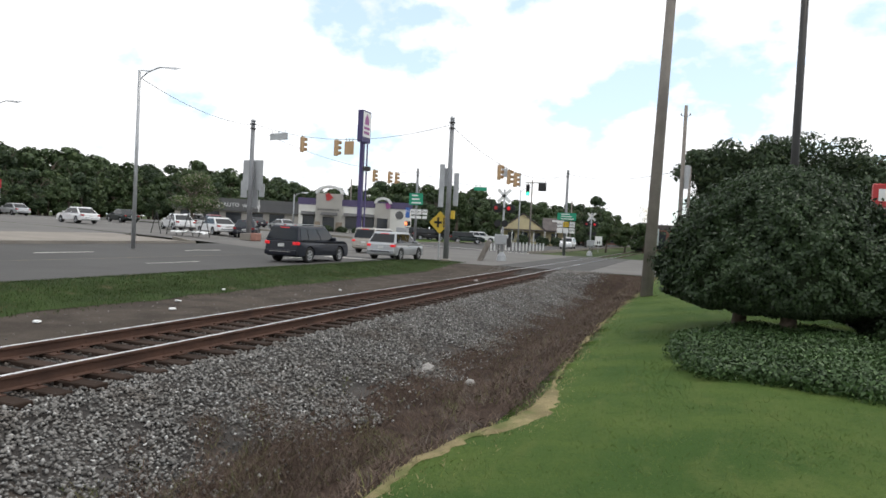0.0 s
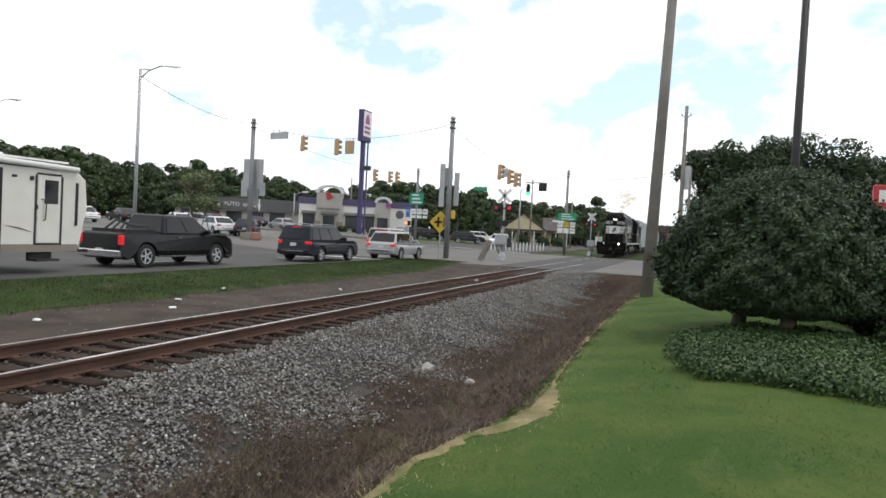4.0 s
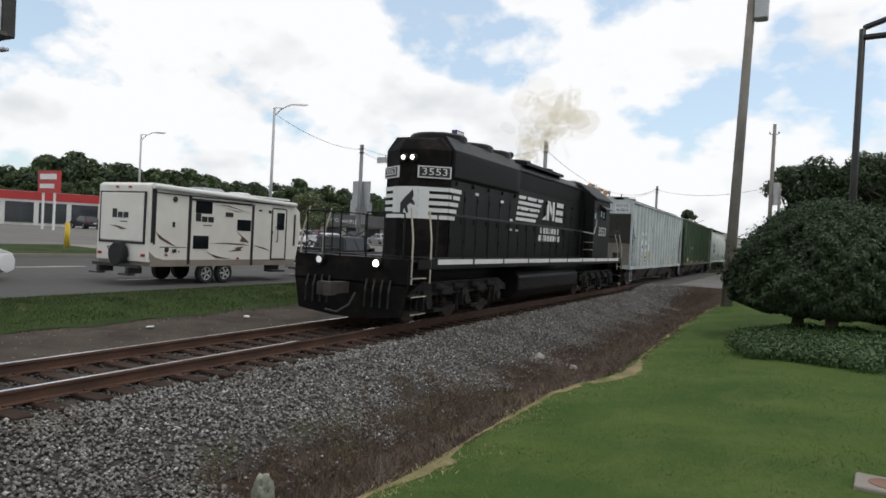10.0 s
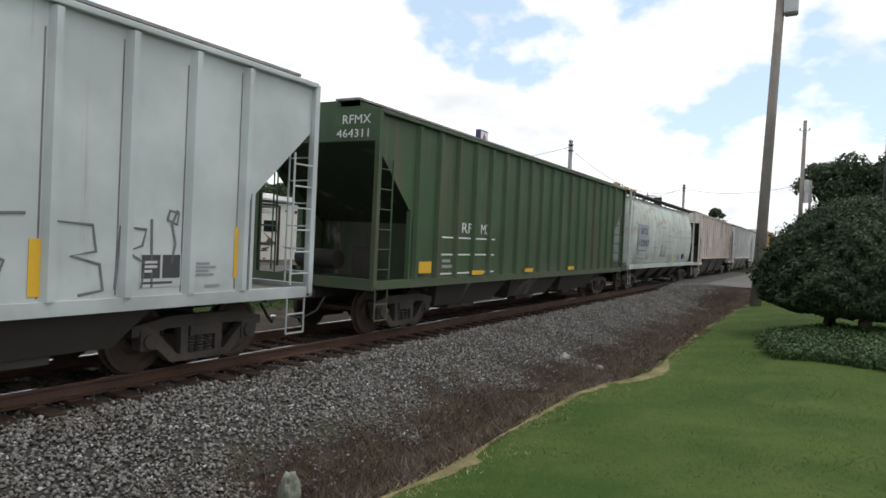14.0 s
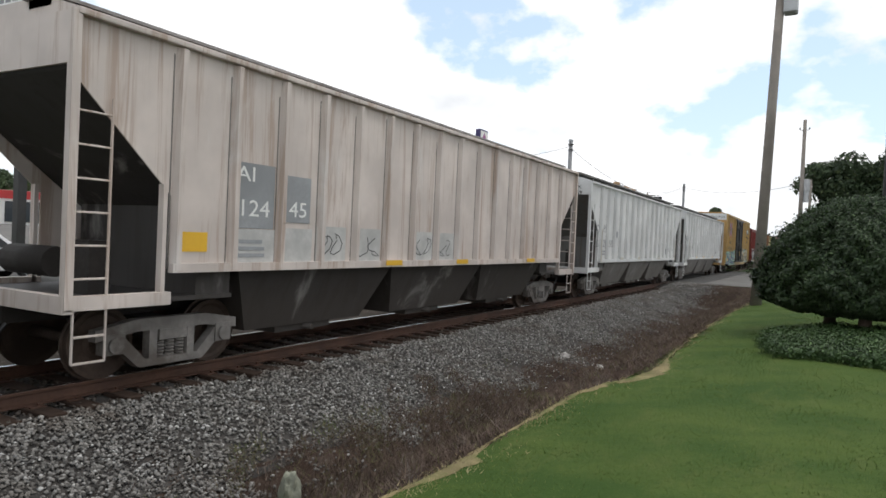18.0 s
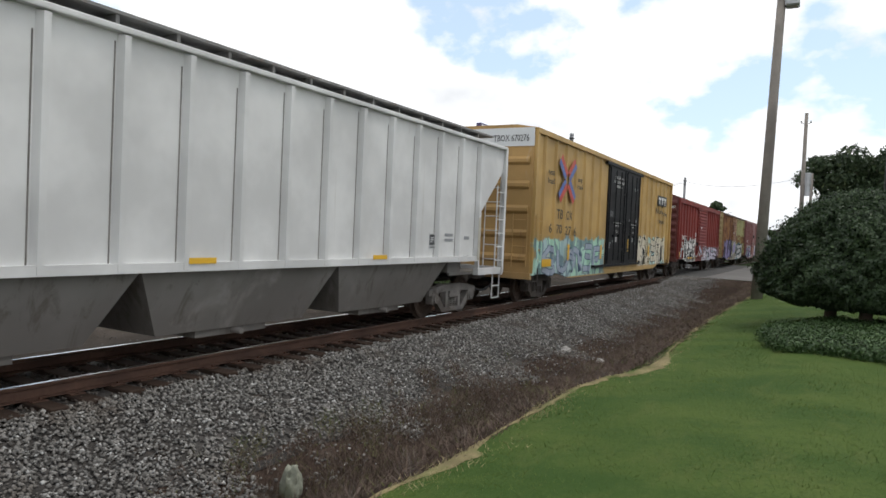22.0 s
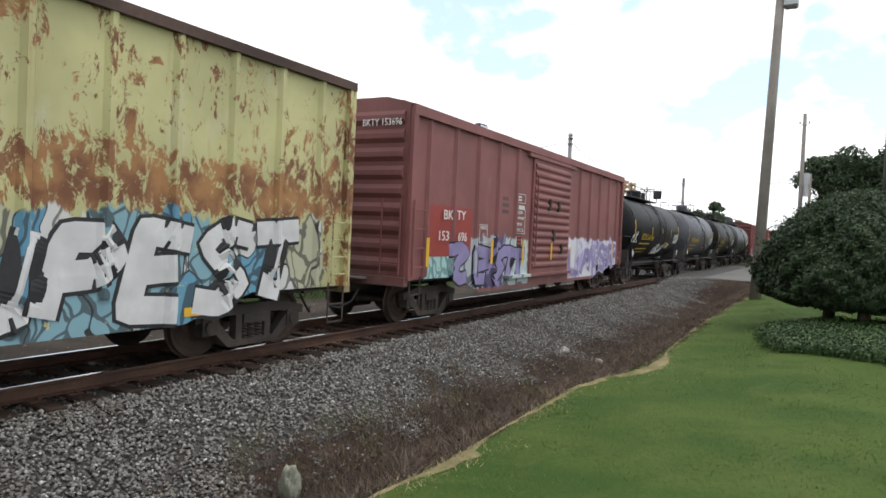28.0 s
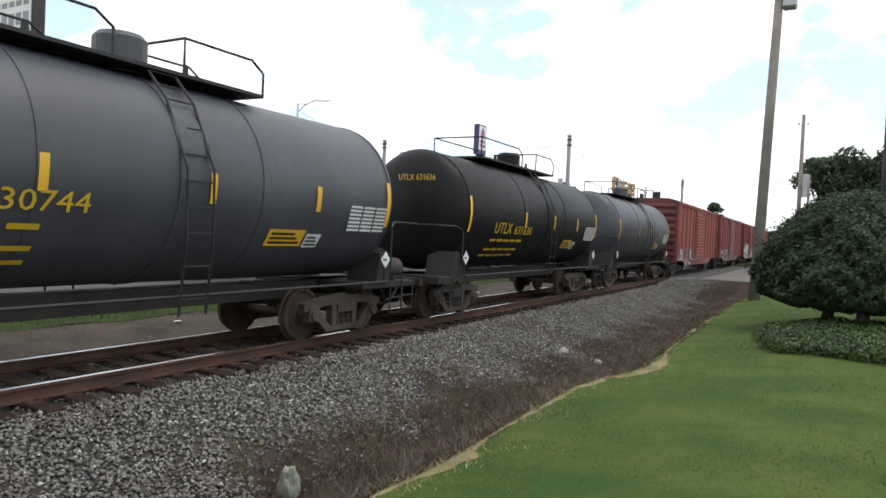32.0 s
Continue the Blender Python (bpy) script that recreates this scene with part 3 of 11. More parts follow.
scatter_stones("ballast_stones", 78000, (-7.5, -4.7), (-3.0, 42), 0.028, M["stone"], "loose grey crushed ballast stones on the track shoulder", 1, ballast_dens)
M["tiestone"] = stone_mat("grimy_ballast_stone", (0.095, 0.082, 0.072), (0.06, 0.047, 0.038))
M["palestone"] = stone_mat("pale_ballast_stone", (0.33, 0.325, 0.31), (0.2, 0.18, 0.16))
scatter_stones("ballast_stones", 9000, (-7.5, -4.6), (0, 40), 0.026, M["palestone"], "paler crushed stones strewn over the ballast", 8, ballast_dens)
scatter_stones("ballast_stones", 14000, (-9.95, -7.45), (-4, 42), 0.03, M["tiestone"], "brown-grey ballast stones between the ties", 2, lift=0.1)
scatter_stones("ballast_stones", 5000, (-11.0, -9.9), (2, 42), 0.03, M["stone"], "scattered ballast stones beyond the far rail", 3)
scatter_stones("ballast_stones", 1200, (-13.8, -10.5), (2, 42), 0.022, M["stone"], "scattered small stones on bare dirt", 6)


def blades(name, n, xr, yr, h, w, material, label, seed, lean=0.5, dens=None, power=1.6, segs=1, curl=0.0):
    """Narrow upright blades, thinner towards the tip, as loose triangles."""
    r = np.random.RandomState(seed)
    x, y = r.uniform(*xr, n), yr[0] + (yr[1] - yr[0]) * r.uniform(0, 1, n) ** power
    if dens is not None:
        keep = r.uniform(0, 1, n) < dens(x, y)
        x, y = x[keep], y[keep]
    n = len(x)
    hh, a, ln = h * r.uniform(0.5, 1.4, n), r.uniform(0, 6.28, n), r.uniform(0, lean, n)
    z = height(x, y) - 0.01
    dx, dy = np.cos(a) * w, np.sin(a) * w
    b = r.uniform(0, 6.28, n)
    tx, ty = x + np.cos(b) * ln * hh, y + np.sin(b) * ln * hh
    co = np.stack([np.stack([x - dx, y - dy, z], -1), np.stack([x + dx, y + dy, z], -1), np.stack([tx, ty, z + hh], -1)], 1)
    f = np.arange(n * 3).reshape(n, 3)
    return tagged(part(name, raw_mesh(name, co.reshape(-1, 3), f), material), label, "grass", kind="stuff")


def edge_x(y):
    return np.interp(y, [-12, 3, 4.5, 5.2, 6, 6.8, 7.6, 8.4, 9.0, 9.7, 10.3, 11.1, 12, 13, 14.6, 16.8, 20, 24, 28.6, 40], [-2.95, -2.93, -2.89, -2.84, -2.82, -2.85, -2.87, -2.88, -2.88, -2.7, -2.42, -2.28, -2.3, -2.36, -2.45, -2.5, -2.55, -2.53, -2.42, -2.42])


M["blade"] = leafy("grass_blades", (0.062, 0.108, 0.024), (0.108, 0.150, 0.036), (0.14, 0.165, 0.06), 0.8, 0.93)
M["straw"] = leafy("dry_straw", (0.30, 0.25, 0.13), (0.44, 0.37, 0.21), (0.17, 0.20, 0.06), 0.85, 0.8)
M["olive"] = leafy("olive_weeds", (0.11, 0.10, 0.05), (0.19, 0.17, 0.085), (0.10, 0.13, 0.04), 0.85, 0.7)
M["deadweed"] = leafy("dead_weeds", (0.062, 0.042, 0.032), (0.145, 0.105, 0.082), (0.13, 0.135, 0.05), 0.9, 0.92)
M["deadstalk"] = leafy("dead_stalks", (0.10, 0.082, 0.07), (0.23, 0.195, 0.165), (0.16, 0.11, 0.07), 0.9, 0.85)
M["bankblade"] = leafy("bank_grass", (0.028, 0.050, 0.013), (0.052, 0.083, 0.023), (0.14, 0.125, 0.06), 0.85, 0.9)
blades("lawn_grass", 250000, (-3.2, 5.5), (-3.0, 30), 0.026, 0.0042, M["blade"], "short mown lawn grass blades", 11, 2.0, lambda x, y: (x > edge_x(y) + 0.05) * (x < 0.28 * np.maximum(y, 0) + 1.5), 1.5)
def fringe(x, y):
    """Dry grass thins out over the lawn and ends soon over the ditch."""
    d = x - edge_x(y)
    w = 0.20 + 0.22 * np.exp(-((y - 10.4) / 1.3) ** 2) + 0.10 * np.exp(-((y - 6.6) / 1.6) ** 2)
    return np.where(d > 0, np.exp(-(d / w) ** 2), np.exp(-(d / 0.10) ** 2)) * (0.55 + 0.45 * np.sin(y * 2.3 + 3 * np.sin(x * 4.0)))


blades("dry_grass_edge", 90000, (-3.4, -1.6), (-3.0, 40), 0.034, 0.005, M["straw"], "straw-coloured dry grass along the lawn edge", 12, 2.0, fringe, 1.7)
blades("dead_weeds", 130000, (-5.9, -2.3), (-3.0, 40), 0.075, 0.006, M["deadweed"], "brown dead weeds filling the ditch", 13, 2.4, lambda x, y: np.clip((x + 5.8) / 1.4, 0.05, 1) * (x < edge_x(y) + 0.05) * (0.35 + 0.65 * (np.sin(x * 3.3 + y) * np.sin(y * 1.1) > -0.3)), 1.35)
blades("dead_stalks", 15000, (-5.5, -2.7), (2.0, 30), 0.17, 0.0035, M["deadstalk"], "thin grey-brown dead stalks standing in clumps in the ditch", 16, 1.4, lambda x, y: (x < edge_x(y) - 0.05) * (np.sin(x * 5.3 + y * 2.1) * np.sin(y * 3.7 - x) + 0.5 * np.sin(x * 11 + y * 7) > 0.35), 1.5)
blades("dead_weeds", 60000, (-6.6, -4.2), (2.0, 11.5), 0.085, 0.005, M["deadweed"], "brown dead weeds creeping over the ballast edge", 17, 1.9,
       lambda x, y: np.clip(0.25 + (x + 5.35 - 0.16 * (7.0 - y)) * 1.1 + 0.55 * np.sin(x * 4.1 + y * 2.3) * np.sin(y * 3.1 - x * 1.7) + 0.3 * np.sin(x * 9 + y * 6), 0, 1), 1.2)
blades("ballast_weeds", 26000, (-6.0, -3.6), (3, 14), 0.07, 0.005, M["olive"], "sparse yellow-green weeds growing in the ballast edge", 14, 2.2, lambda x, y: np.clip((np.sin(x * 2.1 + y * 0.9) * np.sin(y * 1.7 + 1) + 0.45 * np.sin(x * 7 + y * 5) - 0.35) * 2.5, 0, 1))
blades("bank_grass", 90000, (-16.6, -13.3), (4, 43), 0.075, 0.010, M["bankblade"], "rough grass on the bank by the road", 15, 0.9, lambda x, y: np.clip((-13.4 - x) / 0.9, 0.03, 1), 1.1)


def dry_edge():
    """A matted strip of dead grass where lawn and ditch meet, wider where the lawn bulges."""
    ys = np.arange(-6, 40, 0.12)
    rows = []
    for y in ys:
        e = float(edge_x(y))
        n1, n2, n3 = noise.noise(Vector((y * 0.9, 7, 0))), noise.noise(Vector((y * 4.3, 9, 0))), noise.noise(Vector((y * 12.0, 1, 0)))
        w1 = max(0.004, 0.02 + 0.06 * noise.noise(Vector((y * 1.3, 0, 0))) + 0.07 * noise.noise(Vector((y * 5.1, 3, 0))) + 0.06 * noise.noise(Vector((y * 13.0, 5, 0))))
        bulge = 0.36 * math.exp(-((y - 10.6) / 0.9) ** 2) + 0.14 * math.exp(-((y - 8.4) / 0.7) ** 2) + 0.16 * math.exp(-((y - 5.4) / 0.6) ** 2)
        w2 = max(0.004, bulge * (1 + 0.8 * n2) + 0.10 * n1 + 0.08 * n2 + 0.07 * n3)
        xs = np.linspace(e - w1, e + w2, 6)
        rows.append(np.stack([xs, np.full(6, y), height(xs, np.full(6, y)) + np.array([0.0, 0.014, 0.018, 0.018, 0.014, 0.002])], -1))
    v = np.array(rows)
    idx = np.arange(v.shape[0] * 6).reshape(-1, 6)
    f = np.stack([idx[:-1, :-1], idx[:-1, 1:], idx[1:, 1:], idx[1:, :-1]], -1).reshape(-1, 4)
    tagged(part("dry_grass_mat", raw_mesh("dry_grass_mat", v.reshape(-1, 3), f), "drymat", smooth=True), "pale straw-yellow mat of dead grass along the lawn", "dry grass", kind="structure")


M["drymat"] = surf("matted_dry_grass", (0.26, 0.215, 0.115), 0.95, var=0.35, big=2.2, fine=45, bump=0.6, dist=0.015, dirt=(0.10, 0.12, 0.04), dirt_at=0.46, spec=0.1)
dry_edge()
# ---- paint of the train ----
def streaked(name, c, rust=(0.20, 0.10, 0.05), at=0.55, amount=0.7, pale=(0.6, 0.58, 0.55), grime=0.4, rough=0.6, metal=0.0, smudge=0.35):
    """Weathered car paint: rust runs downwards from the ribs, road grime rises from below."""
    m = NT(name)
    a, b = m.noise(0.7, 4), m.noise(9, 5, 0.7)
    col = m.mix(m.step(a, 0.35, 0.7), shade(c, 0.85), shade(c, 1.08))
    run = m.noise((3.4, 3.4, 0.20), 6, 0.72, 0.6)
    col = m.mix(m.math("MULTIPLY", m.step(run, at, at + 0.14), amount), col, rust)
    pal = m.noise((1.3, 1.3, 0.6), 5, 0.6, 0.5)
    col = m.mix(m.math("MULTIPLY", m.step(pal, 0.58, 0.75), smudge), col, pale)
    low = m.step(m.math("ADD", m.axis(2), m.math("MULTIPLY", a, 1.2)), 2.2, 1.2)
    col = m.mix(m.math("MULTIPLY", low, grime), col, (0.12, 0.10, 0.083))
    m.bump(b, 0.08, 0.005)
    return m, col


def plain_car(name, c, **k):
    m, col = streaked(name, c, **k)
    return m.done(col, 0.62)


def graffiti(m, col, y0, y1, z0, z1, pal, cell=1.1, seed=0.0, line=0.055, edge=(0.02, 0.02, 0.025), ragged=0.5):
    """Spray-paint letters on the flank: bent cells of colour with dark outlines inside a ragged band."""
    wob = m.n("ShaderNodeTexNoise")
    wob.inputs["Scale"].default_value, wob.inputs["Detail"].default_value = 1.3, 2.0
    m.put(wob.inputs["Vector"], m.co)
    sub = m.n("ShaderNodeVectorMath")
    sub.operation = "MULTIPLY_ADD"
    m.put(sub.inputs[0], wob.outputs["Color"])
    sub.inputs[1].default_value = (0.0, 0.9, 0.9)
    mp = m.n("ShaderNodeMapping")
    m.put(mp.inputs["Vector"], m.co)
    mp.inputs["Scale"].default_value = (0.0, 1.0, 0.55)
    mp.inputs["Location"].default_value = (seed, seed * 1.7, seed * 0.3)
    m.put(sub.inputs[2], mp.outputs[0])
    vor = m.n("ShaderNodeTexVoronoi")
    vor.inputs["Scale"].default_value = cell
    m.put(vor.inputs["Vector"], sub.outputs[0])
    ved = m.n("ShaderNodeTexVoronoi")
    ved.feature = "DISTANCE_TO_EDGE"
    ved.inputs["Scale"].default_value = cell
    m.put(ved.inputs["Vector"], sub.outputs[0])
    sp = m.n("ShaderNodeSeparateColor")
    m.put(sp.inputs[0], vor.outputs["Color"])
    ramp = m.n("ShaderNodeValToRGB")
    ramp.color_ramp.interpolation = "CONSTANT"
    els = ramp.color_ramp.elements
    for i, c in enumerate(pal):
        e = els[i] if i < 2 else els.new(i / len(pal))
        e.position, e.color = i / len(pal), (*c, 1)
    m.put(ramp.inputs[0], sp.outputs[0])
    # second, finer set of strokes inside the letters
    v2 = m.n("ShaderNodeTexVoronoi")
    v2.feature = "DISTANCE_TO_EDGE"
    v2.inputs["Scale"].default_value = cell * 2.3
    m.put(v2.inputs["Vector"], sub.outputs[0])
    tone = m.mix(m.step(v2.outputs["Distance"], 0.09, 0.06), ramp.outputs[0], m.mix(0.75, ramp.outputs[0], edge))
    paint = m.mix(m.step(ved.outputs["Distance"], line * 1.25, line), tone, edge)
    y, z = m.axis(1), m.axis(2)
    n1 = m.math("MULTIPLY", m.math("SUBTRACT", m.noise((0.2, 2.2, 0.2), 4, 0.7), 0.5), 2 * ragged)
    top = m.step(m.math("ADD", z, n1), z1 + 0.03, z1 - 0.03)
    low = m.step(z, z0 - 0.02, z0 + 0.02)
    n2 = m.math("MULTIPLY", m.math("SUBTRACT", m.noise((0.2, 0.2, 2.0), 3), 0.5), 0.8)
    ya = m.step(m.math("ADD", y, n2), y0 - 0.04, y0 + 0.04)
    yb = m.step(m.math("ADD", y, n2), y1 + 0.04, y1 - 0.04)
    k = m.math("MULTIPLY", m.math("MULTIPLY", top, low), m.math("MULTIPLY", ya, yb))
    worn = m.step(m.noise(6, 4, 0.7), 0.70, 0.62)
    return m.mix(m.math("MULTIPLY", k, worn), col, paint)


M["loco"] = surf("locomotive_black", (0.0075, 0.0074, 0.0082), 0.42, 0.0, spec=0.22, var=0.45, big=0.9, fine=8, bump=0.06, dirt=(0.024, 0.020, 0.018), dirt_at=0.56, streak=True)
M["loco_truck"] = surf("locomotive_truck_casting", (0.022, 0.020, 0.019), 0.75, 0.0, var=0.4, big=2.2, fine=14, bump=0.3, dirt=(0.075, 0.066, 0.058), dirt_at=0.58, spec=0.2)
M["hop_dust"] = surf("dusty_bulkhead", (0.34, 0.31, 0.265), 0.8, var=0.25, big=1.2, fine=9, dirt=(0.2, 0.17, 0.14), streak=True)
M["loco_pilot"] = surf("pilot_grime_black", (0.0075, 0.0068, 0.0062), 0.8, 0.0, spec=0.12, var=0.5, big=1.6, fine=10, bump=0.15, dirt=(0.022, 0.017, 0.014), dirt_at=0.5)
M["loco_grille"] = surf("dark_grille", (0.004, 0.004, 0.004), 0.8, 0.0, var=0.3, fine=40, bump=0.6, dist=0.01)
M["loco_white"] = surf("locomotive_white_paint", (0.72, 0.72, 0.70), 0.5, 0.0, var=0.08, big=2, fine=14, bump=0.03, dirt=(0.4, 0.38, 0.36), dirt_at=0.66)
M["hop_grey"] = plain_car("hopper_pale_grey", (0.50, 0.55, 0.545), rust=(0.30, 0.27, 0.25), at=0.61, amount=0.55, pale=(0.62, 0.65, 0.64), grime=0.4)
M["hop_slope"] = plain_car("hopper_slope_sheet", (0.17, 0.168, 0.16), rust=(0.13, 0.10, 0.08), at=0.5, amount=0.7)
M["hop_green"] = plain_car("hopper_green", (0.038, 0.082, 0.032), rust=(0.11, 0.075, 0.045), at=0.5, amount=0.6, pale=(0.11, 0.17, 0.10), grime=0.55)
M["hop_dgreen"] = plain_car("hopper_dark_green", (0.022, 0.036, 0.018), rust=(0.05, 0.038, 0.025), at=0.5)
m, c = streaked("hopper_rounded_offwhite", (0.47, 0.52, 0.485), rust=(0.36, 0.25, 0.15), at=0.66, amount=0.45, pale=(0.42, 0.36, 0.27), grime=0.4, smudge=0.45)
bloom = m.math("MULTIPLY", m.step(m.noise((0.55, 0.55, 1.7), 7, 0.72, 0.4), 0.525, 0.63), m.step(m.axis(2), 2.3, 3.0))
c = m.mix(m.math("MULTIPLY", bloom, 0.75), c, (0.34, 0.245, 0.165))
M["hop_round"] = m.done(c, 0.62)
M["hop_tan"] = plain_car("hopper_rusty_tan", (0.60, 0.53, 0.485), rust=(0.30, 0.195, 0.13), at=0.49, amount=0.58, pale=(0.66, 0.645, 0.63), grime=0.2, smudge=0.5)
M["hop_white"] = plain_car("hopper_dull_white", (0.65, 0.65, 0.64), rust=(0.38, 0.34, 0.29), at=0.62, amount=0.5, pale=(0.66, 0.66, 0.66), grime=0.22)
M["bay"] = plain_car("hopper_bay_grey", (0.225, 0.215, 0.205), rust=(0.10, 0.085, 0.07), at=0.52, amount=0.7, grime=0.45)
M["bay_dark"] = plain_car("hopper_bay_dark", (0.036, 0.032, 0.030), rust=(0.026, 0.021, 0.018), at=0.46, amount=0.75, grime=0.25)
m, c = streaked("boxcar_buff_yellow", (0.47, 0.30, 0.10), rust=(0.32, 0.2, 0.1), at=0.64, amount=0.5, pale=(0.62, 0.45, 0.22), grime=0.15)
c = graffiti(m, c, -9.5, -2.2, 0.7, 1.95, [(0.40, 0.64, 0.50), (0.38, 0.60, 0.50), (0.42, 0.66, 0.54), (0.36, 0.56, 0.50), (0.44, 0.66, 0.56), (0.38, 0.52, 0.52)], 0.7, 3.0, 0.006, (0.10, 0.16, 0.20), 0.45)
c = graffiti(m, c, 3.0, 8.6, 0.85, 2.15, [(0.56, 0.50, 0.36), (0.60, 0.56, 0.46), (0.54, 0.48, 0.34), (0.42, 0.58, 0.55), (0.58, 0.52, 0.4)], 1.05, 9.0, 0.008, (0.02, 0.02, 0.02), 0.4)
M["box_yellow"] = m.done(c, 0.55)
M["box_yellow_end"] = plain_car("boxcar_buff_end", (0.43, 0.26, 0.09), rust=(0.25, 0.14, 0.06), at=0.58, amount=0.6)
m, c = streaked("boxcar_maroon", (0.190, 0.031, 0.025), rust=(0.10, 0.028, 0.023), at=0.56, amount=0.5, pale=(0.24, 0.07, 0.058), grime=0.2)
c = graffiti(m, c, -6.35, -1.75, 0.6, 2.2, [(0.62, 0.62, 0.60), (0.66, 0.66, 0.64), (0.56, 0.57, 0.58), (0.64, 0.63, 0.6), (0.50, 0.56, 0.58)], 0.8, 5.0, 0.012, (0.03, 0.03, 0.03), 0.7)
c = graffiti(m, c, 0.6, 7.8, 0.75, 1.75, [(0.52, 0.48, 0.60), (0.6, 0.58, 0.6), (0.50, 0.40, 0.44), (0.40, 0.52, 0.54), (0.62, 0.6, 0.62)], 1.5, 2.0, 0.05, (0.08, 0.05, 0.06), 0.6)
M["box_maroon"] = m.done(c, 0.65, 0.0, 0.3)
# darker copy of the flank paint: shade on the end face is in the colour
M["box_maroon_end"] = plain_car("boxcar_maroon_end", (0.115, 0.028, 0.024), rust=(0.09, 0.03, 0.025), at=0.55, amount=0.5, grime=0.4, pale=(0.2, 0.08, 0.07))
# flaking pale yellow paint over rust
m, c = streaked("boxcar_flaking_yellow", (0.50, 0.48, 0.24), rust=(0.40, 0.30, 0.12), at=0.6, amount=0.4, grime=0.1)
fl = m.math("ADD", m.math("MULTIPLY", m.noise((4.6, 4.6, 2.6), 9, 0.8, 0.5), 0.75), m.math("MULTIPLY", m.noise((1.4, 1.4, 0.8), 3, 0.5), 0.25))
yy = m.axis(1)
more = m.math("MULTIPLY", m.step(yy, 1.6, 0.0), 0.16)
more = m.math("ADD", more, m.math("MULTIPLY", m.math("MULTIPLY", m.step(m.axis(2), 3.1, 2.4), m.step(m.axis(2), 1.9, 2.3)), 0.08))
rust2 = m.mix(m.step(m.noise(1.6, 5), 0.4, 0.65), (0.17, 0.07, 0.035), (0.35, 0.18, 0.07))
c = m.mix(m.step(m.math("ADD", fl, more), 0.535, 0.548), c, rust2)
c = graffiti(m, c, -7.4, 1.3, 0.6, 2.35, [(0.20, 0.18, 0.28), (0.05, 0.05, 0.07), (0.30, 0.27, 0.42), (0.42, 0.38, 0.24), (0.45, 0.43, 0.3), (0.05, 0.05, 0.06)], 0.75, 7.0, 0.012, (0.05, 0.04, 0.08), 0.5)
c = graffiti(m, c, 1.3, 7.0, 0.6, 2.05, [(0.10, 0.26, 0.38), (0.56, 0.56, 0.54), (0.20, 0.36, 0.42), (0.12, 0.30, 0.42), (0.42, 0.42, 0.30)], 1.6, 13.0, 0.012, (0.03, 0.03, 0.03), 0.5)
M["box_rusty"] = m.done(c, 0.75)
m, c = streaked("boxcar_faded_red", (0.235, 0.088, 0.083), rust=(0.2, 0.08, 0.07), at=0.6, amount=0.4, pale=(0.36, 0.17, 0.16), grime=0.15)
c = graffiti(m, c, -7.2, -5.6, 0.6, 1.6, [(0.25, 0.45, 0.45), (0.35, 0.55, 0.52), (0.5, 0.6, 0.58)], 1.2, 4.0, 0.03, (0.1, 0.2, 0.22), 0.3)
c = graffiti(m, c, -5.9, -1.6, 0.65, 1.9, [(0.40, 0.44, 0.46), (0.25, 0.21, 0.40), (0.42, 0.50, 0.50), (0.46, 0.54, 0.54), (0.27, 0.23, 0.42)], 0.62, 6.0, 0.012, (0.03, 0.025, 0.06), 0.4)
c = graffiti(m, c, 1.8, 7.4, 0.65, 1.95, [(0.34, 0.30, 0.52), (0.64, 0.64, 0.68), (0.38, 0.34, 0.56), (0.30, 0.27, 0.48), (0.66, 0.66, 0.7)], 0.95, 8.0, 0.05, (0.62, 0.62, 0.68), 0.45)
M["box_red"] = m.done(c, 0.65)
M["box_rust_end"] = plain_car("boxcar_rusted_end", (0.34, 0.26, 0.12), rust=(0.13, 0.065, 0.04), at=0.5, amount=0.7, grime=0.4, pale=(0.40, 0.35, 0.2))
# dark grey for strips that paint the shade beside hopper posts
M["rib_shade"] = surf("painted_rib_shade", (0.19, 0.175, 0.16), 0.85, var=0.4, big=3.0)
# flank red taken down, with the end's shade mixed into the paint
M["box_red_end"] = plain_car("boxcar_faded_red_end", (0.18, 0.066, 0.062), rust=(0.12, 0.05, 0.04), at=0.55, amount=0.5, grime=0.5, pale=(0.32, 0.15, 0.14))
m, c = streaked("boxcar_brick_red", (0.24, 0.055, 0.045), rust=(0.13, 0.04, 0.03), at=0.56, amount=0.5, pale=(0.32, 0.12, 0.1), grime=0.3)
c = graffiti(m, c, -7.5, -1.5, 0.7, 1.6, [(0.6, 0.6, 0.6), (0.5, 0.45, 0.45), (0.66, 0.65, 0.64), (0.2, 0.1, 0.1)], 1.4, 1.0, 0.05, (0.1, 0.05, 0.05), 0.5)
M["box_brick"] = m.done(c, 0.65)
M["box_door_black"] = surf("plug_door_black", (0.011, 0.011, 0.013), 0.5, 0.0, spec=0.2, var=0.3, big=1.2, fine=9, dirt=(0.07, 0.028, 0.02), dirt_at=0.6)
M["tank_black"] = surf("tank_black_paint", (0.010, 0.010, 0.011), 0.5, 0.0, spec=0.2, var=0.3, big=0.7, fine=7, bump=0.05, dirt=(0.03, 0.029, 0.028), dirt_at=0.58, streak=True)
M["tank_grey"] = surf("tank_dusty_grey", (0.056, 0.059, 0.072), 0.46, 0.0, spec=0.5, var=0.25, big=0.6, fine=7, bump=0.05, dirt=(0.055, 0.055, 0.055), dirt_at=0.58, streak=True)
M["tank_yellow"] = surf("stencil_yellow", (0.55, 0.38, 0.02), 0.55, var=0.1)
M["stencil"] = surf("stencil_black", (0.03, 0.03, 0.03), 0.6, var=0.2)
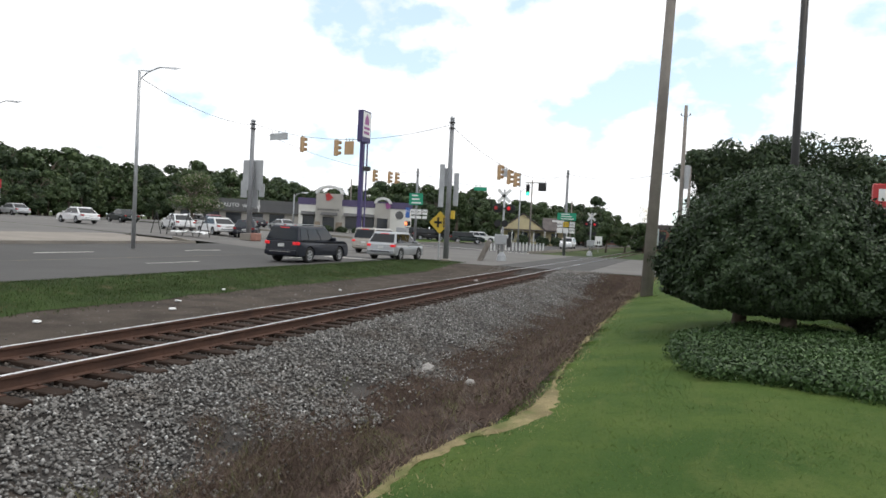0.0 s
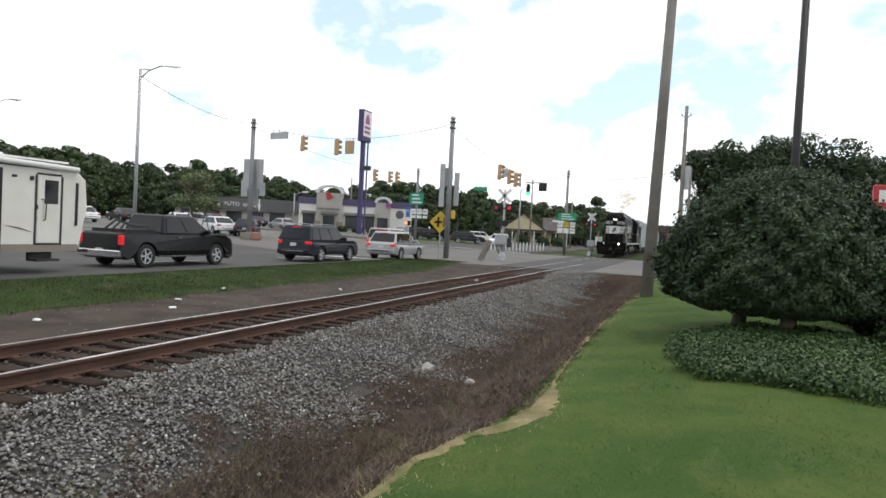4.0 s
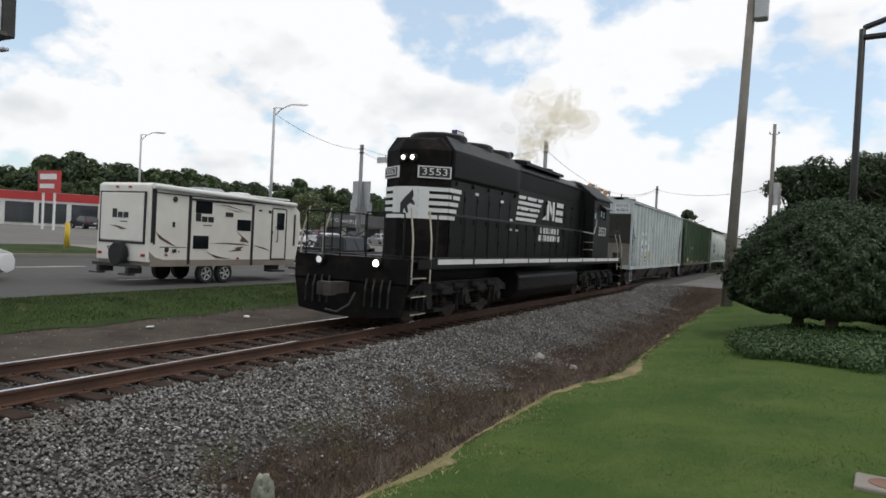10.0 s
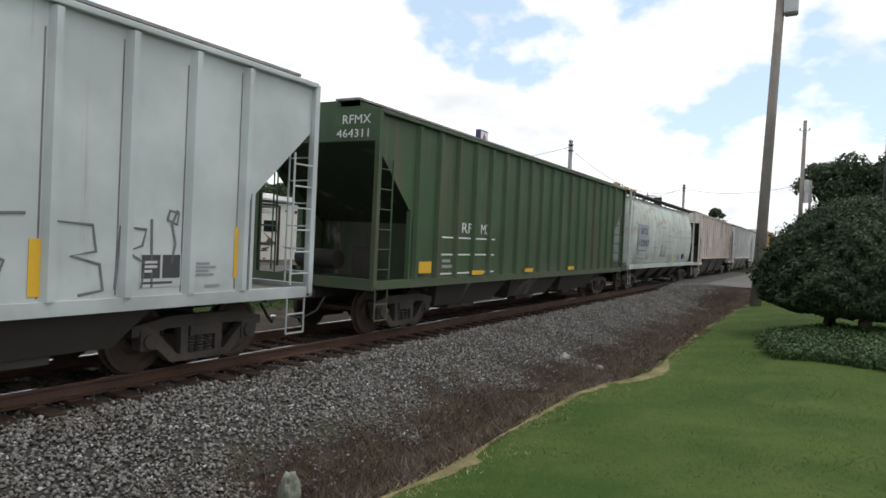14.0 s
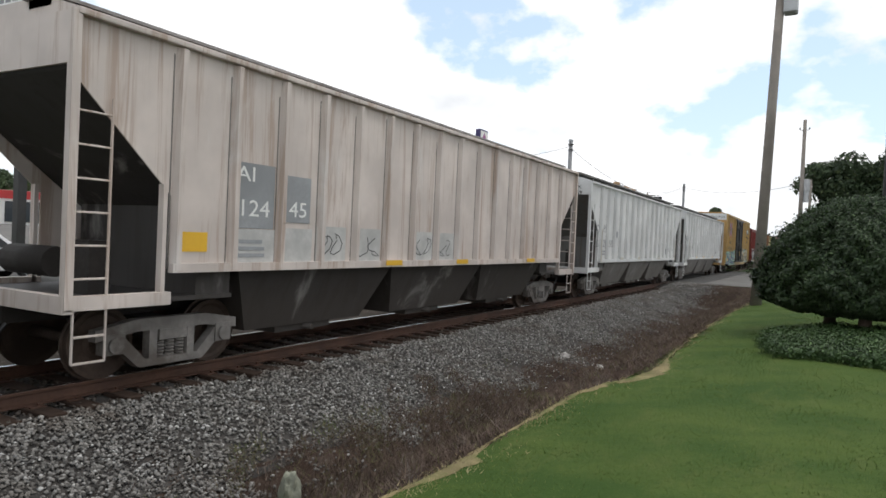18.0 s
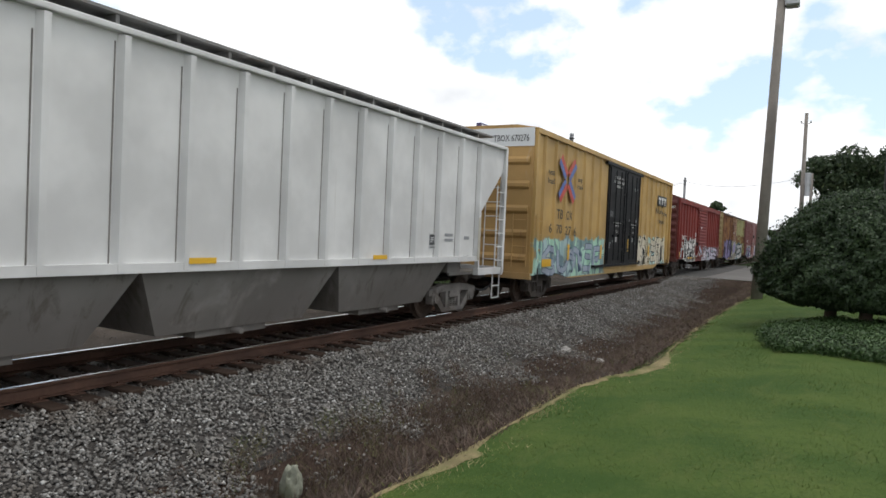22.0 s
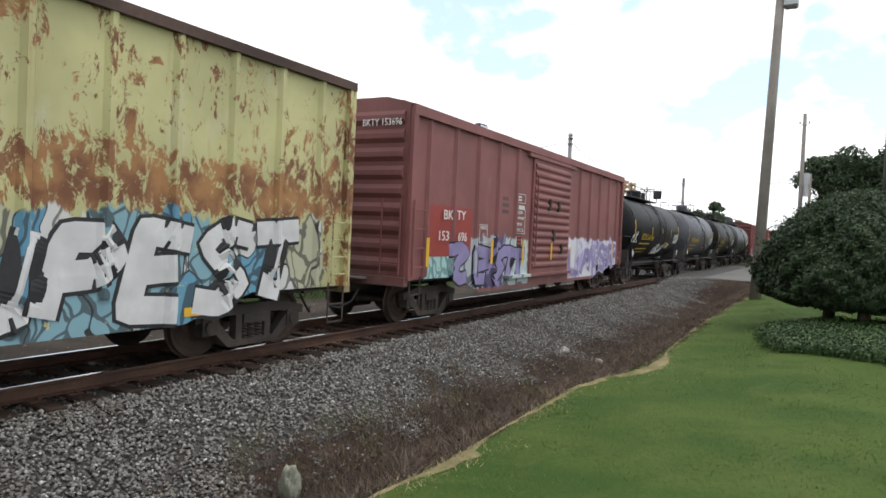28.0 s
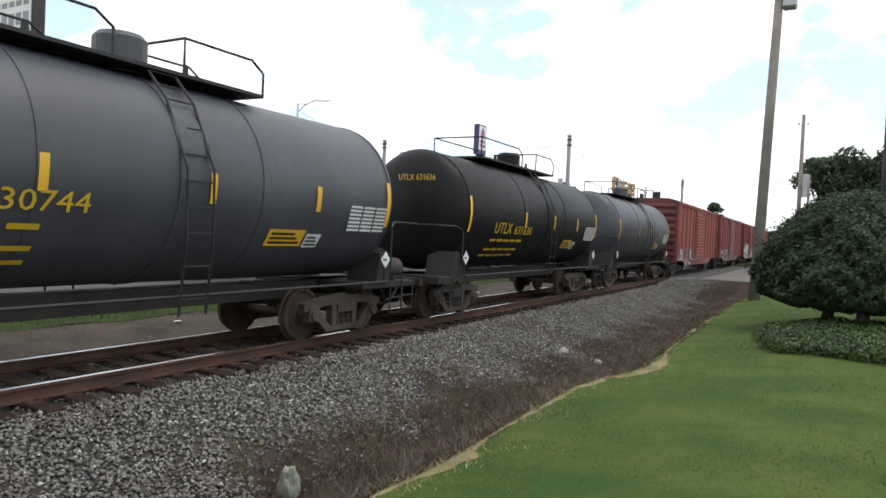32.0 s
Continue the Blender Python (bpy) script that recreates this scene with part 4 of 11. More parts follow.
M["stencil_dull"] = surf("stencil_worn_grey", (0.28, 0.29, 0.30), 0.6, var=0.25)
M["patch"] = surf("fresh_white_patch", (0.68, 0.69, 0.69), 0.55, var=0.06)
M["patch_red"] = surf("fresh_red_patch", (0.30, 0.045, 0.035), 0.55, var=0.1)
# ---- the train ----
SPEED = 10.65
MOVING = []            # things that run with the train: (object, place along the track at 0 s)
WHEELS = []            # wheel sets: (object, local pose, first place of the car)
RAIL_R = 0.457


def car(name, u0, length, label, category="freight car", group="cars of the freight train"):
    """A rail vehicle; u0 is where its leading end stands at 23 s, its parts are built round its middle."""
    y = u0 + length / 2 + SPEED * 23
    ob = thing(name, pose(TRACK_X, y, 0), label, category, group)
    MOVING.append((ob, y))
    return ob


def wheel_mesh():
    bm = bmesh.new()
    for s in (-1, 1):
        prof = [(0.685, 0.10), (0.685, 0.30), (0.70, 0.40), (0.685, 0.478), (0.715, 0.485), (0.725, 0.457), (0.80, 0.452), (0.80, 0.40), (0.775, 0.36), (0.765, 0.22), (0.80, 0.16), (0.80, 0.10)]
        lathe(bm, [(s * d, r) for d, r in prof], 28, "x")
    rod(bm, (-1.05, 0, 0), (1.05, 0, 0), 0.075, 12)
    # axle cap bolts, so that the turning shows
    for s in (-1, 1):
        for k in range(3):
            a = k * 2.094
            box(bm, s * 1.04, s * 1.075, math.cos(a) * 0.045 - 0.014, math.cos(a) * 0.045 + 0.014, math.sin(a) * 0.045 - 0.014, math.sin(a) * 0.045 + 0.014)
    return mesh_of(bm, "wheelset")


WHEEL_ME = wheel_mesh()
WHEEL_ME.materials.append(M["wheel"])


def frame_mesh():
    """The cast side frame of a two-axle truck, with its spring nest."""
    bm = bmesh.new()
    x0, x1 = 0.93, 1.07
    top = [(-1.12, 0.52), (-1.12, 0.66), (-0.55, 0.76), (0.55, 0.76), (1.12, 0.66), (1.12, 0.52), (0.55, 0.60), (-0.55, 0.60)]
    prism(bm, top, x0, x1)
    for s in (-1, 1):
        prism(bm, [(s * 0.98, 0.56), (s * 0.78, 0.60), (s * 0.34, 0.16), (s * 0.52, 0.14)], x0, x1)
        box(bm, x0, x1, s * 0.30 - 0.06, s * 0.30 + 0.06, 0.18, 0.64)
        box(bm, x0 - 0.02, x1 + 0.02, s * 0.865 - 0.14, s * 0.865 + 0.14, 0.34, 0.60)
        rod(bm, (x1, s * 0.865, 0.457), (x1 + 0.06, s * 0.865, 0.457), 0.10, 14)
    box(bm, x0, x1, -0.50, 0.50, 0.13, 0.23)
    for k in (-0.16, 0.0, 0.16):
        for j in range(5):
            rod(bm, (x0 + 0.07, k, 0.235 + j * 0.045), (x0 + 0.07, k, 0.262 + j * 0.045), 0.065, 8)
    box(bm, x0 - 0.1, x1 + 0.02, -0.22, 0.22, 0.46, 0.60)
    return mesh_of(bm, "side_frame")


FRAME_R = frame_mesh()
FRAME_L = FRAME_R.copy()
FRAME_L.transform(Matrix.Diagonal((-1, 1, 1, 1)))
FRAME_L.flip_normals()
for me_ in (FRAME_R, FRAME_L):
    me_.materials.append(M["truck"])
BOLSTER = mesh_of(boxes((-0.95, 0.95, -0.2, 0.2, 0.45, 0.72), (-0.25, 0.25, -0.3, 0.3, 0.7, 0.86)), "bolster")
BOLSTER.materials.append(M["under"])


M["truck_dusty"] = surf("dusty_truck_casting", (0.20, 0.185, 0.17), 0.85, 0.0, var=0.4, big=2, fine=14, bump=0.3, dirt=(0.07, 0.055, 0.045), dirt_at=0.5)
DUSTY_R, DUSTY_L = FRAME_R.copy(), FRAME_L.copy()
for me_ in (DUSTY_R, DUSTY_L):
    me_.materials.clear()
    me_.materials.append(M["truck_dusty"])


def truck(ob, y, pitch=1.73, dusty=False):
    for me, n in ((DUSTY_R if dusty else FRAME_R, "side_frame"), (DUSTY_L if dusty else FRAME_L, "side_frame"), (BOLSTER, "bolster")):
        p = part(n, me, None, ob)
        p.location.y = y
    for s in (-0.5, 0.5):
        w = part("wheelset", WHEEL_ME, None, ob)
        w.location = (0, y + s * pitch, RAIL_R)
        WHEELS.append((w, Vector(w.location), ob))


def coupler(ob, a):
    """Draft gear, knuckle, air hose and end sill at both ends, a metres from the middle."""
    for s in (-1, 1):
        bm = bmesh.new()
        box(bm, -0.13, 0.13, min(s * (a - 0.1), s * (a + 0.45)), max(s * (a - 0.1), s * (a + 0.45)), 0.72, 0.96)
        prism(bm, [(-0.17, s * (a + 0.42)), (0.18, s * (a + 0.42)), (0.20, s * (a + 0.66)), (0.05, s * (a + 0.72)), (0.02, s * (a + 0.56)), (-0.14, s * (a + 0.68))], 0.70, 0.98, "z")
        part("coupler", bm, "truck", ob)
        bm = bmesh.new()
        tube(bm, [(0.4, s * (a + 0.05), 0.75), (0.38, s * (a + 0.25), 0.5), (0.25, s * (a + 0.5), 0.36), (0.1, s * (a + 0.68), 0.42)], 0.025)
        part("air_hose", bm, "black", ob)


def ladder_at(ob, x, y, z0, z1, w, material, n, along="y"):
    """A ladder: two stiles and its rungs, seen flat against a flank (along y) or an end (along x)."""
    bm = bmesh.new()
    for s in (-0.5, 0.5):
        p = Vector((x, y, 0)) + (Vector((0, s * w, 0)) if along == "y" else Vector((s * w, 0, 0)))
        rod(bm, (p.x, p.y, z0), (p.x, p.y, z1), 0.018, 5)
    for i in range(n):
        z = z0 + (i + 0.5) * (z1 - z0) / n
        if along == "y":
            rod(bm, (x, y - w / 2, z), (x, y + w / 2, z), 0.014, 5)
        else:
            rod(bm, (x - w / 2, y, z), (x + w / 2, y, z), 0.014, 5)
    return part("ladder", bm, material, ob)


def stirrup(ob, x, y, material="truck"):
    bm = bmesh.new()
    for z in (0.38, 0.68):
        rod(bm, (x, y - 0.2, z), (x, y + 0.2, z), 0.016, 5)
    for s in (-0.2, 0.2):
        rod(bm, (x, y + s, 0.38), (x, y + s, 1.05), 0.016, 5)
    return part("step", bm, material, ob)


def panel(ob, name, material, y, z, w, h, x, label=""):
    """A painted rectangle or plate, a few millimetres proud of a flank."""
    return part(name, boxes((x, x + 0.005, y - w / 2, y + w / 2, z - h / 2, z + h / 2)), material, ob, label)


def bars(ob, material, y, z, w, h, rows, x, seed=0, name="small_print"):
    """Small writing that cannot be read: plain bars."""
    r = random.Random(seed)
    bm = bmesh.new()
    for i in range(rows):
        zz = z + h / 2 - (i + 0.5) * h / rows
        k = r.uniform(0.55, 1.0)
        box(bm, x, x + 0.004, y - w / 2, y - w / 2 + w * k, zz - h / rows * 0.28, zz + h / rows * 0.28)
    return part(name, bm, material, ob)


def tag_line(ob, pts, x, r, material, name="spray_tag", label="sprayed scribble", skin=None, flat=0.25):
    """A sprayed stroke on a flank, through points (y, z); skin gives how far posts stand out at y."""
    fine = []
    for (y0, z0), (y1, z1) in zip(pts[:-1], pts[1:]):
        n = max(1, int(math.hypot(y1 - y0, z1 - z0) / 0.05)) if skin else 1
        fine += [(y0 + (y1 - y0) * k / n, z0 + (z1 - z0) * k / n) for k in range(n)]
    fine.append(pts[-1])
    bm = bmesh.new()
    tube(bm, [(x, y, z) for y, z in fine], r, 6)
    for v in bm.verts:
        v.co.x = x + (v.co.x - x) * flat + (skin(v.co.y) if skin else 0.0)
    return part(name, bm, material, ob, label)


def post_skin(L, ys, door):
    """How far a boxcar's flank stands out at y: posts and door."""
    a = L / 2

    def skin(y):
        if door[0] - a < y < door[1] - a:
            return 0.11
        d = min(abs(y - p) for p in ys)
        return 0.07 * min(1.0, max(0.0, (0.10 - d) / 0.05))
    return skin


STROKES = [[[(0.0, 0.0), (0.12, 1.0), (0.5, 0.25), (0.85, 1.0), (1.0, 0.0)]],
           [[(0.12, 0.0), (0.1, 0.6), (0.2, 0.95), (0.65, 0.98), (0.85, 0.72), (0.6, 0.48), (0.2, 0.45)]],
           [[(0.12, 0.0), (0.1, 0.95), (0.6, 0.98), (0.85, 0.75), (0.5, 0.5), (0.9, 0.0)]],
           [[(0.88, 0.88), (0.45, 1.0), (0.12, 0.75), (0.5, 0.5), (0.86, 0.28), (0.5, 0.0), (0.08, 0.1)]],
           [[(0.0, 0.92), (0.95, 0.95)], [(0.5, 0.92), (0.42, 0.0)]],
           [[(0.85, 0.9), (0.15, 1.0), (0.1, 0.05), (0.85, 0.0)], [(0.15, 0.5), (0.7, 0.52)]],
           [[(0.05, 1.0), (0.15, 0.1), (0.5, 0.0), (0.85, 0.15), (0.95, 1.0)]]]


def bubble(ob, order, y0, y1, z0, z1, x, r, fill, edge, skin, seed=0, rim=0.04, warp=0.16):
    """Fat sprayed letter forms: each stroke a broad band of paint over a darker, wider one."""
    rnd = random.Random(seed)
    n = len(order)
    w = (y1 - y0) / n
    for i, k in enumerate(order):
        lift, tall = rnd.uniform(-0.06, 0.06), rnd.uniform(0.9, 1.05)
        turn, skew = rnd.random() < 0.5 and warp > 0.1, rnd.uniform(-0.2, 0.25)
        for st in STROKES[k]:
            st = [((1 - u if turn else u) + rnd.uniform(-warp, warp) + skew * v, min(1.0, max(0.0, v + rnd.uniform(-warp, warp)))) for u, v in st]
            pts = [(y0 + w * (i + 0.04 + 0.92 * u + 0.05 * v), z0 + r + lift + (z1 - z0 - 2 * r) * v * tall) for u, v in st]
            tag_line(ob, pts, x, r + rim, edge, "letter_outline", "dark outline of a sprayed letter", skin, 0.05)
            tag_line(ob, pts, x + 0.006, r, fill, "letter_form", "sprayed letter form", skin, 0.05)


def scribble(ob, y0, y1, z0, z1, x, material, seed, n=9, r=0.016):
    """A run of looping sprayed strokes that cannot be read."""
    rnd = random.Random(seed)
    for k in range(n):
        c = y0 + (y1 - y0) * (k + 0.5) / n
        d = (y1 - y0) / n
        pts, ph = [], rnd.uniform(0, 6.28)
        fa, fb = rnd.choice((0.5, 1.0, 1.5)), rnd.choice((1.0, 2.0))
        for i in range(9):
            t = i / 8
            pts.append((c + d * (0.75 * math.sin(6.28 * fa * t + ph) * 0.6 + (t - 0.5) * 0.6), (z0 + z1) / 2 + (z1 - z0) * 0.5 * math.cos(3.14 * fb * t + ph * 0.4) * rnd.uniform(0.7, 1.0)))
        tag_line(ob, pts, x, r, material)


def hopper(name, u0, L, paint, slope, baymat, label, ribs=17, sill=1.1, top=4.28, walk=False, frame_paint=None, post_yellow=True):
    """A ribbed covered hopper car with sloped ends, open end frames and three discharge bays."""
    ob = car(name, u0, L, label, "hopper car")
    a, w = L / 2, 1.44
    fp = frame_paint or paint
    cut = 1.35
    for s in (-1, 1):
        bm = bmesh.new()
        prism(bm, [(-a, top), (-a, 3.62), (-a + cut, 2.36), (-a + cut, sill), (a - cut, sill), (a - cut, 2.36), (a, 3.62), (a, top)], s * (w - 0.02), s * w)
        part("side_sheet", bm, paint, ob)
        for i in range(ribs):
            y = -a + cut + 0.08 + i * (L - 2 * cut - 0.16) / (ribs - 1)
            bm = bmesh.new()
            prism(bm, [(s * w, y - 0.085), (s * (w + 0.085), y - 0.04), (s * (w + 0.085), y + 0.04), (s * w, y + 0.085)], sill, top - 0.07, "z")
            part("side_post", bm, paint, ob)
            # crease shade along each post, painted as a thin dark strip
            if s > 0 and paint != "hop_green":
                part("rib_shade", boxes((w, w + 0.004, y - 0.122, y - 0.103, sill + 0.03, top - 0.15 - 0.2 * ((i * 7) % 5) / 5)), "rib_shade", ob, "thin dark strip painted as shade beside the post")
        for e in (-1, 1):
            bm = boxes((s * 1.42, s * 1.52, e * a - 0.05, e * a + 0.05, 1.0, top))
            part("corner_post", bm, fp, ob)
            bm = boxes((s * 1.36, s * 1.46, e * (a - 1.25) - 0.03, e * (a - 1.25) + 0.03, 1.0, 2.5))
            part("end_brace", bm, fp, ob)
        part("side_sill", boxes((s * 1.34, s * 1.50, -a, a, sill - 0.16 if sill < 1.2 else 0.98, sill if sill < 1.2 else 1.14)) if sill < 1.2 else
             boxes((s * 1.42, s * 1.52, -a + cut, a - cut, sill - 0.02, sill + 0.1), (s * 1.36, s * 1.5, -a, -a + cut, 0.98, 1.14), (s * 1.36, s * 1.5, a - cut, a, 0.98, 1.14)), fp, ob)
        part("top_chord", bevelled(boxes((s * (w - 0.06), s * (w + 0.095), -a, a, top - 0.05, top + 0.03)), 0.02, 2), paint, ob)
    # roof
    bm = bmesh.new()
    prism(bm, [(-w - 0.06, top), (-w - 0.06, top + 0.03), (-0.9, top + 0.22), (0.9, top + 0.22), (w + 0.06, top + 0.03), (w + 0.06, top)], -a, a, "y")
    part("roof", bm, paint, ob)
    bm = bmesh.new()
    for i in range(int(L / 1.6)):
        y = -a + 1.0 + i * 1.6
        box(bm, -0.35, 0.35, y - 0.55, y + 0.55, top + 0.2, top + 0.30)
    part("roof_hatch", bm, fp, ob)
    bm = bmesh.new()
    lift = 0.30 if walk else 0.20
    for s in (-1, 1):
        for i in range(int(L / 0.9) + 1):
            box(bm, s * 0.55, s * 1.0, -a + i * 0.9, -a + i * 0.9 + 0.05, top + 0.10, top + lift)
        box(bm, s * 0.5, s * 1.05, -a - 0.1, a + 0.1, top + lift, top + lift + 0.04)
    part("running_board", bm, "hop_slope" if walk else "bay", ob)
    # ends: head sheet, slope sheet and the frame under it
    for e in (-1, 1):
        bm = boxes((-w, w, e * a - 0.02, e * a + 0.02, 3.72, top))
        part("end_sheet", bm, paint, ob)
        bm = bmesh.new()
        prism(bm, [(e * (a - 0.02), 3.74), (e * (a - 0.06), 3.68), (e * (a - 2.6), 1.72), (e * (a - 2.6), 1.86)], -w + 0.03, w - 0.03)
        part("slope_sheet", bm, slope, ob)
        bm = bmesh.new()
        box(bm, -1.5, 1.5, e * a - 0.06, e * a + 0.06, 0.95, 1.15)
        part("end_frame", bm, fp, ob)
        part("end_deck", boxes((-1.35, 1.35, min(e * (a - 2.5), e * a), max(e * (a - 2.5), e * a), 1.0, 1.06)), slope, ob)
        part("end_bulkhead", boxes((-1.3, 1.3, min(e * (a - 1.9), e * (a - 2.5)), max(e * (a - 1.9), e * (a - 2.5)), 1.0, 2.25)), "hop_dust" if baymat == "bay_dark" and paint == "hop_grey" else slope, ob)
        bm = bmesh.new()
        rod(bm, (-0.9, e * (a - 0.7), 1.45), (0.1, e * (a - 0.7), 1.45), 0.2, 12)
        box(bm, 0.4, 0.7, e * (a - 0.9) - 0.15, e * (a - 0.9) + 0.15, 1.05, 1.75)
        part("brake_gear", bm, "under", ob)
        for s in (-1, 1):
            ladder_at(ob, s * 1.50, e * (a - 0.25), 1.15, 3.4 if e < 0 else 3.2, 0.42, fp, 6)
            if s * e > 0:
                ladder_at(ob, s * 1.15, e * (a + 0.03), 1.15, 4.1, 0.42, fp, 8, "x")
            stirrup(ob, s * 1.47, e * (a - 0.28), fp)
    # discharge bays
    n = 3
    for i in range(n):
        c = (i - (n - 1) / 2) * (L - 5.2) / n
        h = (L - 5.2) / n / 2
        bm = bmesh.new()
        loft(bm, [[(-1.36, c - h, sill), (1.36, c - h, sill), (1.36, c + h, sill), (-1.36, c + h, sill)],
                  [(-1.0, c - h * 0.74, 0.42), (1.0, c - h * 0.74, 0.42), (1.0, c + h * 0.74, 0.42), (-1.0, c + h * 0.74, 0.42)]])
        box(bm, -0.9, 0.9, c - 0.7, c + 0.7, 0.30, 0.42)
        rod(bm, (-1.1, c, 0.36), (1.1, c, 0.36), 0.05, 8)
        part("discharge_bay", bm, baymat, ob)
    part("centre_sill", boxes((-0.2, 0.2, -a, a, 0.72, 1.02)), "under", ob)
    coupler(ob, a)
    for e in (-1, 1):
        truck(ob, e * (a - 1.75), dusty=paint in ("hop_tan", "hop_white"))
    return ob


def round_hopper(name, u0, L, label):
    """A covered hopper whose sides bulge outwards, with rounded ends and a plain side sill."""
    ob = car(name, u0, L, label, "hopper car")
    a = L / 2
    prof = [(0.0, 4.36), (0.55, 4.34), (1.0, 4.22), (1.30, 3.9), (1.46, 3.3), (1.50, 2.6), (1.46, 1.9), (1.36, 1.3), (1.2, 1.16)]
    ring = prof + [(-x, z) for x, z in prof[:0:-1]]
    rings = []
    for d, k in ((-a + 0.55, 0.55), (-a + 0.62, 0.78), (-a + 0.85, 0.92), (-a + 1.35, 1.0)):
        rings.append([(x * k, d, 2.7 + (z - 2.7) * (0.7 + 0.3 * k)) for x, z in ring])
    rings += [[(x, -y, z) for (x, y, z) in r] for r in rings[::-1]]
    bm = bmesh.new()
    loft(bm, rings)
    part("body", bm, "hop_round", ob, "rounded off-white body with rust stains", smooth=True)
    bm = bmesh.new()
    for i in range(9):
        y = -a + 1.7 + i * (L - 3.4) / 8
        loft(bm, [[(x * 1.003 + (0.006 if x > 0 else -0.006), y + d, z + 0.004) for x, z in ring] for d in (-0.004, 0.004)])
    part("weld_seam", bm, "hop_round", ob)
    for s in (-1, 1):
        part("side_sill", boxes((s * 1.22, s * 1.5, -a, a, 1.02, 1.20)), "hop_round", ob)
        bm = bmesh.new()
        box(bm, s * 0.8, s * 1.3, -a + 0.1, a - 0.1, 4.34, 4.39)
        for i in range(14):
            y = -a + 0.4 + i * (L - 0.8) / 13
            rod(bm, (s * 1.0, y, 4.15), (s * 1.25, y, 4.36), 0.02, 5)
        part("running_board", bm, "bay_dark", ob, "dark grating walkway")
        for e in (-1, 1):
            part("corner_post", boxes((s * 1.36, s * 1.44, e * (a - 0.05) - 0.04, e * (a - 0.05) + 0.04, 1.1, 4.34)), "hop_round", ob)
            ladder_at(ob, s * 1.42, e * (a - 0.3), 1.2, 4.3, 0.42, "hop_round", 9)
            stirrup(ob, s * 1.42, e * (a - 0.3), "hop_round")
    for e in (-1, 1):
        part("end_deck", boxes((-1.4, 1.4, min(e * (a - 1.2), e * a), max(e * (a - 1.2), e * a), 1.0, 1.12), (-1.4, 1.4, e * a - 0.05, e * a + 0.05, 0.95, 1.2)), "bay", ob)
    for i in range(4):
        c = (i - 1.5) * (L - 5.0) / 4
        h = (L - 5.0) / 8
        bm = bmesh.new()
        loft(bm, [[(-1.28, c - h, 1.1), (1.28, c - h, 1.1), (1.28, c + h, 1.1), (-1.28, c + h, 1.1)],
                  [(-0.7, c - 0.35, 0.4), (0.7, c - 0.35, 0.4), (0.7, c + 0.35, 0.4), (-0.7, c + 0.35, 0.4)]])
        box(bm, -0.9, 0.9, c - 0.4, c + 0.4, 0.28, 0.4)
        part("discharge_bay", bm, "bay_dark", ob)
    part("centre_sill", boxes((-0.2, 0.2, -a, a, 0.72, 1.02)), "under", ob)
    coupler(ob, a)
    for e in (-1, 1):
        truck(ob, e * (a - 1.75))
    return ob


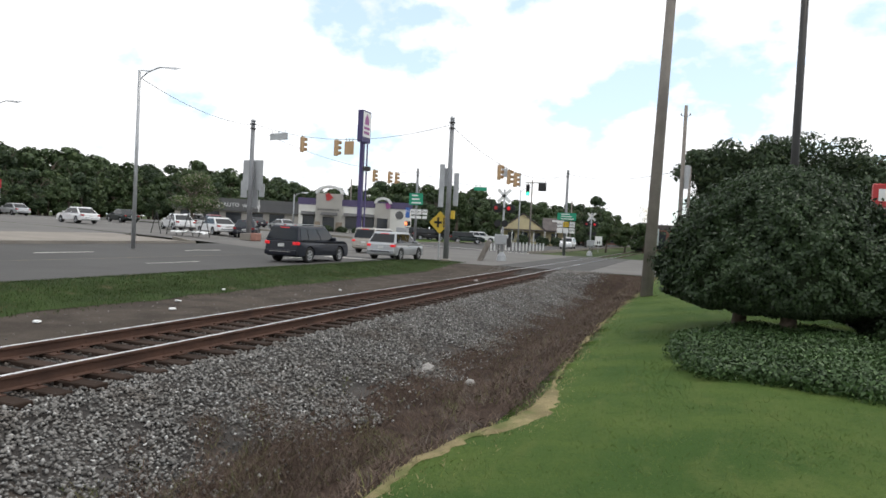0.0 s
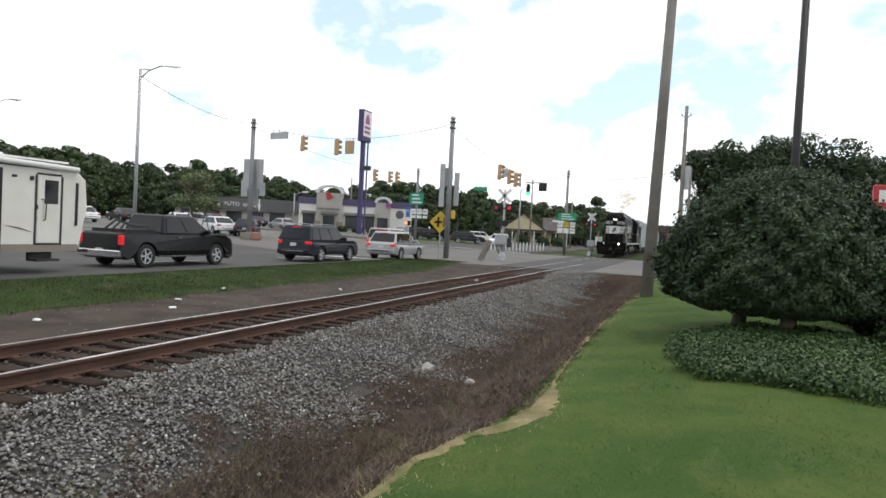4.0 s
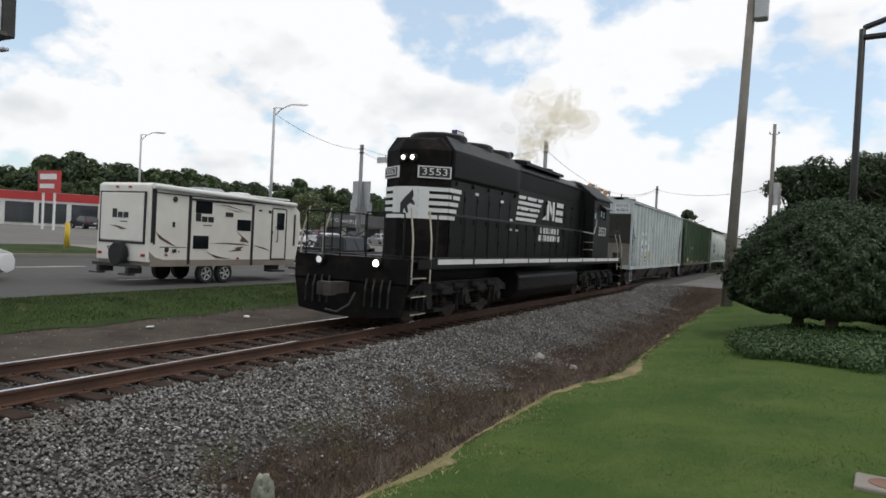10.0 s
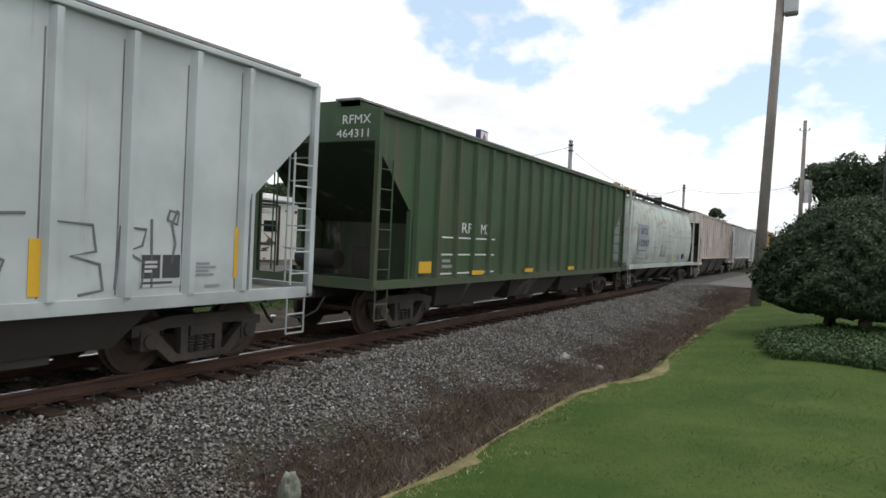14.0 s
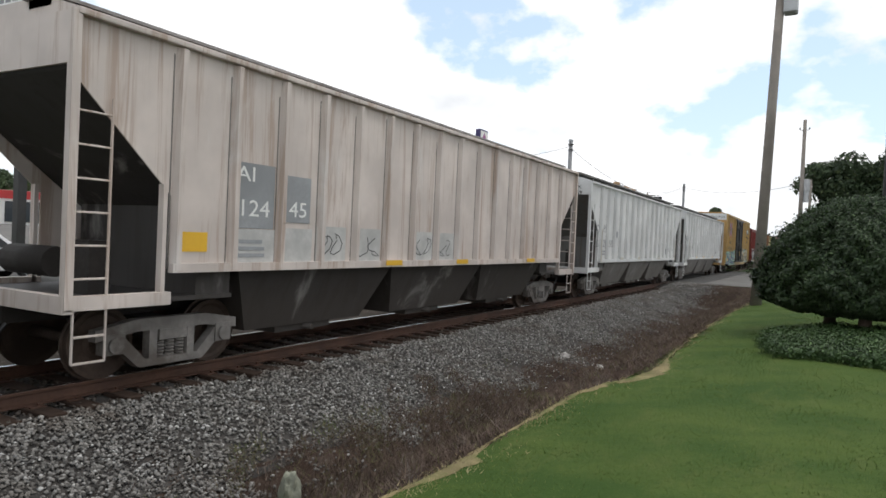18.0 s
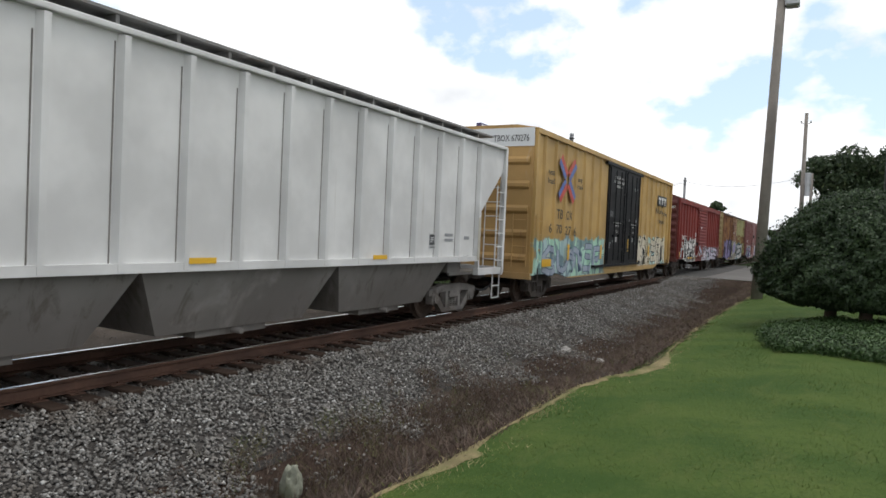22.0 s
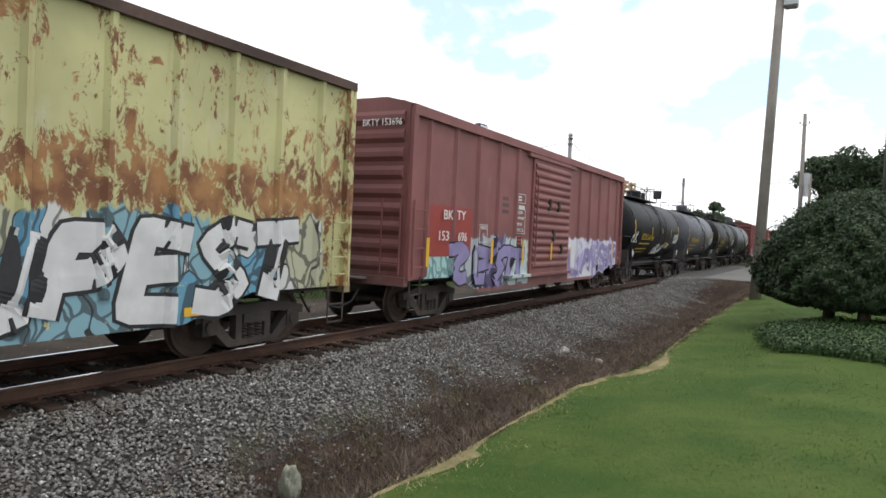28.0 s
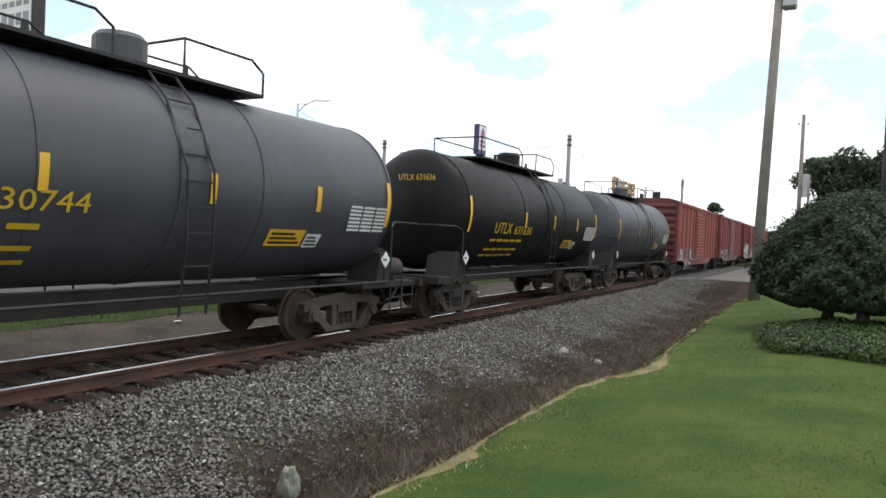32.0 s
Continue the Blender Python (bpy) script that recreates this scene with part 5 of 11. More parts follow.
def boxcar(name, u0, L, paint, endpaint, label, eave=4.3, ribs=15, door=(6.2, 9.8), doormat=None, bottom=0.98, belly=0.66, corr=9, double=False, peak=0.16, white_top=False, roofmat=None, posts=None, chord=0.14):
    """An outside-post boxcar: flank, posts, sliding doors, corrugated ends, ribbed roof."""
    ob = car(name, u0, L, label, "boxcar")
    a, w = L / 2, 1.46
    d0, d1 = door[0] - a, door[1] - a
    for s in (-1, 1):
        bm = bmesh.new()
        prism(bm, [(-a, eave), (-a, bottom), (-a + 2.2, bottom), (-a + 3.4, belly), (a - 3.4, belly), (a - 2.2, bottom), (a, bottom), (a, eave)], s * (w - 0.03), s * w)
        part("side_sheet", bm, paint, ob)
        for y in posts or [-a + 0.45 + i * (L - 0.9) / (ribs - 1) for i in range(ribs)]:
            if d0 - 0.12 < y < d1 + 0.12:
                continue
            bm = bmesh.new()
            prism(bm, [(s * w, y - 0.085), (s * (w + 0.07), y - 0.035), (s * (w + 0.07), y + 0.035), (s * w, y + 0.085)], bottom + 0.05, eave - chord, "z")
            part("side_post", bm, paint, ob)
        part("top_chord", boxes((s * (w - 0.02), s * (w + 0.10), -a, a, eave - chord, eave)), roofmat or paint, ob)
        for e in (-1, 1):
            part("corner_post", boxes((s * (w - 0.05), s * (w + 0.09), e * a - (0.16 if e > 0 else 0), e * a + (0.16 if e < 0 else 0), bottom, eave - chord)), paint, ob)
            ladder_at(ob, s * (w + 0.12), e * (a - 0.32), 1.05, 2.6 if e < 0 else 2.2, 0.44, paint, 4)
            stirrup(ob, s * (w + 0.05), e * (a - 0.32))
        part("door_track", boxes((s * w, s * (w + 0.13), d0 - 1.6, d1 + 0.3, belly + 0.28, belly + 0.36)), doormat or paint, ob)
        part("door_track", boxes((s * w, s * (w + 0.11), d0 - 0.4, d1 + 0.3, eave - chord - 0.12, eave - chord - 0.02)), doormat or paint, ob)
        leaves = ((d0, (d0 + d1) / 2), ((d0 + d1) / 2, d1)) if double else ((d0, d1),)
        for (y0, y1) in leaves:
            dm_ = doormat or paint
            door_ = part("door", boxes((s * w, s * (w + 0.06), y0 + 0.02, y1 - 0.02, belly + 0.36, eave - chord - 0.12)), dm_, ob, "black plug door" if double else "corrugated sliding door")
            if double:
                for z in (belly + 0.9, belly + 2.0, belly + 3.1):
                    part("door_rib", boxes((s * (w + 0.06), s * (w + 0.09), y0 + 0.1, y1 - 0.1, z, z + 0.06)), dm_, door_)
                for y in (y0 + 0.12, y1 - 0.2):
                    part("door_post", boxes((s * (w + 0.06), s * (w + 0.10), y, y + 0.08, belly + 0.4, eave - 0.3)), dm_, door_)
                for k in (0.32, 0.62):
                    y = y0 + (y1 - y0) * k
                    bm = bmesh.new()
                    rod(bm, (s * (w + 0.12), y, belly + 0.5), (s * (w + 0.12), y, eave - 0.4), 0.022, 6)
                    part("lock_rod", bm, dm_, door_)
                    part("lock_bracket", boxes((s * (w + 0.06), s * (w + 0.13), y - 0.05, y + 0.05, belly + 1.4, belly + 1.5)), dm_, door_)
            else:
                n = 14
                for i in range(n):
                    z = belly + 0.5 + i * (eave - belly - 0.9) / n
                    bm = bmesh.new()
                    prism(bm, [(s * (w + 0.06), z), (s * (w + 0.105), z + 0.06), (s * (w + 0.105), z + 0.12), (s * (w + 0.06), z + 0.18)], y0 + 0.12, y1 - 0.12, "y")
                    part("door_rib", bm, dm_, door_)
                bm = bmesh.new()
                rod(bm, (s * (w + 0.13), y0 + 0.2, belly + 0.6), (s * (w + 0.13), y0 + 0.2, eave - 0.8), 0.02, 6)
                part("lock_rod", bm, dm_, door_)
    # ends
    for e in (-1, 1):
        bm = boxes((-w, w, e * a - 0.03, e * a + 0.03, bottom, eave))
        pk = [(-w - 0.05, eave), (w + 0.05, eave), (0.9, eave + peak), (-0.9, eave + peak)]
        prism(bm, pk, e * a - 0.03, e * a + 0.03, "y")
        part("end_sheet", bm, endpaint, ob)
        for i in range(corr):
            thin = 0.42 if white_top else 1.0
            z = bottom + 0.12 + (i + 0.5) * ((eave - 0.5 if white_top else eave) - bottom - 0.2) / corr
            bm = bmesh.new()
            h = 0.36 * thin * (eave - bottom) / corr
            prism(bm, [(e * (a + 0.03), z - h), (e * (a + 0.10), z - h * 0.35), (e * (a + 0.10), z + h * 0.35), (e * (a + 0.03), z + h)], -w + 0.10, w - 0.10)
            part("end_rib", bm, endpaint, ob)
        if white_top:
            part("end_panel", boxes((-w, w, min(e * (a + 0.03), e * (a + 0.05)), max(e * (a + 0.03), e * (a + 0.05)), eave - 0.52, eave)), "patch", ob, "white end panel")
        for s in (-1, 1):
            ladder_at(ob, s * 1.18, e * (a + 0.15), 1.1, 2.6, 0.44, endpaint, 4, "x")
        part("end_sill", boxes((-1.5, 1.5, e * a - 0.08, e * a + 0.08, bottom - 0.12, bottom + 0.06)), endpaint, ob)
        bm = boxes((-1.0, 0.6, min(e * a, e * (a + 0.28)), max(e * a, e * (a + 0.28)), bottom - 0.02, bottom + 0.02))
        part("crossover_platform", bm, "bay", ob)
    bm = bmesh.new()
    prism(bm, [(-w - 0.08, eave), (-0.9, eave + peak), (0.9, eave + peak), (w + 0.08, eave), (w, eave - 0.05), (-w, eave - 0.05)], -a - 0.02, a + 0.02, "y")
    for i in range(int(L / 1.1)):
        y = -a + 0.6 + i * 1.1
        prism(bm, [(-w - 0.06, eave + 0.01), (-0.9, eave + peak + 0.05), (0.9, eave + peak + 0.05), (w + 0.06, eave + 0.01)], y - 0.05, y + 0.05, "y")
    part("roof", bm, roofmat or endpaint, ob)
    part("underframe", boxes((-0.22, 0.22, -a, a, 0.70, 1.0), (-1.35, 1.35, -a, a, bottom - 0.06, bottom)), "under", ob)
    bm = bmesh.new()
    rod(bm, (-0.6, 1.5, 0.75), (0.2, 1.5, 0.75), 0.18, 12)
    box(bm, 0.35, 0.8, -1.0, -0.5, 0.55, 0.95)
    part("brake_gear", bm, "under", ob)
    coupler(ob, a)
    for e in (-1, 1):
        truck(ob, e * (a - 1.75))
    return ob


def tank_car(name, s0, s1, paint, label, tail=1.3, R=1.46):
    """A tank car; s0 and s1 are the seams where the dished heads begin."""
    L = s1 - s0 + 2 * tail
    ob = car(name, s0 - tail, L, label, "tank car")
    a, h = L / 2, (s1 - s0) / 2
    zc = 2.53
    prof = []
    for i in range(7):
        t = i / 6 * math.pi / 2
        prof.append((-h - 0.60 * math.cos(t), max(0.02, R * math.sin(t))))
    prof += [(-h / 3, R), (h / 3, R)] + [(-d, r) for d, r in prof[::-1]]
    bm = bmesh.new()
    lathe(bm, prof, 44, "y", (0, 0, zc))
    part("tank_shell", bm, paint, ob, smooth=True)
    for y in (-h, -h / 3, h / 3, h, 0.25):
        bm = bmesh.new()
        w_ = 0.10 if y == 0.25 else 0.018
        lathe(bm, [(y - w_, R * 0.99), (y - w_, R + 0.012), (y + w_, R + 0.012), (y + w_, R * 0.99)], 44, "y", (0, 0, zc))
        part("shell_band", bm, paint, ob, smooth=False)
    # walkway, dome and safety rail on top
    part("top_platform", boxes((-0.75, 0.75, -h * 0.62, h * 0.46, zc + R + 0.02, zc + R + 0.07)), "black", ob)
    bm = bmesh.new()
    lathe(bm, [(zc + R, 0.36), (zc + R + 0.48, 0.36), (zc + R + 0.55, 0.30), (zc + R + 0.56, 0.02)], 20, "z", (0, 0.25, 0))
    part("dome", bm, paint, ob, smooth=False)
    bm = bmesh.new()
    for dy, r, hh in ((-1.5, 0.09, 0.22), (-1.15, 0.07, 0.3), (-0.8, 0.1, 0.16), (1.2, 0.06, 0.34)):
        lathe(bm, [(zc + R, r * 1.6), (zc + R + 0.07, r * 1.6), (zc + R + 0.08, r), (zc + R + hh, r * 0.6)], 10, "z", (0.2, dy, 0))
    part("valve", bm, "black", ob)
    zr = zc + R + 0.05
    for (y0, y1) in ((-h * 0.62, -0.35), (0.75, h * 0.46)):
        for s in (-0.72, 0.72):
            bm = bmesh.new()
            tube(bm, [(s, y0, zr), (s, y0, zr + 0.52), (s, y1 - 0.25, zr + 0.52), (s, y1, zr + 0.36), (s, y1, zr)], 0.02)
            part("guard_rail", bm, "black", ob)
        bm = bmesh.new()
        tube(bm, [(-0.72, y0, zr + 0.52), (0.72, y0, zr + 0.52)], 0.02)
        part("guard_rail", bm, "black", ob)
    # ladders down the middle of both flanks
    for s in (-1, 1):
        pts = [(s * 0.6, zc + R + 0.1), (s * 1.1, zc + R * 0.72), (s * (R + 0.09), zc + 0.15), (s * (R + 0.12), zc - 0.7), (s * (R + 0.02), 0.75)]
        bm = bmesh.new()
        for yy in (-0.22 + 0.4, 0.22 + 0.4):
            tube(bm, [(x, yy, z) for x, z in pts], 0.02)
        for i in range(10):
            k = (i + 0.5) / 10 * (len(pts) - 1)
            j = min(int(k), len(pts) - 2)
            x = pts[j][0] + (pts[j + 1][0] - pts[j][0]) * (k - j)
            z = pts[j][1] + (pts[j + 1][1] - pts[j][1]) * (k - j)
            rod(bm, (x, 0.18, z), (x, 0.62, z), 0.014, 5)
        part("ladder", bm, "black", ob)
        bm = bmesh.new()
        tube(bm, [(s * 1.42, -a + 1.2, 1.0), (s * 1.42, a - 1.2, 1.0)], 0.025)
        for yy in np.linspace(-a + 1.6, a - 1.6, 6):
            rod(bm, (s * 1.42, yy, 1.0), (s * 0.9, yy, 0.95), 0.018, 5)
        part("side_rail", bm, "black", ob)
        for e in (-1, 1):
            bm = bmesh.new()
            prism(bm, [(e * (h - 0.05), 0.95), (e * (h + 0.45), 0.95), (e * (h + 0.3), 1.55), (e * (h + 0.05), 1.55)], s * 0.55, s * 1.25)
            part("saddle", bm, "under", ob)
            stirrup(ob, s * 1.42, e * (a - 0.9), "black")
        # yellow tape marks: long ones at the heads, short ones between
        for yy in (-h + 0.04, -1.6, 0.7, 2.9, h - 0.04):
            long_ = abs(yy) > 4
            bm = bmesh.new()
            ring = [(s * (R + 0.016) * math.cos(t), zc + (R + 0.016) * math.sin(t)) for t in np.linspace(-0.34 if long_ else -0.20, 0.24 if long_ else 0.08, 6)]
            vs = [[bm.verts.new((x, yy + d, z)) for x, z in ring] for d in (-0.055, 0.055)]
            for q in range(5):
                bm.faces.new((vs[0][q], vs[1][q], vs[1][q + 1], vs[0][q + 1]))
            part("tape_mark", bm, "tape", ob)
    for e in (-1, 1):
        part("end_deck", boxes((-1.35, 1.35, min(e * (a - 1.9), e * a), max(e * (a - 1.9), e * a), 0.88, 0.98), (-1.45, 1.45, e * a - 0.06, e * a + 0.06, 0.86, 1.02)), "under", ob)
        bm = bmesh.new()
        tube(bm, [(-1.4, e * (a - 1.1), 1.0), (-1.4, e * (a - 1.1), 2.05), (-1.32, e * (a - 0.9), 2.15), (-1.32, e * (a - 0.1), 2.15), (1.32, e * (a - 0.1), 2.15), (1.32, e * (a - 0.9), 2.15), (1.4, e * (a - 1.1), 2.05), (1.4, e * (a - 1.1), 1.0)], 0.022)
        part("end_rail", bm, "black", ob)
    bm = bmesh.new()
    lathe(bm, [(h + 0.30, 0.02), (h + 0.32, 0.12), (h + 0.40, 0.19), (h + 0.95, 0.19), (h + 1.03, 0.12), (h + 1.05, 0.02)], 16, "y", (1.02, 0, 1.24))
    box(bm, 0.95, 1.1, h + 0.5, h + 0.6, 0.95, 1.1)
    box(bm, 0.95, 1.1, h + 0.78, h + 0.88, 0.95, 1.1)
    part("air_tank", bm, "truck", ob, "dull grey brake reservoir on the end deck", smooth=True)
    for e in (-1, 1):
        y = e * (h + 0.02)
        bm = boxes((1.38, 1.40, y - 0.012, y + 0.012, 0.95, 1.3))
        part("placard_post", bm, "black", ob)
        bm = bmesh.new()
        prism(bm, [(y, 1.26), (y + 0.15, 1.42), (y, 1.58), (y - 0.15, 1.42)], 1.40, 1.41)
        part("placard", bm, "patch", ob, "white diamond placard")
        bars(ob, "stencil", y, 1.42, 0.18, 0.07, 1, 1.411, 3)
        # step ladder beside the head
        bm = bmesh.new()
        for d in (-0.2, 0.2):
            rod(bm, (1.40, e * (a - 0.45) + d, 0.42), (1.40, e * (a - 0.45) + d, 1.0), 0.016, 5)
        for z in (0.44, 0.7):
            rod(bm, (1.40, e * (a - 0.45) - 0.2, z), (1.40, e * (a - 0.45) + 0.2, z), 0.016, 5)
        part("step", bm, "black", ob)
    part("centre_sill", boxes((-0.25, 0.25, -a, a, 0.68, 0.98)), "under", ob)
    coupler(ob, a)
    for e in (-1, 1):
        truck(ob, -h + 0.25 if e < 0 else h - 0.75)
    return ob
# ---- the locomotive, long hood leading ----
def locomotive(u0):
    L = 20.5
    a = L / 2
    ob = car("diesel_locomotive", u0, L, "black six-axle diesel locomotive with white stripes, hauling a freight train", "locomotive", "freight train")

    def Y(v):
        return v - a
    part("frame", boxes((-1.52, 1.52, Y(0.6), Y(19.9), 1.30, 1.52), (-0.5, 0.5, Y(0.3), Y(20.2), 0.85, 1.32)), "loco", ob)
    for s in (-1, 1):
        for k in range(9):
            y0, y1 = 1.45 + k * 2.0 + 0.06, 1.45 + (k + 1) * 2.0 - 0.06
            part("sill_stripe", boxes((s * 1.52, s * 1.528, Y(y0), Y(min(y1, 19.6)), 1.40, 1.52)), "loco_white", ob, "white stripe on the sill")
    # long hood with its sloped roof edges
    hw, ht = 0.93, 4.56

    def hood(y0, y1, w, top, name, mat="loco"):
        bm = bmesh.new()
        prism(bm, [(-w, 1.52), (w, 1.52), (w, top - 0.32), (w - 0.30, top), (-w + 0.30, top), (-w, top - 0.32)], Y(y0), Y(y1), "y")
        bevelled(bm, 0.04, 2)
        return part(name, bm, mat, ob)
    hood(3.05, 15.2, hw, ht, "long_hood")
    # the leading end: a narrow flat face between two slanted corners
    NY, FX, FB = 2.60, 0.30, 3.05
    plan = [(-hw, Y(FB) + 0.1), (-hw, Y(FB)), (-FX, Y(NY)), (FX, Y(NY)), (hw, Y(FB)), (hw, Y(FB) + 0.1)]
    bm = bmesh.new()
    loft(bm, [[(x, y, 1.52) for x, y in plan], [(x, y, ht - 0.34) for x, y in plan],
              [(x * 0.80, y + (0.16 if y < Y(FB) + 0.05 else 0.0), ht - 0.06) for x, y in plan], [(x * 0.72, y + (0.24 if y < Y(FB) + 0.05 else 0.0), ht - 0.02) for x, y in plan]])
    part("nose", bm, "loco_pilot", ob)
    TH = math.atan2(FB - NY, hw - FX)

    def slant(s, u0, u1, z0, z1, d0, d1):
        """A flat piece on a slanted corner, from u0 to u1 of its width, d0 to d1 off it."""
        p, q = Vector((s * FX, Y(NY))), Vector((s * hw, Y(FB)))
        n_ = Vector((s * math.sin(TH), -math.cos(TH)))
        bm_ = bmesh.new()
        prism(bm_, [tuple(p.lerp(q, u0) + n_ * d0), tuple(p.lerp(q, u1) + n_ * d0), tuple(p.lerp(q, u1) + n_ * d1), tuple(p.lerp(q, u0) + n_ * d1)], z0, z1, "z")
        return bm_
    # flared radiator section
    bm = bmesh.new()
    prism(bm, [(-hw - 0.01, 3.50), (-hw - 0.07, 3.58), (-hw - 0.07, 4.26), (-hw + 0.2, ht + 0.05), (hw - 0.2, ht + 0.05), (hw + 0.07, 4.26), (hw + 0.07, 3.58), (hw + 0.01, 3.50)], Y(3.12), Y(7.75), "y")
    part("radiator_housing", bm, "loco", ob)
    for s in (-1, 1):
        bm = boxes((s * (hw + 0.07), s * (hw + 0.082), Y(3.15), Y(7.47), 3.60, 4.22))
        part("radiator_grille", bm, "loco_grille", ob)
        for k in range(13):
            z = 3.62 + k * 0.045
            part("grille_bar", boxes((s * (hw + 0.082), s * (hw + 0.090), Y(3.15), Y(7.47), z, z + 0.018)), "loco", ob)
        # hood doors: low panels with hinges and latches
        for k in range(16):
            y0 = 3.15 + k * 0.80
            if y0 > 14.3:
                break
            bm = boxes((s * hw, s * (hw + 0.012), Y(y0), Y(y0 + 0.74), 1.62, 3.28))
            for z in (1.9, 3.0):
                box(bm, s * (hw + 0.012), s * (hw + 0.03), Y(y0 + 0.02), Y(y0 + 0.08), z, z + 0.1)
            box(bm, s * (hw + 0.012), s * (hw + 0.035), Y(y0 + 0.62), Y(y0 + 0.68), 2.4, 2.55)
            part("hood_door", bm, "loco", ob)
        bm = boxes((s * hw, s * (hw + 0.014), Y(7.9), Y(14.4), 3.72, 4.24))
        part("blower_grille", bm, "loco_grille", ob)
        for k in range(11):
            z = 3.74 + k * 0.045
            part("grille_bar", boxes((s * (hw + 0.014), s * (hw + 0.022), Y(7.9), Y(14.4), z, z + 0.018)), "loco", ob)
        part("roof_eave", boxes((s * (hw - 0.02), s * (hw + 0.05), Y(7.8), Y(14.9), 4.25, 4.30)), "loco", ob)
        # lifting lugs and small fittings along the hood
        for k in range(11):
            y = 3.4 + k * 1.02
            part("hood_bracket", boxes((s * hw, s * (hw + 0.05), Y(y), Y(y + 0.06), 3.38, 3.48)), "loco_truck", ob)
        part("walkway", boxes((s * hw, s * 1.50, Y(1.5), Y(14.9), 1.525, 1.535)), "loco_truck", ob, "worn grey walkway plate")
        bm = bmesh.new()
        tube(bm, [(s * 1.47, Y(1.5), 2.55), (s * 1.47, Y(14.55), 2.55)], 0.016)
        part("walkway_rail", bm, "loco", ob)
        for y, z in ((4.6, 3.22), (6.4, 3.15), (7.2, 2.65), (7.2, 2.35), (7.7, 2.35)):
            part("data_plate", boxes((s * (hw + 0.013), s * (hw + 0.02), Y(y), Y(y + 0.22), z, z + 0.07)), "loco_white", ob)
        # hand rail along the hood
        bm = bmesh.new()
        tube(bm, [(s * (hw + 0.10), Y(3.2), 2.62), (s * (hw + 0.10), Y(14.6), 2.62)], 0.02)
        for k in range(8):
            rod(bm, (s * hw, Y(3.3 + k * 1.55), 2.62), (s * (hw + 0.10), Y(3.3 + k * 1.55), 2.62), 0.014, 5)
        part("hood_handrail", bm, "loco", ob)
        for k in range(10):
            y = 1.5 + k * 1.45
            if y < 14.8:
                bm = bmesh.new()
                rod(bm, (s * 1.47, Y(y), 1.52), (s * 1.47, Y(y), 2.55), 0.018, 5)
                part("walkway_stanchion", bm, "loco", ob)
    # roof fans and stacks
    for y in (4.1, 5.9, 7.3):
        bm = bmesh.new()
        r = 0.78
        lathe(bm, [(ht, r), (ht + 0.17, r), (ht + 0.22, r - 0.06), (ht + 0.22, 0.02)], 24, "z", (0, Y(y), 0))
        part("roof_fan", bm, "loco", ob)
    part("exhaust_stack", boxes((-0.35, 0.35, Y(10.0), Y(10.9), ht, ht + 0.18)), "loco_grille", ob)
    bm = bmesh.new()
    for x, l_ in ((-0.3, 0.45), (-0.05, 0.55), (0.2, 0.5)):
        lathe(bm, [(0, 0.03), (l_ * 0.6, 0.045), (l_, 0.12)], 10, "y", (x, Y(8.3), ht + 0.32))
    box(bm, -0.35, 0.3, Y(8.2), Y(8.35), ht, ht + 0.3)
    part("horn", bm, "loco", ob)
    part("dynamic_brake_hatch", boxes((-0.8, 0.8, Y(8.8), Y(12.8), ht, ht + 0.10)), "loco", ob)
    for y in (9.6, 12.0):
        bm = bmesh.new()
        lathe(bm, [(ht + 0.1, 0.6), (ht + 0.22, 0.6), (ht + 0.24, 0.05)], 20, "z", (0, Y(y), 0))
        part("roof_fan", bm, "loco", ob)
    # cab and high short hood
    bm = bmesh.new()
    prism(bm, [(-1.46, 1.52), (1.46, 1.52), (1.46, 3.94), (0.75, 4.50), (-0.75, 4.50), (-1.46, 3.94)], Y(15.0), Y(17.6), "y")
    bevelled(bm, 0.03, 1)
    part("cab", bm, "loco", ob)
    bm = bmesh.new()
    prism(bm, [(-1.53, 3.92), (-1.53, 3.98), (-0.78, 4.58), (0.78, 4.58), (1.53, 3.98), (1.53, 3.92), (0.75, 4.51), (-0.75, 4.51)], Y(15.0), Y(17.75), "y")
    box(bm, -0.45, 0.45, Y(15.6), Y(16.9), 4.5, 4.68)
    part("cab_roof", bm, surf("cab_roof_grey", (0.055, 0.055, 0.057), 0.7, var=0.2, spec=0.2), ob, "grey cab roof with an air-conditioner")
    bm = bmesh.new()
    prism(bm, [(-0.98, 1.52), (0.98, 1.52), (0.98, 3.0), (0.70, 3.30), (-0.70, 3.30), (-0.98, 3.0)], Y(17.5), Y(18.9), "y")
    part("short_hood", bevelled(bm, 0.04, 2), "loco", ob)
    part("air_conditioner", bevelled(boxes((-0.42, 0.42, Y(15.7), Y(16.8), 4.5, 4.74)), 0.04, 1), "hop_dust", ob, "pale roof air-conditioner")
    M["cab_glass"] = glass("cab_glass", (0.05, 0.065, 0.07), 0.04)
    M["daylight_paint"] = glass("painted_daylight", (0.42, 0.5, 0.52), 0.1)
    for s in (-1, 1):
        bm = bmesh.new()
        prism(bm, [(s * 1.47, 3.70), (s * 1.47, 3.74), (s * 1.72, 3.58), (s * 1.72, 3.55)], Y(15.85), Y(17.05), "y")
        part("window_awning", bm, "loco", ob)
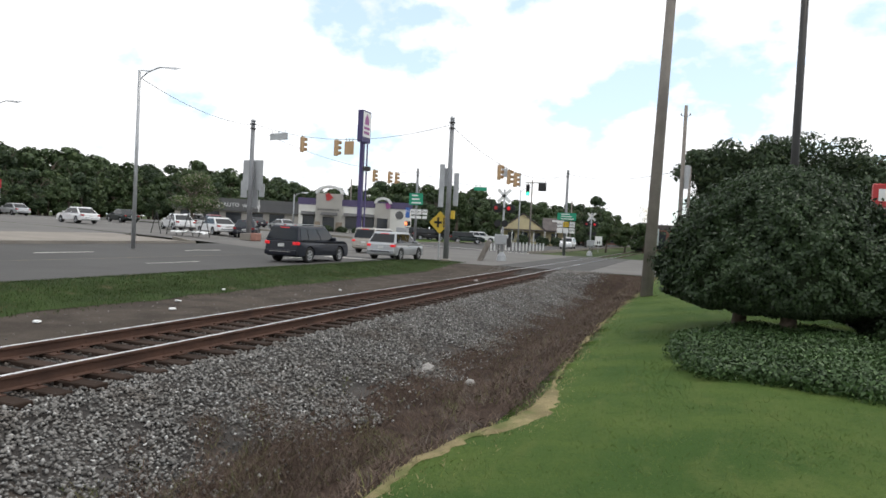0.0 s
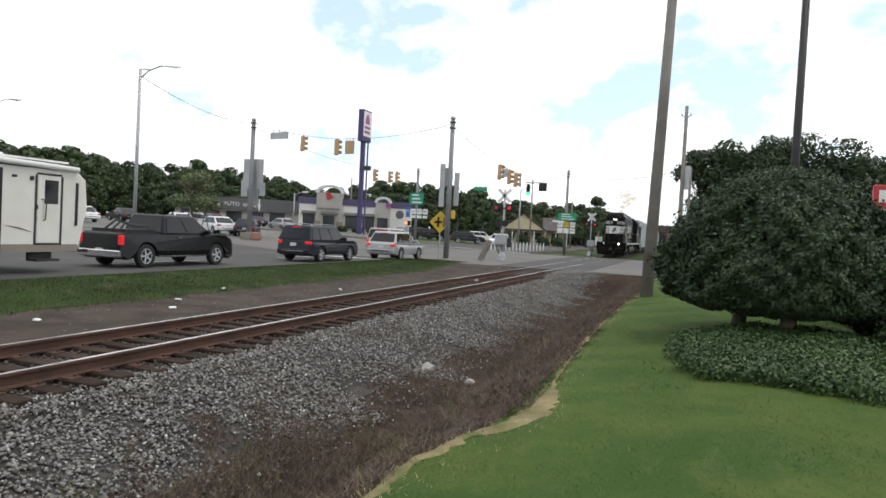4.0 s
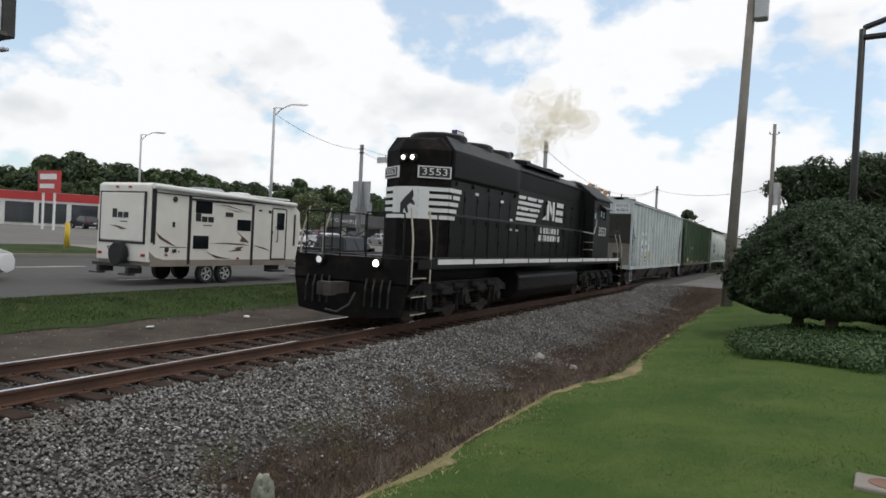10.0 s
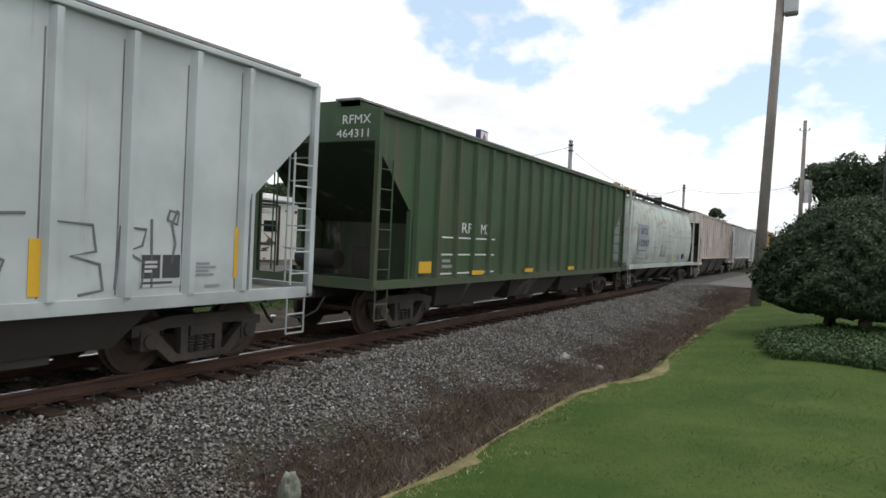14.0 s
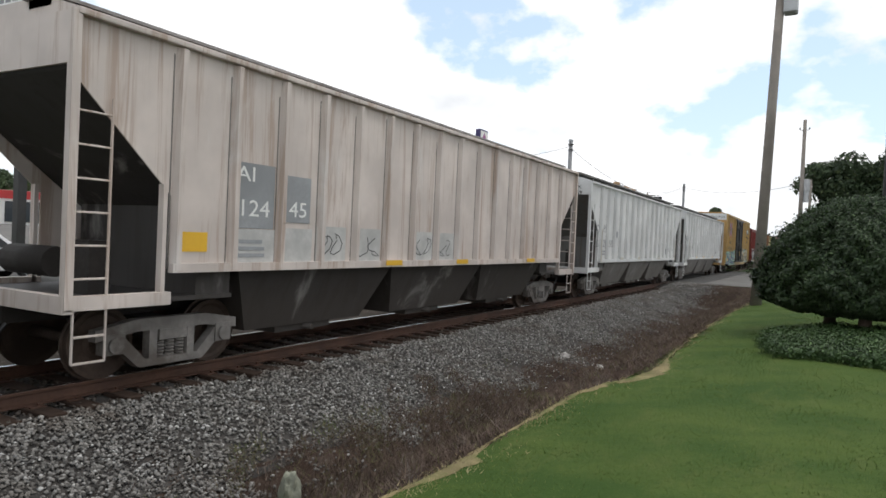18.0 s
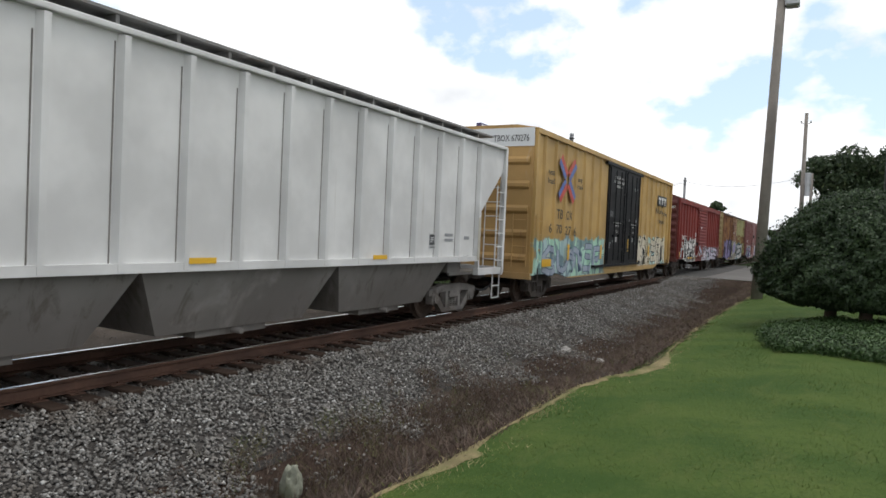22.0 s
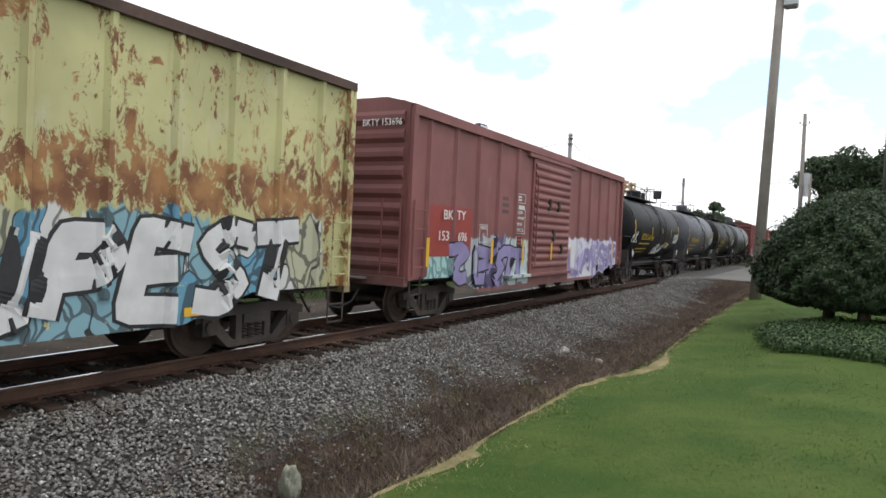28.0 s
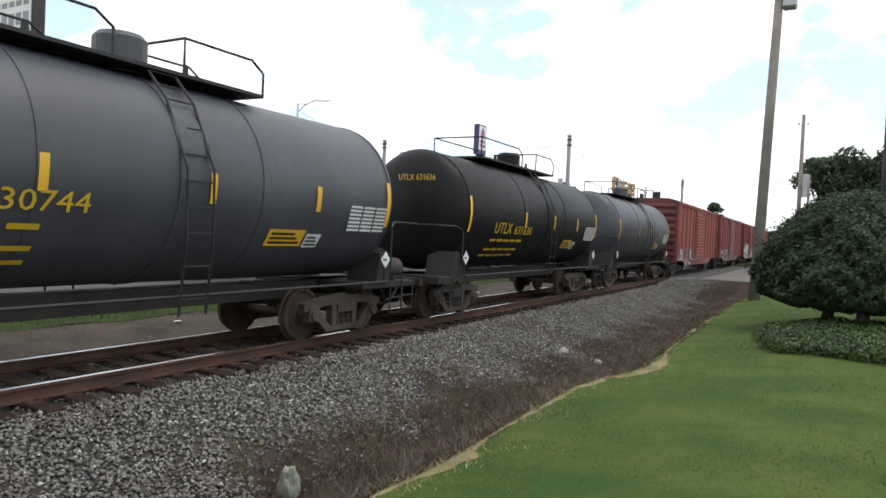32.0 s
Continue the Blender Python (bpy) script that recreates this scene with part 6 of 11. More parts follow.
        # daylight through the cab is painted as pale patches on the near panes
        for y0, y1, z0, z1 in ((16.02, 16.24, 3.24, 3.5), (16.46, 16.62, 3.2, 3.48), (15.14, 15.28, 3.12, 3.38)):
            part("daylight_patch", boxes((s * 1.4705, s * 1.4715, Y(y0), Y(y1), z0, z1)), "daylight_paint", ob, "pale patch painted as daylight through the cab")
        bm = bmesh.new()
        tube(bm, [(s * 1.5, Y(13.4), 2.55), (s * 1.5, Y(14.9), 2.5), (s * 1.5, Y(15.25), 2.85), (s * 1.5, Y(15.3), 3.1)], 0.018)
        part("cab_handrail", bm, "galv", ob)
    for s in (-1, 1):
        for y0, y1, z0, z1 in ((15.9, 16.32, 3.16, 3.66), (16.4, 16.95, 3.12, 3.62)):
            part("cab_window", boxes((s * 1.462, s * 1.470, Y(y0), Y(y1), z0, z1)), "cab_glass", ob)
            each("window_frame", "loco", ob, (s * 1.46, s * 1.476, Y(y0 - 0.05), Y(y1 + 0.05), z0 - 0.05, z0), (s * 1.46, s * 1.476, Y(y0 - 0.05), Y(y1 + 0.05), z1, z1 + 0.05))
        part("cab_door", boxes((s * 1.05, s * 1.09, Y(15.02), Y(15.0), 1.6, 3.55), (s * 1.462, s * 1.468, Y(15.08), Y(15.34), 3.05, 3.45)), "cab_glass", ob)
        part("cab_step", boxes((s * 1.2, s * 1.5, Y(14.55), Y(14.9), 1.85, 1.88)), "rail_yellow", ob, "pale-edged step")
        part("cab_step", boxes((s * 1.2, s * 1.5, Y(14.65), Y(14.95), 2.15, 2.18)), "rail_yellow", ob, "pale-edged step")
        lettering("3553", 0.52, "loco_white", ob, side(Y(16.4), 2.62, 1.464) if s > 0 else Matrix.Diagonal((-1, -1, 1, 1)) @ side(-Y(16.4), 2.62, 1.464), width=1.16, name="road_number")
        for k in range(3):
            z = 2.85 - k * 0.22
            part("end_stripe", boxes((s * 0.982, s * 0.988, Y(18.3), Y(18.9), z, z + 0.11)), "loco_white", ob)
    # number boards, stripes and headlight on the leading end
    for s in (-1, 1):
        part("number_board", slant(s, -0.06, 1.04, 3.50, 3.80, 0.0, 0.05), "loco_white", ob)
        part("number_field", slant(s, -0.01, 0.99, 3.53, 3.77, 0.05, 0.055), "black", ob)
        mid = Vector((s * (FX + hw) / 2, Y((NY + FB) / 2), 0))
        lettering("3553", 0.25, "loco_white", ob, Matrix.Translation(mid) @ Matrix.Rotation(s * TH, 4, "Z") @ front(0, 3.65, -0.056), width=0.64, name="road_number")
    for k in range(5):
        z = 3.28 - k * 0.175
        part("nose_stripe", boxes((-FX, FX, Y(NY - 0.008), Y(NY), z - 0.10, z)), "loco_white", ob)
        for s in (-1, 1):
            part("nose_stripe", slant(s, 0.0, 1.0, z - 0.10, z, 0.0, 0.008), "loco_white", ob)
            part("nose_stripe", boxes((s * (hw + 0.013), s * (hw + 0.019), Y(FB), Y(3.72 - 0.08 * k), z - 0.10, z)), "loco_white", ob)
            bm = bmesh.new()
            prism(bm, [(Y(7.86 - 0.05 * k), z + 0.22 - 0.10), (Y(7.90 - 0.05 * k), z + 0.22), (Y(10.2 - 0.16 * k), z + 0.22), (Y(10.12 - 0.16 * k), z + 0.22 - 0.10)], s * (hw + 0.013), s * (hw + 0.02))
            part("flank_stripe", bm, "loco_white", ob)
    part("crest_panel", boxes((-FX, FX, Y(NY - 0.014), Y(NY - 0.008), 2.48, 3.28)), "loco_white", ob, "white crest panel on the nose")
    for s in (-1, 1):
        part("crest_panel", slant(s, 0.0, 0.35, 2.48, 3.28, 0.008, 0.014), "loco_white", ob, "white crest panel on the nose")
    bm = bmesh.new()
    prism(bm, [(-0.20, 2.60), (-0.13, 2.58), (-0.08, 2.74), (-0.01, 2.60), (0.04, 2.62), (0.0, 2.80), (0.10, 2.86), (0.20, 2.80), (0.22, 2.86), (0.14, 2.96), (0.18, 3.06), (0.14, 3.20), (0.05, 3.12), (-0.10, 2.98), (-0.20, 2.86)], Y(NY - 0.022), Y(NY - 0.014), "y")
    part("crest", bm, "black", ob, "plain dark crest shape")
    for s in (-1, 1):
        X0, X1 = s * (hw + 0.013), s * (hw + 0.02)
        # an emblem of slanted slabs and two rows of plain bars under it
        for q in ([(10.15, 2.84), (10.55, 2.84), (10.55, 3.00)], [(10.62, 2.84), (10.86, 2.84), (10.86, 3.52), (10.62, 3.52)], [(10.92, 3.52), (10.92, 3.22), (11.18, 2.96), (11.18, 3.26)], [(11.24, 2.84), (11.46, 2.84), (11.46, 3.52), (11.24, 3.52)],
                  [(11.66, 3.36), (12.50, 3.36), (12.50, 3.52), (11.72, 3.52)], [(11.66, 3.08), (12.44, 3.08), (12.44, 3.26), (11.66, 3.26)], [(11.60, 2.82), (12.46, 2.82), (12.40, 2.99), (11.60, 2.99)]):
            bm = bmesh.new()
            prism(bm, [(Y(p), z) for p, z in q], X0, X1)
            part("emblem", bm, "loco_white", ob, "white slab of a plain emblem")
        for z, y0, n_ in ((2.36, 10.0, 7), (2.10, 9.86, 8)):
            for k in range(n_):
                bm = bmesh.new()
                p = y0 + k * 0.30
                prism(bm, [(Y(p), z), (Y(p + 0.22), z), (Y(p + 0.25), z + 0.2), (Y(p + 0.03), z + 0.2)], X0, X1)
                part("name_bar", bm, "loco_white", ob, "plain white bar")
    for x in (-0.13, 0.13):
        bm = bmesh.new()
        lathe(bm, [(Y(NY - 0.10), 0.10), (Y(NY), 0.11)], 16, "y", (x, 0, 4.0))
        part("headlight_housing", bm, "black", ob)
        bm = bmesh.new()
        lathe(bm, [(Y(NY - 0.115), 0.01), (Y(NY - 0.115), 0.045), (Y(NY - 0.102), 0.052)], 16, "y", (x, 0, 4.0))
        part("headlight", bm, "lamp_on", ob, "lit headlight")
    for x in (-0.76, 0.76):
        bm = bmesh.new()
        lathe(bm, [(Y(0.10), 0.12), (Y(0.25), 0.13)], 16, "y", (x, 0, 1.40))
        part("ditch_light_housing", bm, "loco", ob)
        bm = bmesh.new()
        lathe(bm, [(Y(0.085), 0.01), (Y(0.085), 0.065), (Y(0.098), 0.075)], 16, "y", (x, 0, 1.40))
        part("ditch_light", bm, "lamp_on" if x > 0 else "lamp_dim", ob, "lit ditch light")
    # ends: pilot, steps, hand rails, hoses
    for e, y0 in ((-1, 0.25), (1, 20.25)):
        bm = bmesh.new()
        box(bm, -1.5, 1.5, Y(y0) - 0.05, Y(y0) + 0.05, 0.95, 1.52)
        prism(bm, [(-1.5, 0.98), (1.5, 0.98), (1.35, 0.28), (0.4, 0.18), (-0.4, 0.18), (-1.35, 0.28)], Y(y0) - 0.05, Y(y0) + 0.05, "y")
        part("pilot_plate", bm, "loco_pilot", ob)
        part("end_platform", boxes((-1.5, 1.5, min(Y(y0), Y(y0 - e * 1.4)), max(Y(y0), Y(y0 - e * 1.4)), 1.46, 1.52)), "loco", ob)
        for s in (-1, 1):
            for k, z in enumerate((0.32, 0.70, 1.10)):
                part("boarding_step", boxes((s * 1.05, s * 1.52, min(Y(y0 - e * 0.1), Y(y0 - e * 0.75)), max(Y(y0 - e * 0.1), Y(y0 - e * 0.75)), z, z + 0.03)), "loco_grille", ob)
                part("step_edge", boxes((s * 1.52, s * 1.527, min(Y(y0 - e * 0.1), Y(y0 - e * 0.75)), max(Y(y0 - e * 0.1), Y(y0 - e * 0.75)), z, z + 0.02)), "rail_yellow", ob)
            part("step_well", boxes((s * 1.0, s * 1.05, min(Y(y0), Y(y0 - e * 0.9)), max(Y(y0), Y(y0 - e * 0.9)), 0.28, 1.5)), "loco_pilot", ob)
            for yy in (0.12, 0.95):
                bm = bmesh.new()
                y = Y(y0 - e * yy)
                tube(bm, [(s * 1.50, y, 0.98), (s * 1.50, y, 1.95), (s * 1.36, y + (-e) * 0.10, 2.62)], 0.022)
                part("hand_rail", bm, "rail_yellow", ob, "pale cream hand rail")
        yr = Y(y0 - e * 0.06)
        for x in (-1.3, -0.8, -0.35, 0.35, 0.8, 1.3):
            bm = bmesh.new()
            rod(bm, (x, yr, 1.52), (x, yr, 2.5), 0.02, 5)
            part("rail_post", bm, "loco", ob)
        for pts, r in (([(-1.3, yr, 2.5), (-0.35, yr, 2.5)], 0.02), ([(0.35, yr, 2.5), (1.3, yr, 2.5)], 0.02)):
            bm = bmesh.new()
            tube(bm, pts, r)
            part("end_rail", bm, "loco", ob)
        bm = bmesh.new()
        tube(bm, [(-0.35, yr, 2.1), (0.0, yr, 1.95), (0.35, yr, 2.1)], 0.012)
        part("safety_chain", bm, "loco", ob)
        for x in (-1.1, -0.9, -0.7, -0.5, 0.5, 0.7, 0.9, 1.1):
            bm = bmesh.new()
            tube(bm, [(x, Y(y0 + e * 0.06), 1.05), (x + 0.02, Y(y0 + e * 0.16), 0.8), (x - 0.01, Y(y0 + e * 0.13), 0.45)], 0.024)
            part("air_hose", bm, "black", ob)
    # fuel tank and trucks
    bm = bmesh.new()
    prism(bm, [(-1.3, 0.55), (-1.0, 0.28), (1.0, 0.28), (1.3, 0.55), (1.3, 0.95), (1.15, 1.16), (-1.15, 1.16), (-1.3, 0.95)], Y(7.3), Y(13.6), "y")
    part("fuel_tank", bevelled(bm, 0.05, 2), "loco", ob)
    for s in (-1, 1):
        bm = bmesh.new()
        rod(bm, (s * 1.25, Y(7.6), 1.28), (s * 1.25, Y(13.2), 1.28), 0.13, 12)
        part("air_reservoir", bm, "loco", ob)
        for ys in ((1.5, 3.55, 5.6), (14.9, 16.95, 19.0)):
            y0, y1 = ys[0] - 0.75, ys[2] + 0.75
            bm = bmesh.new()
            prism(bm, [(Y(y0), 0.62), (Y(y0), 0.78), (Y(y0 + 0.6), 0.98), (Y(y1 - 0.6), 0.98), (Y(y1), 0.78), (Y(y1), 0.62), (Y(y1 - 0.5), 0.66), (Y(y0 + 0.5), 0.66)], s * 1.06, s * 1.24)
            for y in ys:
                box(bm, s * 1.02, s * 1.30, Y(y) - 0.2, Y(y) + 0.2, 0.36, 0.80)
                rod(bm, (s * 1.3, Y(y), 0.5), (s * 1.36, Y(y), 0.5), 0.13, 14)
            for y in (ys[0] + 1.0, ys[1] + 1.0):
                for j in range(5):
                    rod(bm, (s * 1.15, Y(y), 0.34 + j * 0.07), (s * 1.15, Y(y), 0.385 + j * 0.07), 0.10, 10)
                box(bm, s * 1.05, s * 1.25, Y(y) - 0.55, Y(y) + 0.55, 0.26, 0.34)
                box(bm, s * 1.2, s * 1.34, Y(y) - 0.35, Y(y) + 0.2, 0.68, 0.86)
            box(bm, s * 1.08, s * 1.2, Y(y0 + 0.3), Y(y1 - 0.3), 0.84, 0.93)
            part("truck_frame", bm, "loco_truck", ob)
            for y in (ys[0] + 0.55, ys[1] - 0.5, ys[1] + 0.5, ys[2] - 0.55):
                bm = bmesh.new()
                rod(bm, (s * 1.27, Y(y) - 0.22, 0.86), (s * 1.27, Y(y) + 0.22, 0.84), 0.085, 12)
                rod(bm, (s * 1.27, Y(y) + 0.22, 0.84), (s * 1.27, Y(y) + 0.4, 0.80), 0.025, 6)
                part("brake_cylinder", bm, "loco_truck", ob)
            for y in ys:
                bm = bmesh.new()
                tube(bm, [(s * 1.26, Y(y) - 0.42, 0.8), (s * 1.26, Y(y) - 0.46, 0.35), (s * 1.22, Y(y) - 0.3, 0.22)], 0.03)
                part("brake_rigging", bm, "loco_truck", ob)
    for y in (1.5, 3.55, 5.6, 14.9, 16.95, 19.0):
        w = part("wheelset", WHEEL_ME, None, ob)
        w.location = (0, Y(y), RAIL_R)
        WHEELS.append((w, Vector(w.location), ob))
    coupler(ob, a + 0.05)
    return ob


loco = locomotive(-126.3)

# a thin brown haze of exhaust over the stack, in loose flecks that travel with the train
def haze_mat():
    m = NT("exhaust_haze")
    d, tl, tp, a1, mx = m.n("ShaderNodeBsdfDiffuse"), m.n("ShaderNodeBsdfTranslucent"), m.n("ShaderNodeBsdfTransparent"), m.n("ShaderNodeAddShader"), m.n("ShaderNodeMixShader")
    d.inputs[0].default_value = (0.46, 0.40, 0.27, 1)
    tl.inputs[0].default_value = (0.46, 0.40, 0.27, 1)
    ln = m.t.links.new
    ln(d.outputs[0], a1.inputs[0])
    ln(tl.outputs[0], a1.inputs[1])
    mx.inputs[0].default_value = 0.13
    ln(tp.outputs[0], mx.inputs[1])
    ln(a1.outputs[0], mx.inputs[2])
    ln(mx.outputs[0], m.out.inputs[0])
    return m.m


M["haze"] = haze_mat()


def exhaust(u, n, seed):
    r = np.random.RandomState(seed)
    k = r.uniform(0, 1, n) ** 0.8
    wide = 0.3 + 1.0 * k
    c = np.stack([r.normal(size=n) * wide * 0.6, 0.5 + 3.6 * k + r.normal(size=n) * wide * 0.8, 4.7 + 3.0 * k ** 0.8 + r.normal(size=n) * wide * 0.45], -1)
    c[:, 2] = np.maximum(c[:, 2], 4.65)
    a_, b_ = r.normal(size=(n, 3)), r.normal(size=(n, 3))
    a_ /= np.linalg.norm(a_, axis=1)[:, None]
    b_ = np.cross(a_, b_)
    b_ /= np.linalg.norm(b_, axis=1)[:, None]
    s_ = (r.uniform(0.25, 0.55, n) * (0.6 + 0.9 * k))[:, None]
    ang = np.arange(14) / 14 * 6.2832
    v = (c[:, None] + s_[:, None] * (a_[:, None] * np.cos(ang)[None, :, None] + b_[:, None] * np.sin(ang)[None, :, None])).reshape(-1, 3)
    y = u + SPEED * 23
    ob = thing("exhaust_smoke", pose(TRACK_X, y, 0), "thin yellow-brown diesel exhaust over the locomotive", "smoke")
    part("haze", raw_mesh("haze", v, np.arange(n * 14).reshape(n, 14)), M["haze"], ob)
    MOVING.append((ob, y))


exhaust(-115.9, 80, 5)

# ---- the cars behind it ----
M["notice_dark"] = surf("notice_plate_charcoal", (0.06, 0.062, 0.066), 0.6, var=0.3)


def notice(ob, y, z, w, h, x):
    """A pale-edged double notice plate with small writing that cannot be read."""
    panel(ob, "notice_backing", "stencil_pale_edge", y, z, w, h, x, "pale edge round the dark notice plates")
    for s in (-1, 1):
        panel(ob, "notice_plate", "notice_dark", y + s * w * 0.25, z + h * 0.1, w * 0.44, h * 0.7, x + 0.004, "charcoal notice plate")
    bars(ob, "stencil_pale_edge", y - w * 0.25, z + h * 0.1, w * 0.3, h * 0.4, 3, x + 0.010, 2)
    bars(ob, "notice_dark", y, z - h * 0.38, w * 0.85, h * 0.12, 1, x + 0.006, 5)


M["stencil_pale_edge"] = surf("notice_edge_white", (0.55, 0.56, 0.56), 0.6, var=0.2)
h1 = hopper("covered_hopper", -104.1, 16.7, "hop_grey", "hop_slope", "bay_dark", "pale grey ribbed covered hopper car with white number patches", 16, 1.1, 4.33)
a = 16.7 / 2
for y, txt, txt2 in ((2.75 - a, "RF", "464"), (3.77 - a, "MX", "824")):
    panel(h1, "number_patch", "patch", y, 2.38, 0.92, 1.05, 1.445)
    lettering(txt, 0.36, "stencil", h1, side(y, 2.60, 1.452), width=0.55)
    lettering(txt2, 0.36, "stencil", h1, side(y, 2.12, 1.452), width=0.72)
for y, txt, txt2 in ((2.75 - a, "LD LMT", "LT WT"), (3.77 - a, "193000", "64700")):
    lettering(txt, 0.13, "stencil", h1, side(y, 1.55, 1.452), width=0.5)
    lettering(txt2, 0.13, "stencil", h1, side(y, 1.36, 1.452), width=0.44)
panel(h1, "number_patch", "patch", -3.62, 2.08, 0.74, 0.36, 1.4445, "white repainted patch")
panel(h1, "panel_mark", "stencil_dull", -2.58, 3.09, 0.24, 0.30, 1.4445, "small grey stencilled square")
panel(h1, "seam_mark", "stencil", -2.02, 3.3, 0.02, 1.5, 1.4445, "thin dark seam down the side sheet")
for y, z, hh in ((4.03, 1.47, 0.62), (6.86, 1.64, 0.72), (-6.84, 1.74, 0.94), (-4.28, 1.53, 0.58), (-1.44, 1.5, 0.5), (1.32, 1.5, 0.5)):
    panel(h1, "tape_mark", "tape", y, z, 0.17, hh, 1.445)
notice(h1, 5.58, 1.42, 0.6, 0.42, 1.443)
bars(h1, "stencil_dull", 6.3, 1.42, 0.34, 0.2, 4, 1.445, 8)
bars(h1, "stencil_dull", 6.45, 1.19, 0.34, 0.07, 1, 1.445, 9)
M["spray_grey"] = surf("grey_spray_line", (0.17, 0.175, 0.18), 0.8, var=0.3)
for pts in ([(3.9, 2.05), (3.4, 2.02), (3.3, 1.75), (3.7, 1.55), (3.6, 1.25), (3.2, 1.3)], [(4.15, 1.15), (4.2, 1.98), (4.65, 1.95), (4.7, 1.65), (4.4, 1.6), (4.75, 1.5), (4.8, 1.2), (4.5, 1.15)], [(4.95, 1.2), (5.0, 1.95), (5.35, 1.92), (5.3, 1.72), (5.1, 1.65), (5.35, 1.5), (5.3, 1.2)],
            [(5.45, 1.2), (5.42, 2.05)], [(5.73, 1.5), (5.78, 1.75), (5.72, 2.0), (5.8, 2.18)], [(5.65, 2.05), (5.8, 2.0), (5.82, 2.15), (5.68, 2.17), (5.65, 2.05)]):
    tag_line(h1, pts, 1.448, 0.02, "spray_grey")
M["mustard"] = surf("mustard_spray", (0.46, 0.42, 0.16), 0.7, var=0.2)
bm = bmesh.new()
lathe(bm, [(1.444, 0.28), (1.448, 0.26), (1.449, 0.01)], 14, "x", (0, -3.68, 1.62))
for v in bm.verts:
    v.co.z = 1.62 + (v.co.z - 1.62) * (1.15 + 0.2 * math.sin(v.co.y * 9))
part("paint_blob", bm, "mustard", h1, "round mustard spray-paint blob")
part("number_patch", boxes((0.58, 1.32, -a - 0.03, -a - 0.022, 3.76, 4.24)), "patch", h1)
lettering("RFMX", 0.22, "stencil", h1, front(0.95, 4.12, -a - 0.032), width=0.6)
lettering("464824", 0.2, "stencil", h1, front(0.95, 3.9, -a - 0.032), width=0.6)

h2 = hopper("covered_hopper", -85.6, 17.4, "hop_green", "hop_dgreen", "bay_dark", "faded dark green ribbed covered hopper car", 18, 1.12)
a = 17.4 / 2
lettering("RF", 0.34, "loco_white", h2, side(3.7 - a, 2.22, 1.45), width=0.5)
lettering("MX", 0.34, "loco_white", h2, side(4.7 - a, 2.22, 1.45), width=0.55)
for z, w_ in ((2.0, 2.7), (1.62, 2.7), (1.2, 2.7)):
    panel(h2, "stencil_rule", "loco_white", 3.9 - a, z, w_, 0.035, 1.444)
bars(h2, "stencil_dull", 2.9 - a, 1.42, 0.6, 0.24, 2, 1.444, 1)
panel(h2, "tape_mark", "tape", 1.75 - a, 1.36, 0.5, 0.24, 1.53)
for y in (4.2, 7.4, 11.0):
    panel(h2, "tape_mark", "tape", y - a, 1.2, 0.6, 0.1, 1.53)
lettering("RFMX", 0.24, "loco_white", h2, front(0.95, 4.12, -a - 0.03), width=0.65)
lettering("464311", 0.22, "loco_white", h2, front(0.9, 3.86, -a - 0.03), width=0.75)

h3 = round_hopper("covered_hopper", -66.9, 16.2, "off-white covered hopper car with bulging sides and rust stains")
a = 16.2 / 2
panel(h3, "number_patch", surf("grey_patch", (0.30, 0.32, 0.36), 0.6, var=0.15), 2.3 - a, 2.42, 2.0, 1.15, 1.502)
lettering("INTX", 0.42, "stencil", h3, side(2.4 - a, 2.68, 1.510), width=1.25)
lettering("182807", 0.46, "stencil", h3, side(2.4 - a, 2.15, 1.510), width=1.9)
bars(h3, "stencil_dull", 2.2 - a, 1.5, 1.8, 0.34, 3, 1.40, 5)
for y in (3.6, 6.3, 9.59):
    panel(h3, "tape_mark", "tape", y - a, 1.6, 0.12, 0.45, 1.425)
panel(h3, "notice_plate", "stencil_dull", 3.19, 1.53, 0.46, 0.34, 1.415)
panel(h3, "notice_plate", "loco_truck", 4.28, 1.57, 0.42, 0.36, 1.42, "brown-grey plate")
panel(h3, "notice_plate", "stencil", 4.82, 1.6, 0.42, 0.3, 1.42)
bars(h3, "stencil_dull", 4.82, 1.6, 0.34, 0.2, 3, 1.426, 41)
rnd = random.Random(15)
for z, x_ in ((3.0, 1.482), (2.62, 1.503), (2.3, 1.49), (1.95, 1.468)):
    for k in range(6):
        panel(h3, "scrape", "stencil", rnd.uniform(4.5, 14.5) - a, z + rnd.uniform(-0.05, 0.05), rnd.uniform(0.25, 1.2), 0.012, x_, "dark scrape in the paint")
scribble(h3, -2.1, -0.7, 1.5, 2.15, 1.475, "spray_grey", 12, 5, 0.014)

M["stencil_pale"] = surf("cleaned_pale_paint", (0.47, 0.465, 0.45), 0.7, var=0.2, big=2.5)
h4 = hopper("covered_hopper", -48.8, 17.1, "hop_tan", "bay_dark", "bay_dark", "rust-streaked tan covered hopper car with exposed bays", 16, 1.40, 4.30)
a = 17.1 / 2
panel(h4, "number_patch", "stencil_dull", -5.77, 2.46, 0.80, 0.94, 1.445)
panel(h4, "number_patch", "stencil_dull", -4.83, 2.47, 0.56, 0.72, 1.445)
panel(h4, "number_patch", "stencil_pale", -5.75, 1.72, 0.82, 0.52, 1.445)
panel(h4, "number_patch", "stencil_pale", -4.85, 1.74, 0.74, 0.56, 1.445)
bars(h4, "stencil_dull", -5.75, 1.7, 0.6, 0.3, 3, 1.4505, 12)
lettering("AI", 0.3, "loco_white", h4, side(-5.95, 2.76, 1.452), width=0.36)
